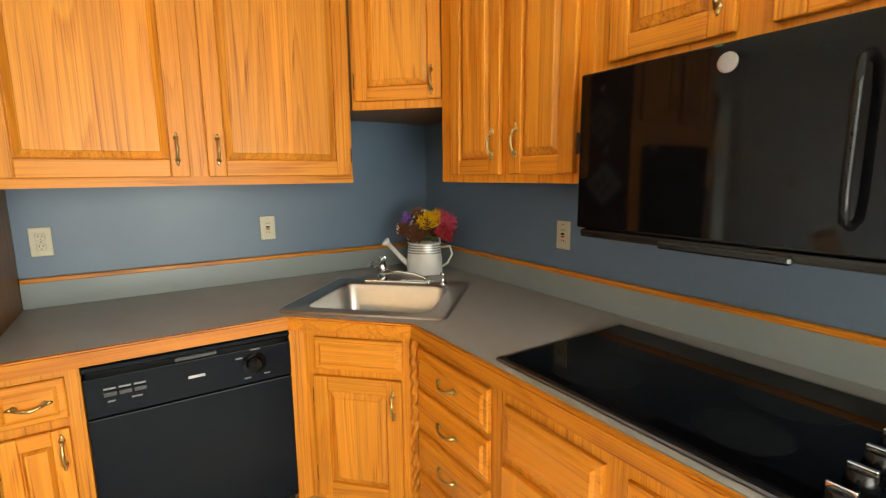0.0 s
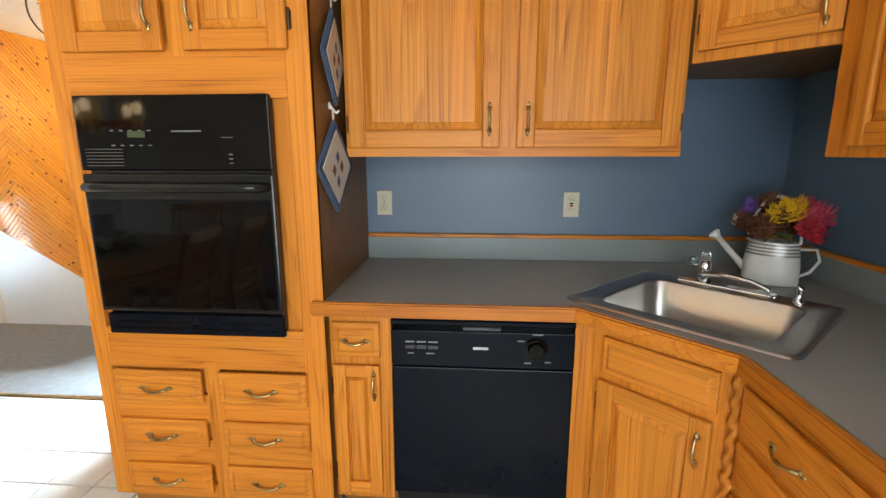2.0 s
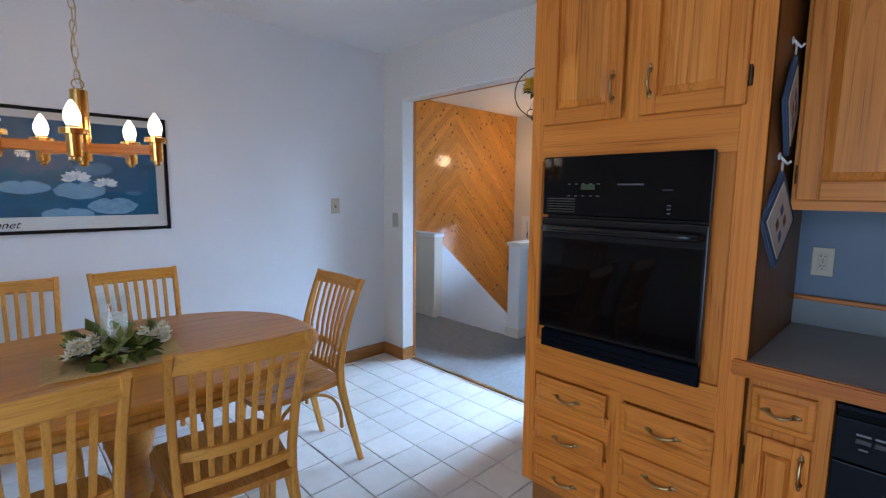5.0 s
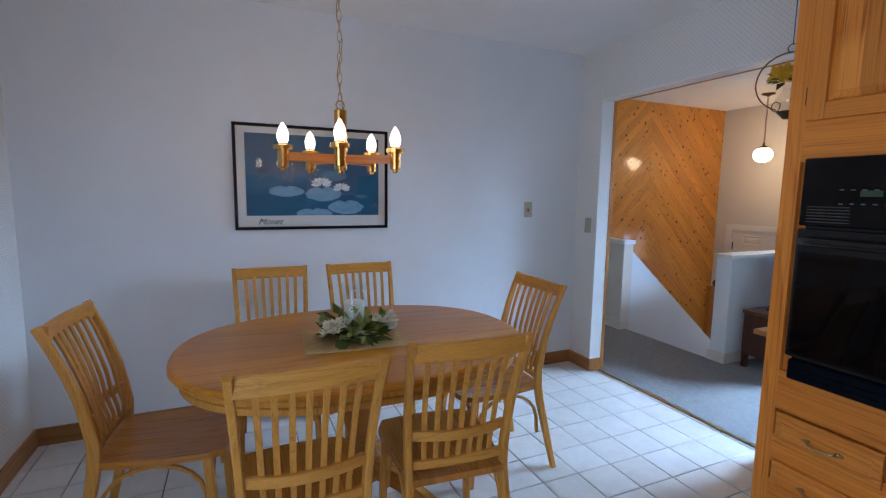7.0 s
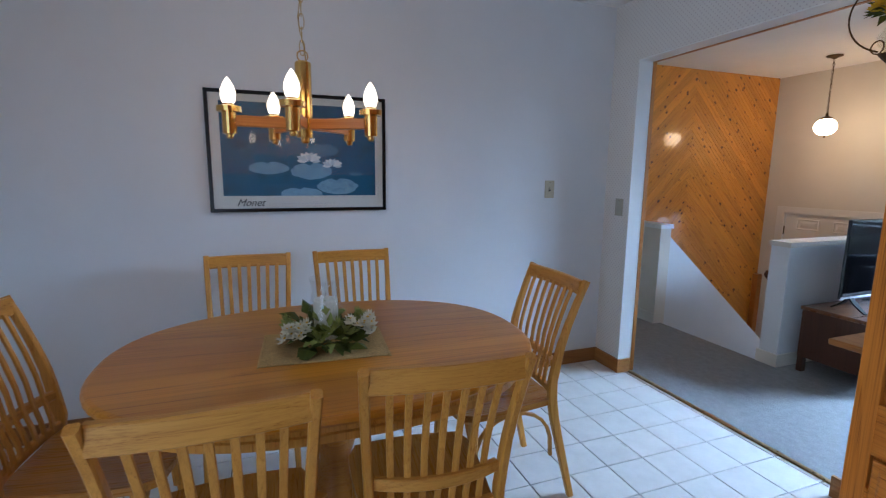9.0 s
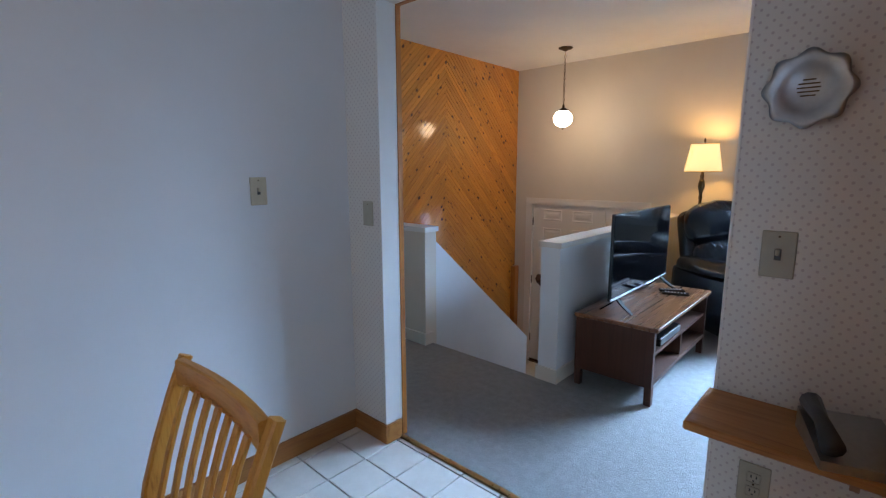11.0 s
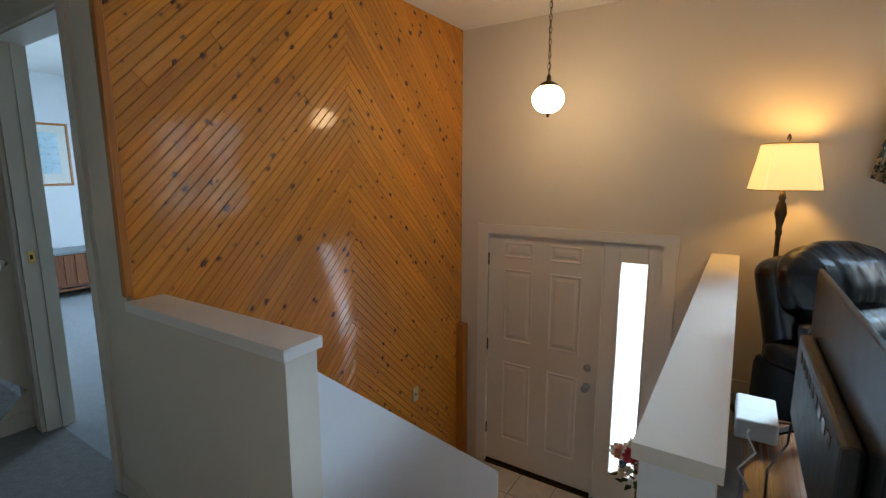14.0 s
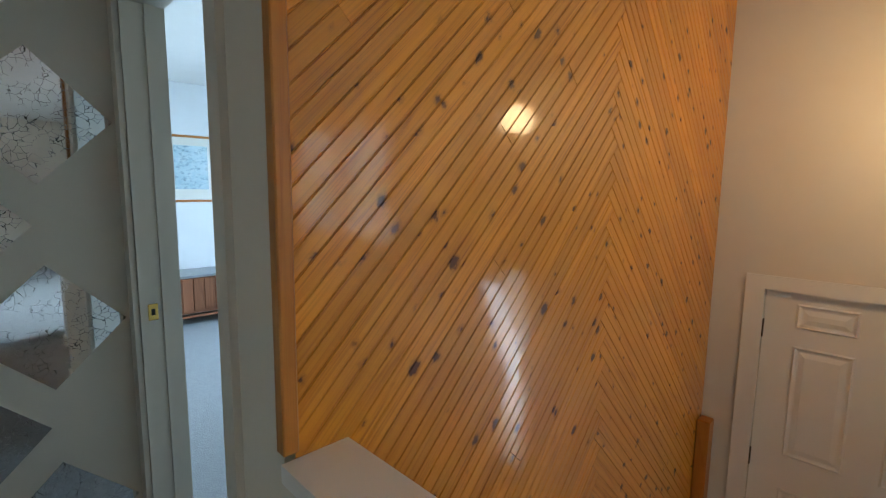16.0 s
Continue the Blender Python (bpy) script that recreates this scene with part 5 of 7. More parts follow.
pm = thing("placemat", "woven straw placemat lying on the table", "placemat", pose(-1.875, 0.305, 0.7495, 0, 0, -4))
part("weave", box(-0.15, 0.15, -0.20, 0.20, 0.0005, 0.0045, 0.001), BURLAP, pm)
for s in (-1, 1):
    part("fringe", box(-0.155, 0.155, s * 0.205 - 0.004, s * 0.205 + 0.004, 0.0005, 0.003), BURLAP, pm)
rnd = random.Random(11)
cp = thing("flower_wreath", "wreath of white flowers and dark leaves on the placemat", "flowers", pose(-1.89, 0.315, 0.755))
part("foliage", foliage(bmesh.new(), (0, 0, 0.016), 0.105, 70, 0.088, rnd, 0.35), LEAF, cp)
part("foliage", foliage(bmesh.new(), (0.03, 0.0, 0.03), 0.09, 26, 0.05, rnd, 0.6), LEAFP, cp)
for col, spots, r in ((LEAFP, [(0.09, 0.0, 0.06), (0.07, 0.03, 0.07), (0.10, -0.03, 0.045), (0.02, 0.15, 0.07), (-0.02, -0.13, 0.07), (0.0, 0.12, 0.08)], 0.036),):
    for p in spots:
        part("flower", bloom(bmesh.new(), p, r * 0.8, 9, 3, 0.9, rnd), col, cp)
for y_ in (-0.105, 0.11):
    for _ in range(13):
        at = (0.07 + rnd.uniform(-0.03, 0.035), y_ + rnd.uniform(-0.04, 0.04), 0.062 + rnd.uniform(-0.02, 0.03))
        part("flower", bloom(bmesh.new(), at, 0.024, 7, 2, 1.0, rnd), PETALW, cp)
        part("stamen", blob(bmesh.new(), (at[0] + 0.004, at[1], at[2] + 0.012), 0.005, (1, 1, 0.8), 1), YELLOW, cp)
cd = thing("hurricane_candle", "ivory pillar candle in a clear glass hurricane", "candle", pose(-1.93, 0.318, 0.755) @ Matrix.Diagonal((1.05, 1.05, 1.28, 1)))
bm = bmesh.new()
prof = [(0.045, 0.004), (0.062, 0.03), (0.066, 0.07), (0.05, 0.115), (0.044, 0.14), (0.054, 0.175)]
lathe(bm, prof + [(r - 0.0025, z) for r, z in reversed(prof)], 28)
g = part("glass_shade", bm, THIN, cd, "clear glass", smooth=True)
g.visible_shadow = False
part("candle", lathe(bmesh.new(), [(0.041, 0.006), (0.041, 0.112), (0.038, 0.115), (0.01, 0.122)], 24), CANDLE, cd, smooth=False)
part("wick", tube(bmesh.new(), [(0, 0, 0.12), (0.001, 0, 0.135)], 0.001, 5), BLACK, cd)

# --- chandelier ---
LX, LY = -1.93, 0.268
cl = thing("chandelier", "brass and oak chandelier with five lit candle bulbs", "chandelier", pose(LX, LY, -0.02))
part("column", lathe(bmesh.new(), [(0.010, 1.462), (0.014, 1.468), (0.014, 1.478), (0.026, 1.48), (0.026, 1.718), (0.022, 1.722), (0.006, 1.726)], 20), BRASS, cl, "polished brass column", smooth=False)
part("canopy", lathe(bmesh.new(), [(0.06, CH + 0.02 - 0.001), (0.058, CH + 0.02 - 0.015), (0.02, CH + 0.02 - 0.03)], 24), BRASS, cl, smooth=True)
n_links, z0, z1 = 17, 1.745, CH + 0.02 - 0.03
pitch = (z1 - z0) / n_links
for i in range(n_links):
    zc = z0 + (i + 0.5) * pitch
    pts = [((0.0085 * math.cos(a) if i % 2 else 0), (0 if i % 2 else 0.0085 * math.cos(a)), zc + (pitch * 0.62) * math.sin(a)) for a in [2 * math.pi * q / 12 for q in range(13)]]
    part("chain_link", tube(bmesh.new(), pts, 0.0016, 5), ABRASS, cl)
part("ring", tube(bmesh.new(), [(0, 0.017 * math.cos(a), 1.740 + 0.017 * math.sin(a)) for a in [2 * math.pi * q / 16 for q in range(17)]], 0.002, 6), BRASS, cl)
part("cord", tube(bmesh.new(), [(0.008 * math.sin(i * 1.3), 0.01 * math.cos(i * 1.1), 1.728 + (CH + 0.02 - 0.03 - 1.728) * i / 16) for i in range(17)], 0.002, 6), ABRASS, cl)
for i in range(5):
    a = radians(-12 + 72 * i)
    d = Vector((math.cos(a), math.sin(a), 0))
    side = Vector((-d.y, d.x, 0))
    end = d * 0.229
    arm = part("arm", box(0.02, 0.212, -0.011, 0.011, 1.507, 1.541, 0.003), LAMP_ARM, cl, "oak arm")
    arm.matrix_basis = pose(0, 0, 0, 0, 0, math.degrees(a))
    cup = part("cup", lathe(bmesh.new(), [(0.008, 1.468), (0.011, 1.474), (0.011, 1.480), (0.021, 1.484), (0.021, 1.548), (0.036, 1.55), (0.036, 1.566), (0.031, 1.568), (0.020, 1.566), (0.016, 1.575)], 20, (end.x, end.y, 0)), BRASS, cl, "polished brass cup", smooth=False)
    bulb = part("bulb", lathe(bmesh.new(), [(0.013, 1.570), (0.019, 1.583), (0.0225, 1.598), (0.0215, 1.613), (0.015, 1.632), (0.007, 1.646), (0.002, 1.653)], 16, (end.x, end.y, 0)), BULB, cl, "lit flame-shaped bulb", smooth=True)
    bulb.visible_shadow = False
    lamp("bulb_light", "POINT", pose(LX + end.x, LY + end.y, 1.595), CHANDELIER, (1.0, 0.72, 0.44), radius=0.022)

# --- framed print ---
fp = thing("framed_print", "black framed print of white water lilies on a blue pond", "picture", pose(-2.98, 0.317, 1.4475, 0, 0, 90))
W, H = 0.4635, 0.3125
for a, b, c0, d0 in ((-W, W, H - 0.018, H), (-W, W, -H, -H + 0.018), (-W, -W + 0.018, -H + 0.018, H - 0.018), (W - 0.018, W, -H + 0.018, H - 0.018)):
    part("frame", box(a, b, -0.024, -0.001, c0, d0, 0.002), BLACK, fp)
part("mat_board", box(-W + 0.017, W - 0.017, -0.012, -0.004, -H + 0.017, H - 0.017), MATBOARD, fp)
AX0, AX1, AZ0, AZ1 = -W + 0.065, W - 0.06, -H + 0.085, H - 0.055
part("print", box(AX0, AX1, -0.0135, -0.012, AZ0, AZ1), ARTBLUE, fp, "deep blue pond print")


def pad(cx, cz, rx, rz, material, name, dip=0.35, seed=0):
    r_ = random.Random(seed)
    pts = []
    for i in range(30):
        a = 2 * math.pi * i / 30
        k = 1 + r_.uniform(-0.05, 0.05) - (dip if i == 8 else 0)
        pts.append((max(AX0, min(AX1, cx + rx * k * math.cos(a))), max(AZ0, min(AZ1, cz + rz * k * math.sin(a)))))
    part(name, prism(bmesh.new(), pts, -0.0143, -0.0134, "y"), material, fp)


AW, AH = AX1 - AX0, AZ1 - AZ0
for i, (u, v, rx, rz) in enumerate(((0.285, 0.305, 0.10, 0.033), (0.56, 0.275, 0.11, 0.045), (0.735, 0.105, 0.11, 0.045), (0.49, 0.02, 0.11, 0.035))):
    pad(AX0 + u * AW, AZ0 + v * AH, rx, rz, PADC, "lily_pad", 0.3, i)
far = art_mat("far_pad_print", (0.05, 0.15, 0.24), (0.09, 0.21, 0.31), (0.03, 0.1, 0.17), 14)
for u, v, rx, rz in ((0.64, 0.51, 0.085, 0.034), (0.86, 0.25, 0.04, 0.012), (0.13, 0.49, 0.012, 0.006)):
    pad(AX0 + u * AW, AZ0 + v * AH, rx, rz, far, "far_lily_pad", 0.2, 9)
for u, v, k in ((0.545, 0.40, 1.0), (0.70, 0.345, 0.85)):
    for j, (deg, reach) in enumerate(((-8, 0.9), (188, 0.95), (20, 1.0), (160, 1.0), (48, 0.95), (132, 0.95), (75, 0.9), (105, 0.9), (35, 0.6), (145, 0.6), (65, 0.6), (115, 0.6), (90, 0.55))):
        a = radians(deg)
        d1, d2 = Vector((math.cos(a), math.sin(a) * 0.72)), Vector((-math.sin(a), math.cos(a)))
        base, r_ = Vector((AX0 + u * AW, AZ0 + v * AH)), 0.070 * k * reach
        side = [(0.05, 0.006), (0.45, 0.0135), (0.75, 0.010), (1.0, 0.0)]
        pts = [tuple(base + d1 * r_ * q + d2 * w * k) for q, w in side] + [tuple(base + d1 * r_ * q - d2 * w * k) for q, w in reversed(side[:-1])]
        part("lily_petal", prism(bmesh.new(), pts, -0.0148 - 0.0002 * j, -0.014, "y"), LILYC if j % 3 else PADW, fp)
t = bpy.data.curves.new("signature", "FONT")
t.body, t.size, t.shear, t.extrude = "Monet", 0.052, 0.45, 0.0004
t.materials.append(BLACK)
ob = new("signature", t)
ob.parent = fp
ob.matrix_basis = pose(-W + 0.125, -0.0128, -H + 0.032, 90, 0, 0)
for i in range(12):
    x = -W + 0.36 + i * 0.024
    part("lettering", box(x, x + 0.012, -0.0124, -0.0119, -H + 0.04, -H + 0.044), SILVER, fp)
gl = part("glazing", box(-W + 0.017, W - 0.017, -0.019, -0.0175, -H + 0.017, H - 0.017), GLASS, fp, "clear picture glass")
gl.visible_shadow = False

# --- hanging ring with flower vase, before the cabinet end ---
hp = thing("hanging_vase", "wire ring hanger holding a glass vase of yellow flowers", "hanging vase", pose(-1.20, 1.935, 0, 0, 0, 25))
part("hanger_wire", tube(bmesh.new(), [(0, 0, CH), (0, 0, 1.985)], 0.0018, 6), BRONZE, hp)
part("loop", tube(bmesh.new(), [(0.016 * math.cos(a), 0, 1.968 + 0.016 * math.sin(a)) for a in [2 * math.pi * q / 14 for q in range(15)]], 0.002, 6), BRONZE, hp)
part("ring", tube(bmesh.new(), [(0.115 * math.cos(radians(a)), 0, 1.838 + 0.115 * math.sin(radians(a))) for a in range(-72, 253, 9)] , 0.0028, 6), BRONZE, hp, smooth=True)
for s in (-1, 1):
    part("scroll", tube(bmesh.new(), [(s * (0.036 + 0.02 * math.cos(radians(a)) * (1 - (a + 90) / 700)), 0, 1.742 + 0.02 * math.sin(radians(a))) for a in range(-90, 271, 30)], 0.0022, 6), BRONZE, hp)
part("holder", lathe(bmesh.new(), [(0.012, 1.690), (0.034, 1.715), (0.036, 1.72), (0.03, 1.722)], 18), BRONZE, hp)
g = part("vase", lathe(bmesh.new(), [(0.02, 1.722), (0.04, 1.745), (0.045, 1.768), (0.034, 1.79), (0.02, 1.806), (0.026, 1.82), (0.0235, 1.82), (0.0175, 1.806), (0.031, 1.788), (0.042, 1.768), (0.037, 1.747), (0.018, 1.726)], 22), THIN, hp, "clear round glass vase", smooth=True)
g.visible_shadow = False
rnd = random.Random(21)
for i in range(30):
    a, e, r = rnd.uniform(0, 2 * math.pi), rnd.uniform(-0.5, 1.4), rnd.uniform(0.6, 1.0)
    part("flower", bloom(bmesh.new(), (0.066 * r * math.cos(a) * math.cos(e), 0.06 * r * math.sin(a) * math.cos(e), 1.858 + 0.034 * r * math.sin(e)), 0.022, 8, 3, 0.7, rnd), YELLOW, hp)
part("foliage", foliage(bmesh.new(), (0, 0, 1.84), 0.04, 9, 0.045, rnd, 0.4), LEAF, hp)

# --- wall plate, shelf with telephone ---
pl = thing("wall_plate", "pewter plate with a scalloped rim hanging on the wallpaper", "plate", pose(-1.218, 2.353, 1.515) @ Matrix.Diagonal((0.8, 1, 0.8, 1)))
bm = bmesh.new()
rings = []
for r, y, sc in ((0.0, -0.012, 0), (0.05, -0.012, 0), (0.062, -0.018, 0), (0.09, -0.024, 0.03), (0.104, -0.024, 0.07), (0.104, -0.018, 0.07), (0.06, -0.004, 0)):
    rings.append([bm.verts.new(((r * (1 + sc * math.cos(8 * a))) * math.cos(a), y, (r * (1 + sc * math.cos(8 * a))) * math.sin(a))) for a in [2 * math.pi * q / 64 for q in range(64)]] if r else None)
ctr = bm.verts.new((0, -0.012, 0))
rings = rings[1:]
for i in range(64):
    bm.faces.new((ctr, rings[0][i], rings[0][(i + 1) % 64]))
for a, b in zip(rings, rings[1:]):
    for i in range(64):
        bm.faces.new((a[i], a[(i + 1) % 64], b[(i + 1) % 64], b[i]))
bm.faces.new(rings[-1])
part("dish", bm, PEWTER, pl, smooth=True)
for i, w_ in enumerate((0.03, 0.05, 0.055, 0.05, 0.035)):
    part("lettering", box(-w_ / 2, w_ / 2, -0.0135, -0.0118, 0.024 - i * 0.011, 0.028 - i * 0.011), BRONZE, pl)
sh = thing("wall_shelf", "small oak wall shelf", "shelf", pose(-1.13, 2.353, 0.735))
part("board", box(-0.23, 0.225, -0.24, -0.001, -0.012, 0.012, 0.004), BASE_W, sh)
part("bracket", prism(bmesh.new(), [(-0.002, -0.012), (-0.16, -0.012), (-0.14, -0.03), (-0.02, -0.14), (-0.002, -0.14)], 0.08, 0.098, "x"), BASE_W, sh)
ph = thing("telephone", "grey desk telephone resting on the shelf", "telephone", pose(-1.06, 2.20, 0.7475, 0, 0, 18))
part("base", prism(bmesh.new(), [(-0.09, 0), (0.09, 0), (0.09, 0.05), (-0.09, 0.02)], -0.075, 0.075, "x"), PEWTER, ph)
part("handset", tube(bmesh.new(), [(-0.055, -0.08, 0.045), (-0.055, 0, 0.065), (-0.055, 0.08, 0.07)], [0.022, 0.014, 0.022], 10), DARKP, ph, smooth=True)

# ---- entry, stairs and corridor ----
FY = 6.02
fd = thing("front_door", "white six-panel entry door with brass-coloured knob, closed", "door", pose(0, FY, 0))
DX0, DX1, DZ0, DZ1 = -4.185, -3.265, -1.118, 0.925
part("leaf", box(DX0 + 0.003, DX1 - 0.003, 0.012, 0.05, DZ0, DZ1), DOORW, fd)


def moulded(parent, x0, x1, z0, z1, y):
    part("panel", raised(x0, x1, z0, z1, [(0.0, y - 0.002), (0.008, y - 0.007), (0.016, y - 0.002), (0.026, y + 0.0005), (0.05, y - 0.0055), (0.052, y - 0.006)], y + 0.002), DOORW, parent)


W1 = (DX1 - DX0)
for u0, u1 in ((0.155, 0.425), (0.575, 0.845)):
    for z0, z1 in ((0.735, 0.865), (0.03, 0.64), (-0.86, -0.16)):
        moulded(fd, DX0 + u0 * W1, DX0 + u1 * W1, z0, z1, 0.012)
for z, r in ((-0.055, 0.030), (-0.205, 0.030)):
    k = part("rose", lathe(bmesh.new(), [(r, 0.012), (r, 0.006), (r * 0.8, 0.002)], 24, (DX1 - 0.068, 0, z), "y"), PEWTER, fd, smooth=True)
    if z < -0.1:
        part("knob", lathe(bmesh.new(), [(0.011, 0.004), (0.011, -0.02), (0.026, -0.03), (0.03, -0.045), (0.024, -0.06), (0.008, -0.064)], 22, (DX1 - 0.068, 0, z), "y"), PEWTER, k, "satin metal door knob", smooth=True)
    else:
        part("thumb_turn", box(DX1 - 0.072, DX1 - 0.064, -0.014, 0.004, z - 0.016, z + 0.016, 0.002), PEWTER, k)
for z in (0.71, -0.03, -0.80):
    part("hinge", box(DX0 - 0.008, DX0 + 0.006, -0.004, 0.014, z - 0.05, z + 0.05, 0.002), BRONZE, fd)
part("sweep", box(DX0 + 0.003, DX1 - 0.003, 0.004, 0.012, DZ0, DZ0 + 0.03), BRONZE, fd)

sl = tagged(new("window_sidelight"), "white framed narrow sidelight glowing with daylight", "window", kind="structure")
sl.matrix_basis = pose(0, FY, 0)
GX0, GX1, GZ0, GZ1 = -3.133, -2.957, -0.845, 0.785
for a, b, c0, d0 in ((DX1 + 0.012, GX0, DZ0, 0.925), (GX1, -2.862, DZ0, 0.925), (GX0, GX1, GZ1, 0.925), (GX0, GX1, DZ0, GZ0)):
    part("window_frame", box(a, b, 0.006, 0.05, c0, d0, 0.002), DOORW, sl)
for a, b, c0, d0 in ((GX0 - 0.012, GX0, GZ0, GZ1), (GX1, GX1 + 0.012, GZ0, GZ1), (GX0 - 0.012, GX1 + 0.012, GZ1, GZ1 + 0.012), (GX0 - 0.012, GX1 + 0.012, GZ0 - 0.012, GZ0)):
    part("glazing_bead", box(a, b, -0.002, 0.006, c0, d0, 0.002), DOORW, sl)
g = part("pane", box(GX0, GX1, 0.02, 0.026, GZ0, GZ1), glass_mat("frosted_glass", 0.35), sl, "frosted glass")
g.visible_shadow = False
wall("trim_front_door", [(-4.275, DX0, FY - 0.016, FY, -1.118, 1.0), (DX0, -2.775, FY - 0.016, FY, 0.925, 1.0), (-2.862, -2.775, FY - 0.016, FY, -1.118, 0.925), (DX1 - 0.001, DX1 + 0.012, FY - 0.006, FY + 0.04, -1.118, 0.925)], DOORW, "white painted casing round the front door")
wall("trim_sill", [(-4.185, -2.862, FY - 0.02, FY + 0.06, -1.125, -1.112)], BRONZE, "dark metal door sill")
cover_plate("light_switch", "ivory light switch on the pine boards", pose(-4.437, 5.319, -0.265, 0, 0, 90), "switch", IVORY)

pn = thing("pendant_lamp", "lit opal globe pendant on a dark bronze chain", "pendant lamp", pose(-3.483, 5.393, 0))
part("canopy", lathe(bmesh.new(), [(0.07, HH - 0.001), (0.068, HH - 0.010), (0.03, HH - 0.022), (0.012, HH - 0.034)], 24), BRONZE, pn, smooth=True)
zt, zb = HH - 0.034, 1.985
nl = 15
for i in range(nl):
    zc = zb + (i + 0.5) * (zt - zb) / nl
    h_ = (zt - zb) / nl * 0.66
    part("chain_link", tube(bmesh.new(), [((0.009 * math.cos(a) if i % 2 else 0), (0 if i % 2 else 0.009 * math.cos(a)), zc + h_ * math.sin(a)) for a in [2 * math.pi * q / 12 for q in range(13)]], 0.0018, 5), BRONZE, pn)
part("cord", tube(bmesh.new(), [(0.004 * math.sin(i), 0.004 * math.cos(i), zb + (zt - zb) * i / 10) for i in range(11)], 0.002, 6), BRONZE, pn)
part("cap", lathe(bmesh.new(), [(0.008, 1.99), (0.013, 1.975), (0.013, 1.955), (0.03, 1.948), (0.05, 1.935), (0.055, 1.925), (0.05, 1.922)], 22), BRONZE, pn, smooth=True)
g = part("globe", lathe(bmesh.new(), [(0.046, 1.925), (0.075, 1.905), (0.092, 1.875), (0.096, 1.85), (0.09, 1.82), (0.07, 1.79), (0.04, 1.772), (0.01, 1.766)], 28), GLOBE, pn, "glowing opal glass globe", smooth=True)
g.visible_shadow = False
part("finial", lathe(bmesh.new(), [(0.012, 1.768), (0.014, 1.762), (0.006, 1.754), (0.009, 1.748), (0.002, 1.742)], 12), BRONZE, pn, smooth=True)
lamp("globe_light", "POINT", pose(-3.483, 5.393, 1.845), PENDANT, (1.0, 0.72, 0.42), radius=0.06)

hr = thing("handrail", "dark stained wooden handrail on metal brackets beside the stair", "handrail")
p0, p1 = Vector((-2.645, 3.62, 0.63)), Vector((-2.645, 5.35, -0.70))
d = (p1 - p0).normalized()
bm = bmesh.new()
bar(bm, [p0 - d * 0.02, p0, p1, p1 + d * 0.02], [0.045, 0.058, 0.058, 0.045], 0.042, (0, -d.z, d.y))
part("rail", bm, RAIL_W, hr)
for k in (0.12, 0.88):
    q = p0.lerp(p1, k)
    part("bracket", tube(bmesh.new(), [(-2.572, q.y, q.z - 0.07), (-2.61, q.y, q.z - 0.065), (-2.645, q.y, q.z - 0.03)], 0.007, 8), ABRASS, hr, "brass bracket")
bq = thing("bouquet", "bouquet of pink, blue and cream artificial flowers on the landing", "flowers", pose(-2.835, 5.55, -1.12))
part("pot", lathe(bmesh.new(), [(0.09, 0), (0.12, 0.1), (0.13, 0.24), (0.11, 0.245)], 22), ENAMELW, bq, smooth=True)
part("stems", tube(bmesh.new(), [(0, 0, 0.2), (0, 0, 0.58)], 0.035, 8), LEAF, bq)
rnd = random.Random(5)
for col, n in ((SKYBLUE, 13), (PEACH, 9), (CANDLE, 20), (PETALW, 6), (PINK, 3)):
    for _ in range(n):
        a, e, r = rnd.uniform(0, 6.28), rnd.uniform(0.1, 1.5), rnd.uniform(0.15, 0.2)
        part("flower", bloom(bmesh.new(), (r * math.cos(a) * math.cos(e), r * math.sin(a) * math.cos(e), 0.62 + r * math.sin(e)), 0.03 if col is SKYBLUE else 0.058, 9, 4, 0.6, rnd), col, bq)
part("foliage", foliage(bmesh.new(), (0, 0, 0.60), 0.13, 50, 0.07, rnd, 0.8), LEAF, bq)

um = thing("umbrella", "slim black folded umbrella hanging on the half wall", "umbrella", pose(-2.596, 5.80, 0, 0, 2.0, 0))
part("canopy", lathe(bmesh.new(), [(0.006, -0.62), (0.012, -0.55), (0.02, -0.2), (0.023, 0.3), (0.019, 0.52), (0.008, 0.56)], 12), MATTE, um, smooth=True)
part("handle", tube(bmesh.new(), [(0, 0, 0.55), (0, 0, 0.64), (0, -0.012, 0.665), (0, -0.03, 0.665)], 0.008, 8), BLACK, um, smooth=True)
part("hook", box(-0.008, 0.024, -0.02, 0.012, 0.585, 0.615, 0.003), MATTE, um, "black wall hook")
tp = tagged(part("trim_post", box(-2.65, -2.585, 5.93, 6.003, -1.12, 0.03, 0.004), CREAMW), "cream painted post in the corner of the landing", "trim", kind="structure")
part("cap", box(-2.654, -2.581, 5.926, 6.004, 0.031, 0.055, 0.004), PINE_TRIM, tp, "stained wooden cap")

# veined mirror tiles set as diamonds on the corridor's end wall
MX = -5.72
hd = 0.222
for row in range(7):
    zc = 2.37 - 0.358 * row
    off = 0.0 if row % 2 == 0 else 0.242
    for col in range(3):
        yc = 3.19 - off - 0.484 * col
        z_ = zc - 0.0
        if yc - hd < 2.49 or z_ - hd < -0.01 or z_ + hd > 2.48:
            continue
        q = thing("mirror_tile", "diamond-set veined mirror tile on the corridor wall", "mirror", pose(MX, yc, z_, 0, 0, 90), "mirror tiles on the corridor wall")
        bm = prism(bmesh.new(), [(0, hd), (hd, 0), (0, -hd), (-hd, 0)], -0.0055, -0.0005, "y")
        part("glass", bm, MIRROR, q)

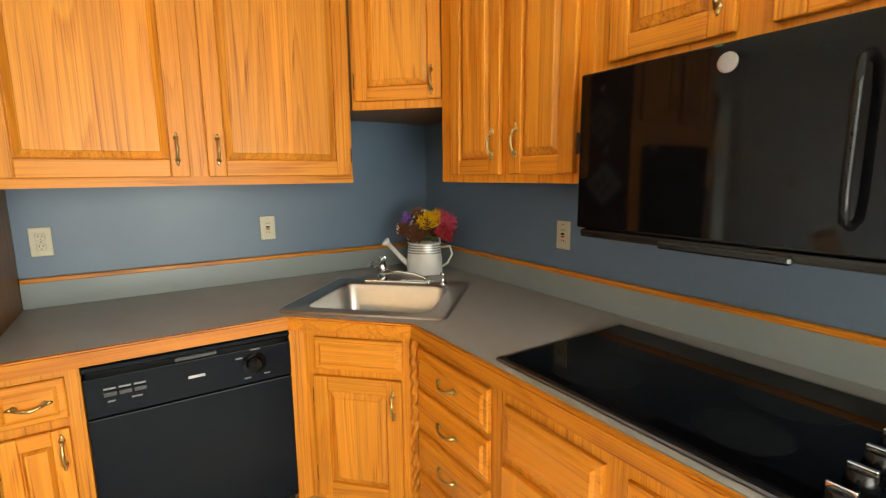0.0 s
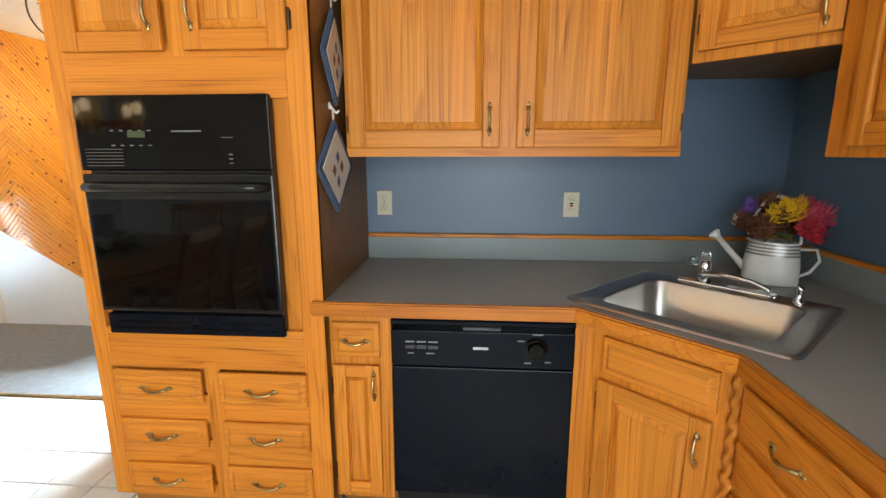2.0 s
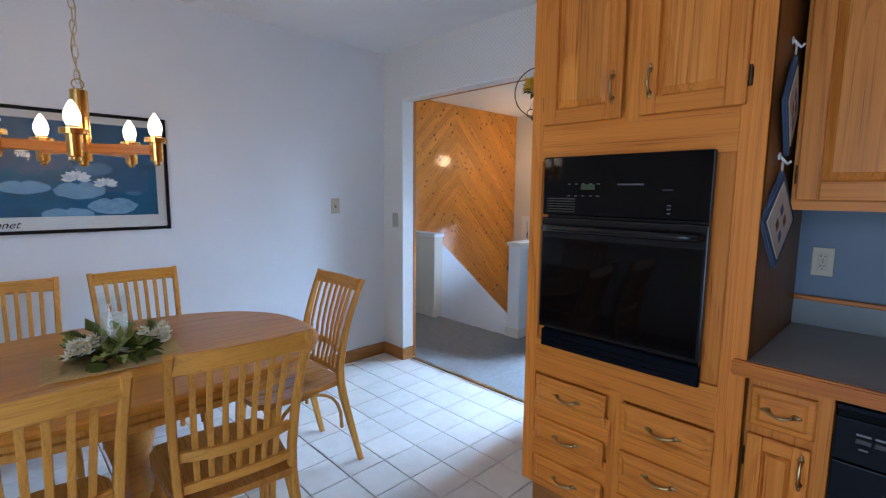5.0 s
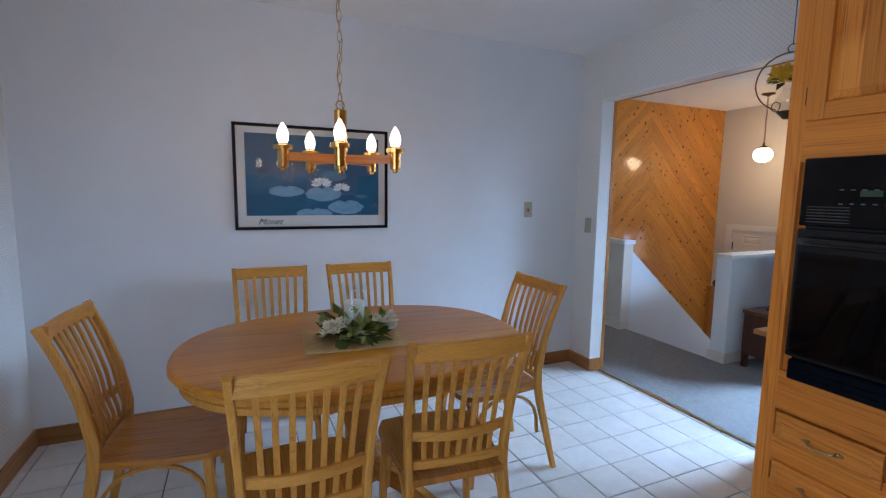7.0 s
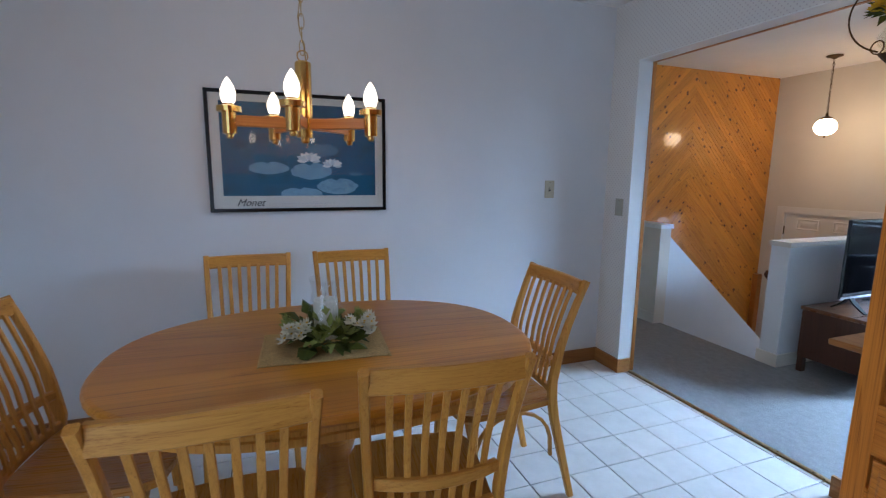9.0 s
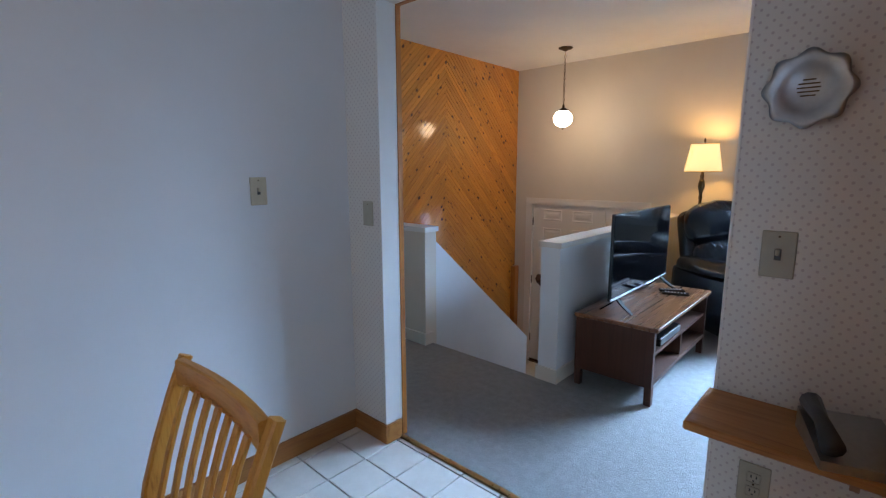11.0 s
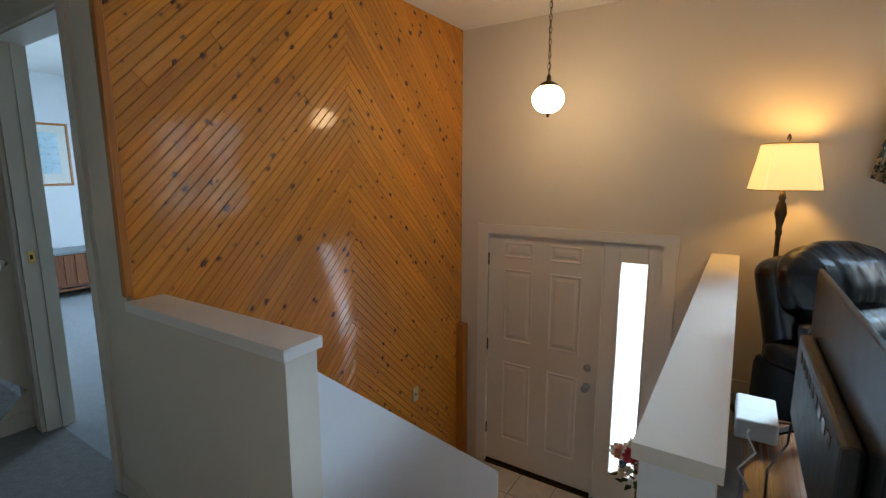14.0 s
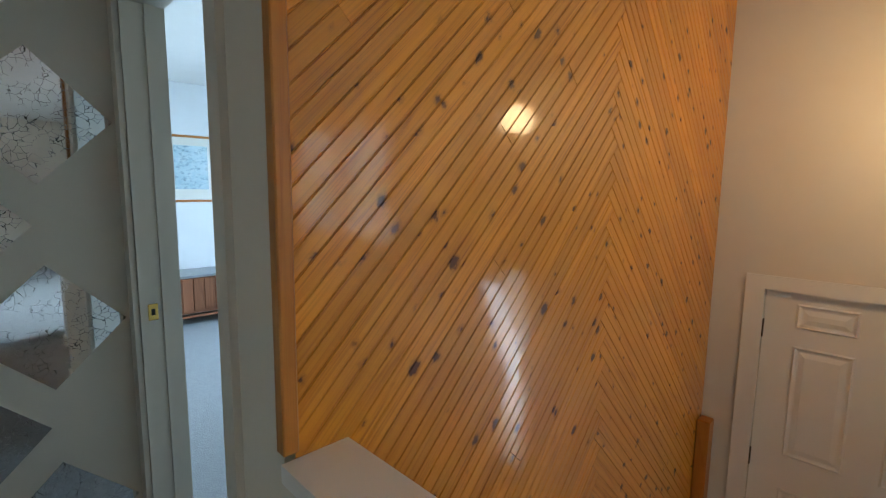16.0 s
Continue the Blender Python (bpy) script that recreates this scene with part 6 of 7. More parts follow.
# doorway strike plate, bedroom things
st = thing("strike_plate", "small brass strike plate on the door jamb", "strike plate", pose(-5.569, 3.47, 0.976, 0, 0, 90))
part("plate", box(-0.016, 0.016, -0.0025, 0.0, -0.03, 0.03, 0.001), BRASS, st)
part("hole", box(-0.006, 0.006, -0.0032, -0.002, -0.012, 0.012), DARKP, st)
dz = thing("dresser", "low teak sideboard with a slatted front on short legs", "dresser", pose(-8.80, 4.75, 0, 0, 0, 90))
part("body", box(-0.75, 0.75, 0.0, 0.45, 0.13, 0.50), DRESS_W, dz)
part("top", box(-0.76, 0.76, -0.012, 0.46, 0.50, 0.525, 0.003), PEWTER, dz, "grey top")
for i in range(14):
    part("slat", box(-0.74 + i * 0.106, -0.64 + i * 0.106, -0.010, 0.0, 0.15, 0.49, 0.004), DRESS_W, dz)
for x in (-0.68, 0.68):
    for y in (0.04, 0.4):
        part("leg", lathe(bmesh.new(), [(0.012, 0), (0.02, 0.13)], 10, (x, y, 0)), DRESS_W, dz)
part("base_rail", box(-0.7, 0.7, 0.0, 0.02, 0.085, 0.105), DRESS_W, dz)
fb = thing("framed_print", "wood framed pale blue floral print in the bedroom", "picture", pose(-9.3, 4.73, 1.62, 0, 0, 90))
for a, b, c0, d0 in ((-0.28, 0.28, 0.335, 0.36), (-0.28, 0.28, -0.36, -0.335), (-0.28, -0.255, -0.335, 0.335), (0.255, 0.28, -0.335, 0.335)):
    part("frame", box(a, b, -0.022, -0.001, c0, d0, 0.003), LAMP_ARM, fb)
part("mat_board", box(-0.256, 0.256, -0.012, -0.004, -0.336, 0.336), MATBOARD, fb)
part("print", box(-0.17, 0.17, -0.0135, -0.012, -0.22, 0.25), art_mat("floral_print", (0.16, 0.33, 0.42), (0.5, 0.6, 0.62), (0.05, 0.12, 0.16), 9), fb)
hb = thing("headboard", "tall wooden headboard against the bedroom wall", "headboard", pose(-8.86, 5.62, 0, 0, 0, 90))
part("panel", box(-0.05, 0.4, 0.0, 0.04, 0.12, 1.30, 0.006), DRESS_W, hb)
for x in (-0.03, 0.36):
    part("post", box(x, x + 0.05, -0.01, 0.05, 0.0, 1.33, 0.004), DRESS_W, hb)

# ---- living room ----
WX0, WX1, WZ0, WZ1 = -1.61, 0.45, 0.86, 2.06
wn1 = tagged(new("window_1"), "white double-hung window, bright with daylight", "window", kind="structure")
wn1.matrix_basis = pose(0, 6.02, 0)
mid = (WX0 + WX1) / 2
for a, b, c0, d0 in ((WX0 - 0.075, WX0, WZ0, WZ1 + 0.075), (WX1, WX1 + 0.075, WZ0, WZ1 + 0.075), (WX0, WX1, WZ1, WZ1 + 0.075), (mid - 0.04, mid + 0.04, WZ0, WZ1)):
    part("casing", box(a, b, -0.018, 0.0 if a < WX0 or b > WX1 or c0 > 2 else 0.1, c0, d0, 0.003), TRIMW, wn1)
part("window_sill", box(WX0 - 0.09, WX1 + 0.09, -0.04, 0.03, WZ0 - 0.028, WZ0, 0.004), TRIMW, wn1)
part("apron", box(WX0 - 0.06, WX1 + 0.06, -0.016, 0.0, WZ0 - 0.10, WZ0 - 0.028, 0.003), TRIMW, wn1)
for a, b in ((WX0, mid - 0.04), (mid + 0.04, WX1)):
    zm = 1.45
    for y, z0, z1 in ((0.05, WZ0, zm + 0.02), (0.085, zm - 0.02, WZ1)):
        f = part("sash", box(a, a + 0.045, y, y + 0.03, z0, z1), TRIMW, wn1)
        part("sash_rail", box(b - 0.045, b, y, y + 0.03, z0, z1), TRIMW, f)
        part("sash_rail", box(a + 0.045, b - 0.045, y, y + 0.03, z0, z0 + 0.04), TRIMW, f)
        part("sash_rail", box(a + 0.045, b - 0.045, y, y + 0.03, z1 - 0.04, z1), TRIMW, f)
        g = part("pane", box(a + 0.04, b - 0.04, y + 0.012, y + 0.017, z0 + 0.03, z1 - 0.03), GLASS, f)
        g.visible_shadow = False
bl = thing("vertical_blind", "stack of white vertical blind slats drawn to the side", "blind", pose(0, 5.985, 0))
rail_ = part("headrail", box(WX0 - 0.04, WX1, -0.03, 0.005, 2.085, 2.12, 0.003), TRIMW, bl)
SHEER = paint("white_vinyl_slat", (0.80, 0.81, 0.82), 0.45, 0.05, 60)
tr = SHEER.node_tree
lit = tr.nodes.new("ShaderNodeBsdfTranslucent")
lit.inputs[0].default_value = (0.8, 0.82, 0.84, 1)
half = tr.nodes.new("ShaderNodeMixShader")
half.inputs[0].default_value = 0.75
tr.links.new(tr.nodes["Principled BSDF"].outputs[0], half.inputs[1])
tr.links.new(lit.outputs[0], half.inputs[2])
tr.links.new(half.outputs[0], tr.nodes["Material Output"].inputs[0])
for i in range(10):
    x = WX0 - 0.03 + i * 0.0125
    s = part("slat", bar(bmesh.new(), [(0, 0, 0.82), (0, 0, 2.085)], 0.085, 0.0025, (1, 0, 0)), SHEER, bl)
    s.matrix_basis = pose(x, -0.015, 0, 0, 0, 68 - i * 1.5)

cv = thing("curtain_valance", "floral cotton swag valance on scrolled wire holders", "curtain")
bm = bmesh.new()
# tail: pleated sheet
for side_x, w0, w1, zt, zb in ((-1.695, 0.085, 0.20, 2.22, 1.40),):
    grid = []
    for j in range(16):
        v = j / 15
        row = []
        for i in range(41):
            u = i / 40
            w = w0 + (w1 - w0) * v ** 0.8
            x = side_x - 0.09 * v + (u - 0.5) * w
            y = 5.95 - 0.022 * math.sin(u * 9 * math.pi) * (0.25 + 0.75 * v) - 0.01
            z = zt - (zt - zb + 0.10 * (0.5 - abs(u - 0.35))) * v
            row.append(bm.verts.new((x, y, z)))
        grid.append(row)
    for a, b in zip(grid, grid[1:]):
        for i in range(40):
            bm.faces.new((a[i], a[i + 1], b[i + 1], b[i]))
bmesh.ops.solidify(bm, geom=bm.faces[:], thickness=0.003)
part("tail", bm, FLORAL, cv, smooth=True)
bm = bmesh.new()
grid = []
for j in range(13):
    v = j / 12
    row = []
    for i in range(61):
        u = i / 60
        x = -1.72 + u * 2.32
        sag = math.sin(math.pi * u) ** 0.6
        z = 2.235 - 0.02 * sag - v * (0.05 + 0.12 * sag)
        y = 5.95 - 0.03 * math.sin(v * 4 * math.pi + u * 2) - 0.03 * math.sin(math.pi * v)
        row.append(bm.verts.new((x, y, z)))
    grid.append(row)
for a, b in zip(grid, grid[1:]):
    for i in range(60):
        bm.faces.new((a[i], a[i + 1], b[i + 1], b[i]))
bmesh.ops.solidify(bm, geom=bm.faces[:], thickness=0.003)
part("swag", bm, FLORAL, cv, smooth=True)
for dx in (0.0, 0.05):
    pts = [(-1.745 + dx, 6.0, 2.20), (-1.74 + dx, 5.96, 2.23), (-1.725 + dx, 5.95, 2.265), (-1.715 + dx, 5.95, 2.285), (-1.73 + dx, 5.95, 2.30), (-1.75 + dx, 5.95, 2.295), (-1.752 + dx, 5.95, 2.28), (-1.742 + dx, 5.95, 2.275)]
    part("scroll_holder", tube(bmesh.new(), pts, 0.004, 6), BRONZE, cv, "dark scrolled wire holder", smooth=True)

# --- floor lamp ---
fl = thing("floor_lamp", "lit floor lamp with a cream bell shade and dark turned pole", "floor lamp", pose(-2.262, 5.79, 0, 0, 0, 20))
part("base", lathe(bmesh.new(), [(0.14, 0.0), (0.14, 0.015), (0.10, 0.03), (0.03, 0.05)], 28), BRONZE, fl, smooth=True)
part("pole", lathe(bmesh.new(), [(0.013, 0.04), (0.013, 0.75), (0.02, 0.78), (0.013, 0.82), (0.012, 1.06), (0.018, 1.085), (0.012, 1.11), (0.020, 1.15), (0.030, 1.19), (0.022, 1.24), (0.013, 1.26), (0.019, 1.275), (0.012, 1.30), (0.010, 1.40)], 18), BRONZE, fl, smooth=True)
bm = bmesh.new()
rings = []
for hx, z in ((0.146, 1.318), (0.140, 1.36), (0.130, 1.42), (0.119, 1.48), (0.110, 1.54), (0.107, 1.568)):
    rings.append([bm.verts.new((x, y, z)) for x, y in rounded(0, 0, hx, hx * 0.82, hx * 0.22, 3)])
for a, b in zip(rings, rings[1:]):
    for i in range(len(a)):
        bm.faces.new((a[i], a[(i + 1) % len(a)], b[(i + 1) % len(b)], b[i]))
bmesh.ops.solidify(bm, geom=bm.faces[:], thickness=0.002)
sh = part("shade", bm, SHADEC, fl, "cream fabric shade glowing from within")
sh.visible_shadow = True
for hx, z in ((0.147, 1.320), (0.108, 1.567)):
    pts = [(x, y, z) for x, y in rounded(0, 0, hx, hx * 0.82, hx * 0.22, 3)]
    part("shade_trim", tube(bmesh.new(), pts + pts[:1], 0.003, 5), ABRASS, sh)
part("finial", lathe(bmesh.new(), [(0.005, 1.56), (0.005, 1.585), (0.011, 1.595), (0.008, 1.61), (0.002, 1.622)], 12), BRONZE, fl, smooth=True)
lamp("floor_lamp_light", "POINT", pose(-2.262, 5.79, 1.50), FLOORLAMP, (1.0, 0.56, 0.17), radius=0.05)

# --- recliner: local front is -y ---
rc = thing("recliner", "black leather recliner armchair with a tufted back", "armchair", pose(-1.80, 5.47, 0, 0, 0, 53) @ Matrix.Diagonal((1, 1, 0.945, 1)))


def cushion(x0, x1, y0, y1, z0, z1, bulge=0.03, n=12, r=0.05, seed=0.0, crease=0.0, pleat=0.0):
    """A padded block with soft edges and faint creases."""
    bm = bmesh.new()
    bx(bm, x0, x1, y0, y1, z0, z1)
    bmesh.ops.subdivide_edges(bm, edges=bm.edges[:], cuts=n, use_grid_fill=True)
    c0 = Vector(((x0 + x1) / 2, (y0 + y1) / 2, (z0 + z1) / 2))
    h0 = Vector(((x1 - x0) / 2, (y1 - y0) / 2, (z1 - z0) / 2))
    for v in bm.verts:
        q = v.co - c0
        inner = Vector([max(-(h0[k] - r), min(h0[k] - r, q[k])) for k in range(3)])
        d_ = q - inner
        if d_.length > 1e-6:
            q = inner + d_.normalized() * r
        s = [q[k] / h0[k] for k in range(3)]
        for k in range(3):
            o = [i for i in range(3) if i != k]
            q[k] += math.copysign(bulge, s[k]) * abs(s[k]) ** 3 * max(0, 1 - s[o[0]] ** 2) * max(0, 1 - s[o[1]] ** 2)
        if crease:
            q += q.normalized() * crease * noise.noise(Vector((v.co.x * 14 + seed, v.co.y * 5, v.co.z * 5)))
        if pleat and s[1] < 0:
            q[1] += pleat * -s[1] * math.sin(q[0] * 118 + 9 * q[2] + seed) * abs(s[2]) ** 1.4 * (0.6 + 0.8 * noise.noise(Vector((q[0] * 9, q[2] * 6, seed))))
        v.co = c0 + q
    return bm


part("base", cushion(-0.34, 0.34, -0.36, 0.40, 0.05, 0.40, 0.0, 4, 0.03), LEATHER, rc, smooth=True)
part("seat", cushion(-0.285, 0.285, -0.45, 0.16, 0.34, 0.50, 0.035, 14, 0.05, 1.0, 0.006), LEATHER, rc, "padded leather seat", smooth=True)
part("footrest", cushion(-0.285, 0.285, -0.47, -0.39, 0.06, 0.36, 0.018, 10, 0.03, 2.0, 0.004), LEATHER, rc, smooth=True)
for s in (-1, 1):
    a, b = sorted((s * 0.285, s * 0.425))
    part("arm_side", cushion(a, b, -0.44, 0.36, 0.05, 0.54, 0.012, 10, 0.04, 3.0, 0.004), LEATHER, rc, smooth=True)
    a, b = sorted((s * 0.270, s * 0.440))
    part("arm_pad", cushion(a, b, -0.475, 0.30, 0.50, 0.635, 0.03, 14, 0.06, 4.0 + s, 0.011), LEATHER, rc, "padded leather arm", smooth=True)


def leaning(bm, y0, z0, angle):
    bmesh.ops.rotate(bm, verts=bm.verts[:], cent=(0, y0, z0), matrix=Matrix.Rotation(radians(angle), 3, "X"))
    return bm


part("backrest", leaning(cushion(-0.335, 0.335, 0.17, 0.36, 0.38, 1.065, 0.02, 14, 0.075, 5.0, 0.006), 0.2, 0.45, -14), LEATHER, rc, smooth=True)
part("back_cushion", leaning(cushion(-0.30, 0.30, 0.04, 0.20, 0.46, 0.76, 0.05, 34, 0.055, 6.0, 0.010, 0.011), 0.2, 0.45, -14), LEATHER, rc, "creased lower back cushion", smooth=True)
part("head_cushion", leaning(cushion(-0.325, 0.325, 0.06, 0.25, 0.745, 1.085, 0.055, 34, 0.075, 8.0, 0.010, 0.010), 0.2, 0.45, -14), LEATHER, rc, "gathered head cushion", smooth=True)
for s in (-1, 1):
    bm = cushion(s * 0.355 - 0.085, s * 0.355 + 0.085, -0.488, -0.40, 0.50, 0.63, 0.012, 22, 0.04, 2.0 + s, 0.012)
    part("arm_cap", bm, LEATHER, rc, "gathered leather arm front", smooth=True)
for x in (-0.28, 0.28):
    for y in (-0.3, 0.34):
        part("foot", lathe(bmesh.new(), [(0.02, 0), (0.026, 0.06)], 10, (x, y, 0)), BLACK, rc)

# --- television stand ---
ts = thing("tv_stand", "low walnut-brown laminate television stand with open shelf", "tv stand", pose(-2.125, 4.145, 0, 0, 0, 90))
# local x runs along the wall, the open front faces -y (the living room)
HWD = 0.57
part("top", box(-HWD, HWD, -0.255, 0.245, 0.445, 0.47, 0.004), WALNUT, ts, "walnut-brown laminate top")
for x in (-HWD + 0.012, HWD - 0.042):
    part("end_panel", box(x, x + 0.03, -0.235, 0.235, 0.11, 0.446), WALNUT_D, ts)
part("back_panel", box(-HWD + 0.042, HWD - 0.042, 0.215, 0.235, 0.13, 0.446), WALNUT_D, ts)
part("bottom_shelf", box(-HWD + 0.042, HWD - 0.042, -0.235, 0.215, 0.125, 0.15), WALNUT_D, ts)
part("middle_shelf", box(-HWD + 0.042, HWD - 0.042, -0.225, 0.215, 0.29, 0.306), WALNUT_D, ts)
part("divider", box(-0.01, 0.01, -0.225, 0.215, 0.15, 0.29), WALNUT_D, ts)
for x in (-HWD + 0.015, HWD - 0.055):
    for y in (-0.235, 0.195):
        part("leg", box(x, x + 0.04, y, y + 0.04, 0.0, 0.111, 0.003), WALNUT_D, ts)
tv = thing("television", "flat black television on splayed feet, switched off", "television", pose(-2.18, 4.155, 0.47, 0, 0, 90.3))
part("screen", box(-0.508, 0.508, -0.004, 0.0, 0.098, 0.604), BLACKG, tv, "dark reflective screen")
part("bezel", box(-0.515, 0.515, 0.0, 0.016, 0.085, 0.611, 0.003), BLACK, tv)
part("bottom_bar", box(-0.515, 0.515, -0.006, 0.0, 0.085, 0.099, 0.001), SILVER, tv, "silver lower edge")
part("rear_housing", box(-0.40, 0.40, 0.016, 0.058, 0.10, 0.40, 0.012, 2), DARKP, tv)
for i in range(9):
    part("rear_vent", box(-0.30 + i * 0.07, -0.26 + i * 0.07, 0.058, 0.060, 0.34, 0.37), BLACK, tv)
for s in (-1, 1):
    for y1 in (-0.105, 0.095):
        bm = bar(bmesh.new(), [(s * 0.40, 0.006, 0.092), (s * 0.41, y1 * 0.35, 0.05), (s * 0.42, y1 * 0.8, 0.016), (s * 0.425, y1, 0.004)], [0.045, 0.045, 0.034, 0.026], 0.009, (1, 0, 0))
        part("foot", bm, MATTE, tv)
bxs = thing("cable_box", "flat white modem box with loose cables behind the television", "modem", pose(-2.335, 4.60, 0.4702, 0, 0, 90))
part("case", box(-0.12, 0.12, -0.065, 0.065, 0.0, 0.075, 0.008, 2), ENAMELW, bxs)
part("cable", tube(bmesh.new(), [(-0.03, -0.06, 0.05), (-0.07, -0.10, 0.075), (-0.14, -0.09, 0.03), (-0.30, -0.03, 0.006), (-0.46, -0.02, 0.005)], 0.004, 6), BLACK, bxs, "black cable", smooth=True)
part("cable", tube(bmesh.new(), [(-0.12, 0.02, 0.04), (-0.17, 0.03, 0.05), (-0.22, 0.0, 0.012), (-0.34, 0.05, 0.005), (-0.44, 0.02, 0.005)], 0.0035, 6), ENAMELW, bxs, "white cable", smooth=True)
for x, y, r in ((-2.08, 4.50, 35), (-2.03, 4.42, 20)):
    rm = thing("remote_control", "black remote control with grey buttons", "remote control", pose(x, y, 0.4702, 0, 0, r), "remote controls on the stand")
    part("case", box(-0.085, 0.085, -0.023, 0.023, 0.0, 0.017, 0.005, 2), BLACK, rm)
    for i in range(7):
        for j in range(3):
            part("button", box(-0.068 + i * 0.02, -0.058 + i * 0.02, -0.015 + j * 0.012, -0.007 + j * 0.012, 0.017, 0.019), PEWTER, rm)
vp = thing("video_player", "slim black video player on the stand's shelf", "video player", pose(-2.08, 3.95, 0.306))
part("case", box(-0.13, 0.17, -0.19, 0.19, 0.001, 0.05, 0.004), BLACK, vp)
part("fascia", box(0.17, 0.174, -0.18, 0.18, 0.01, 0.045), PEWTER, vp)

# ---- floor tiles and pine boards ----


def slab(sx, sy, h, c):
    """One tile with a chamfered rim."""
    bm = bmesh.new()
    a = [(-sx / 2, -sy / 2), (sx / 2, -sy / 2), (sx / 2, sy / 2), (-sx / 2, sy / 2)]
    lo = [bm.verts.new((x, y, -h)) for x, y in a]
    mid = [bm.verts.new((x, y, -c)) for x, y in a]
    hi = [bm.verts.new((x - math.copysign(c, x), y - math.copysign(c, y), 0)) for x, y in a]
    for p, q in ((lo, mid), (mid, hi)):
        for i in range(4):
            bm.faces.new((p[i], p[(i + 1) % 4], q[(i + 1) % 4], q[i]))
    bm.faces.new(hi)
    return bm


def lay_tiles(parent, material, x0, x1, y0, y1, ox, oy, pitch, gap, z, single_to):
    """Square tiles; those with x below single_to are objects of their own, the rest one joined sheet."""
    meshes, rest = {}, bmesh.new()
    nx0, nx1 = math.floor((x0 - ox) / pitch), math.ceil((x1 - ox) / pitch)
    ny0, ny1 = math.floor((y0 - oy) / pitch), math.ceil((y1 - oy) / pitch)
    rnd_ = random.Random(4)
    for i in range(nx0, nx1):
        for j in range(ny0, ny1):
            a, b = max(x0, ox + i * pitch + gap / 2), min(x1, ox + (i + 1) * pitch - gap / 2)
            c, d = max(y0, oy + j * pitch + gap / 2), min(y1, oy + (j + 1) * pitch - gap / 2)
            if b - a < 0.015 or d - c < 0.015:
                continue
            at = Vector(((a + b) / 2, (c + d) / 2, z + rnd_.uniform(-0.0004, 0.0004)))
            if a > single_to:
                one = slab(b - a, d - c, 0.008, 0.002)
                me = bpy.data.meshes.new("one")
                one.transform(Matrix.Translation(at))
                one.to_mesh(me)
                one.free()
                rest.from_mesh(me)
                bpy.data.meshes.remove(me)
                continue
            key = (round(b - a, 4), round(d - c, 4))
            if key not in meshes:
                ob = part("tile", slab(b - a, d - c, 0.008, 0.002), material, parent)
                meshes[key] = ob.data
            else:
                ob = new("tile", meshes[key])
                ob.parent = parent
            ob.location = at
    if rest.faces:
        tagged(part("tiles", rest, material, parent), "further white floor tiles", kind="stuff")
    else:
        rest.free()


lay_tiles(FLOOR, TILE, -2.98, 1.533, -1.16, 2.43, -1.884, 2.405, 0.2065, 0.006, 0.0, 0.1)
lay_tiles(FOYER, FTILE, -4.44, -2.58, 4.92, 6.02, -4.44, 6.02, 0.305, 0.006, -1.12, 9)

# tongue-and-groove boards in a herringbone; u climbs to the right, v to the left
PINE_X, Y0, Y1, SEAM, BW, PHASE = -4.456, 3.445, 6.02, 4.665, 0.0825, 0.0165
PINE = tagged(new("pine_panelling"), "varnished knotty pine boards in a herringbone pattern", "panelling", kind="structure")


def board(length, w):
    """A beaded board along x: two flat faces, a groove between, grooves at both rims."""
    h, g, b, d = 0.016, 0.0027, 0.0016, 0.0021
    cut = [(0, 0), (0, h - d * 0.45), (b, h - d), (g, h), (w / 2 - g, h), (w / 2 - b, h - d), (w / 2, h - d * 0.45), (w / 2 + b, h - d), (w / 2 + g, h), (w - g, h), (w - b, h - d), (w, h - d * 0.45), (w, 0)]
    bm = bmesh.new()
    a = [bm.verts.new((0, y, z)) for y, z in cut]
    b = [bm.verts.new((length, y, z)) for y, z in cut]
    for i in range(len(cut) - 1):
        bm.faces.new((a[i], a[i + 1], b[i + 1], b[i]))
    bm.faces.new(a)
    bm.faces.new(b)
    return bm


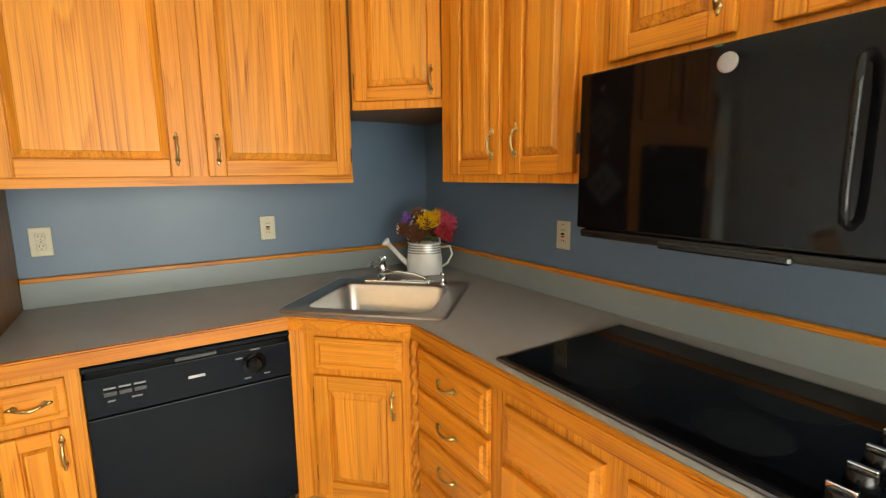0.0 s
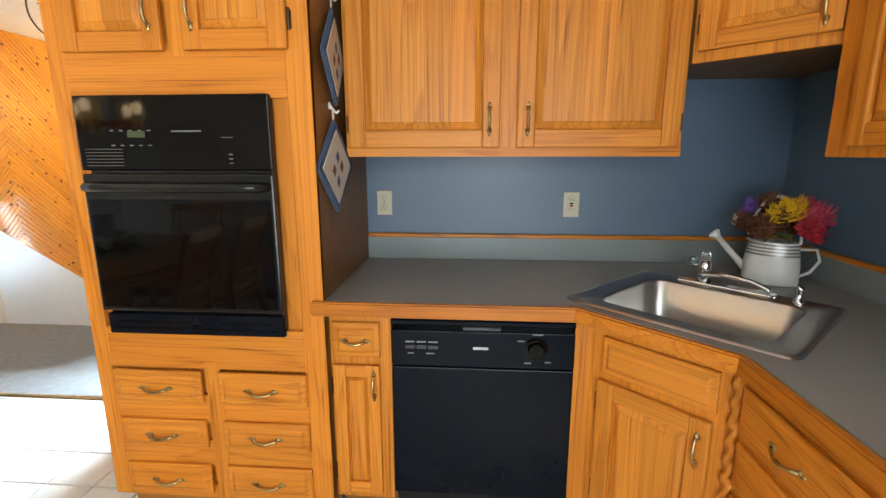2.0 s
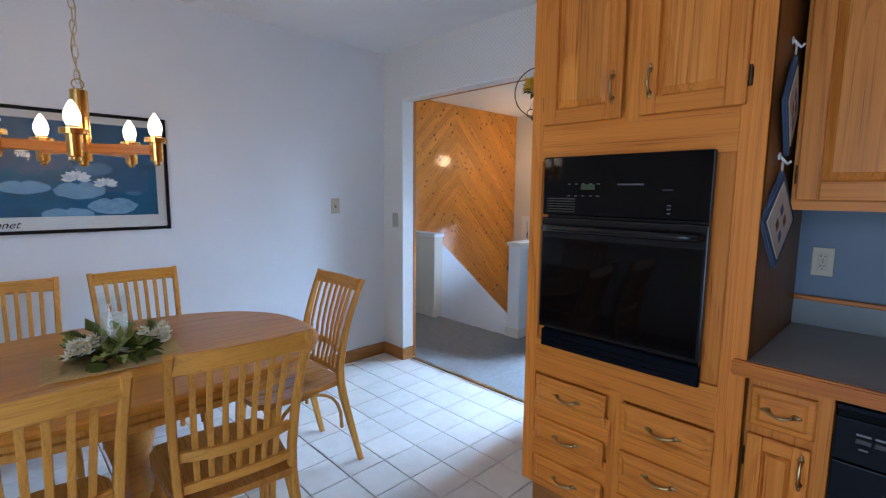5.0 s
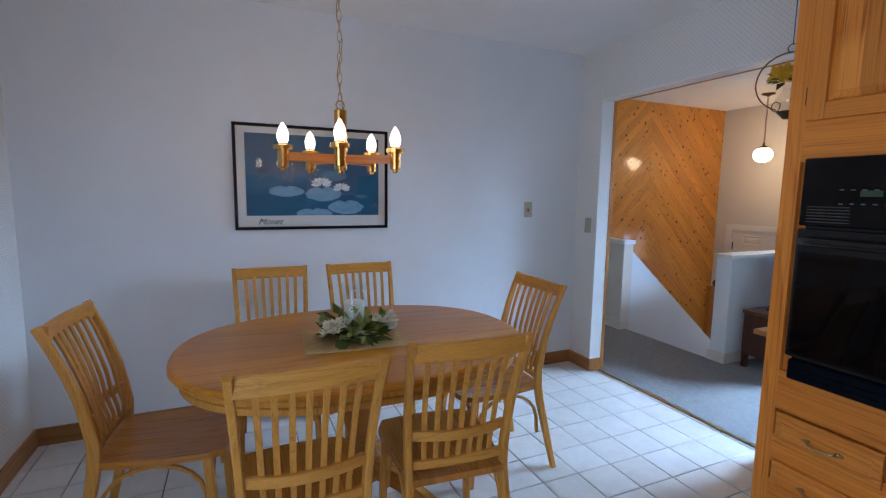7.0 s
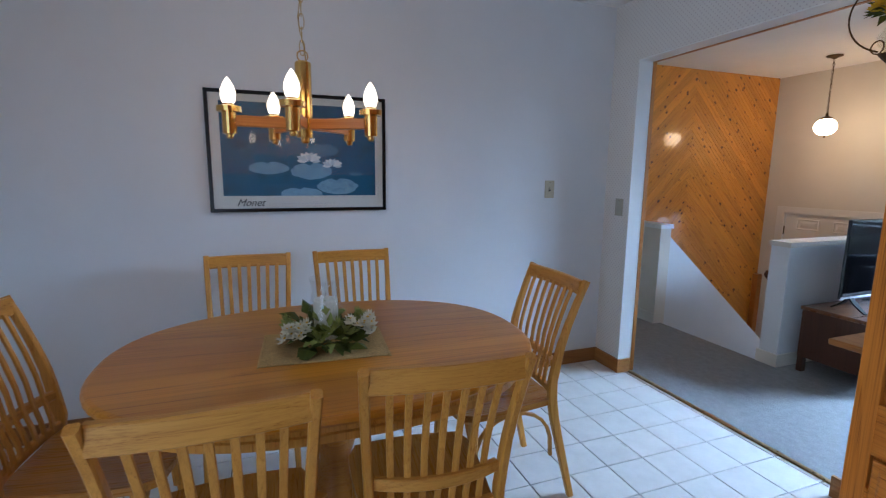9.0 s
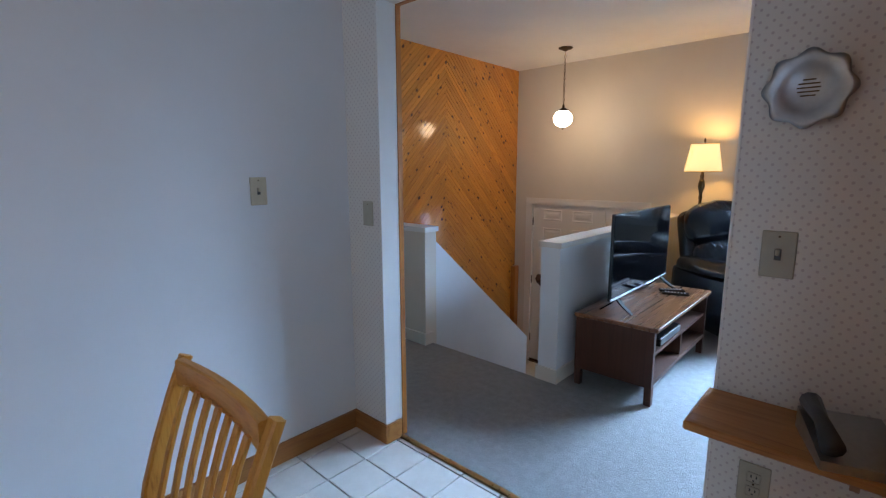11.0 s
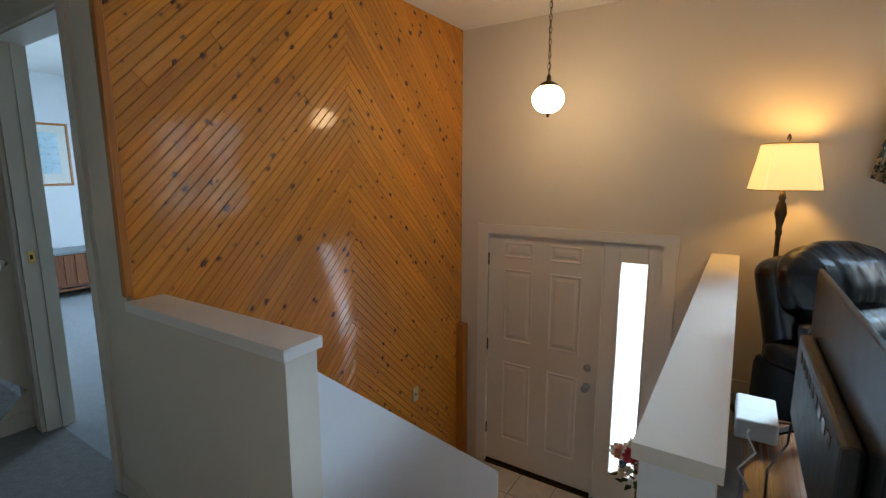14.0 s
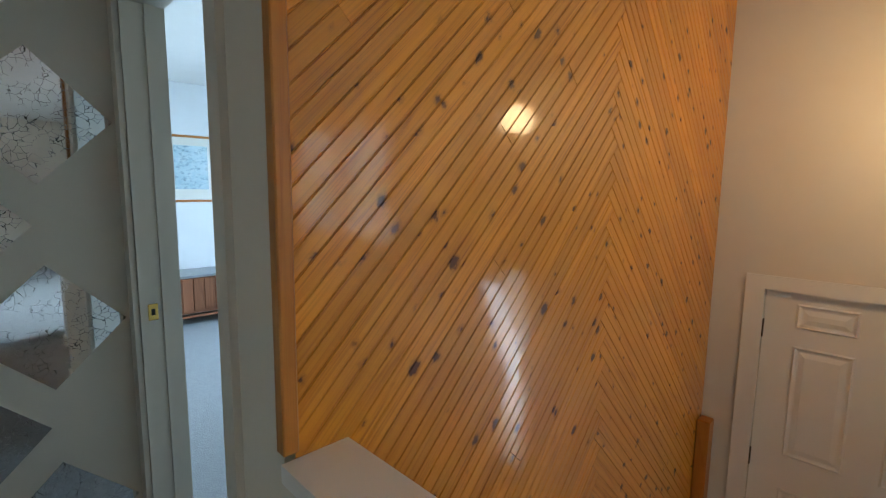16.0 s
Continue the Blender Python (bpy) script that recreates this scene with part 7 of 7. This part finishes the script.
def pine_board(m, length):
    """Lays a board by the pose m (x along, y across, z out) and trims it to the wall."""
    bm = board(length, BW)
    inv = m.inverted()
    for co, no in (((0, Y0, 0), (0, -1, 0)), ((0, Y1, 0), (0, 1, 0)), ((0, 0, HH), (0, 0, 1)), ((0, 0, -2.0), (0, 0, -1))):
        g = bm.verts[:] + bm.edges[:] + bm.faces[:]
        r = bmesh.ops.bisect_plane(bm, geom=g, plane_co=inv @ Vector(co), plane_no=inv.to_3x3() @ Vector(no), clear_outer=True)
        es = [e for e in r["geom_cut"] if isinstance(e, bmesh.types.BMEdge)]
        if es:
            bmesh.ops.edgeloop_fill(bm, edges=es)
    if not bm.faces:
        bm.free()
        return
    ob = part("board", bm, PINE_W, PINE)
    ob.matrix_basis = m @ Matrix.Rotation(radians(joints.uniform(-0.6, 0.6)), 4, "X")


S2 = math.sqrt(0.5)
UV = {"u": Vector((0, S2, S2)), "v": Vector((0, -S2, S2)), "n": Vector((1, 0, 0))}


def frame_of(along, across, origin):
    return Matrix.Translation(origin) @ Matrix((along, across, Vector((1, 0, 0)))).transposed().to_4x4()


s0 = SEAM / S2
LV = 2.2
joints = random.Random(8)
for k in range(-85, 0):
    v0 = k * BW + PHASE
    if not -6.7 < v0 < -0.4:
        continue
    # rising board: across v, ends square at the seam
    end = s0 + (v0 + BW)
    zc = S2 * (end + v0)
    if -3.6 < zc < HH + 1.6:
        start = end - LV
        cuts = [0.0, LV]
        if joints.random() < 0.6:
            cuts.insert(1, joints.uniform(0.5, 1.8))
        for a, b in zip(cuts, cuts[1:]):
            pine_board(frame_of(UV["u"], UV["v"], Vector((PINE_X, 0, 0)) + UV["u"] * (start + a) + UV["v"] * v0), b - a - 0.0012)
        # falling board: across u, starts against the side of the rising one
        u0 = s0 + v0
        m = Matrix.Translation(Vector((PINE_X, 0, 0)) + UV["u"] * u0 + UV["v"] * v0) @ Matrix((-UV["v"], UV["u"], Vector((1, 0, 0)))).transposed().to_4x4()
        pine_board(m, LV)
part("edge_trim", box(-4.456, -4.425, 3.415, 3.447, 0.935, HH, 0.003), PINE_TRIM, PINE, "dark varnished edge strip")
part("corner_post", box(-4.44, -4.37, 5.93, 6.018, -1.12, 0.12, 0.006), PINE_TRIM, PINE, "varnished pine corner post")
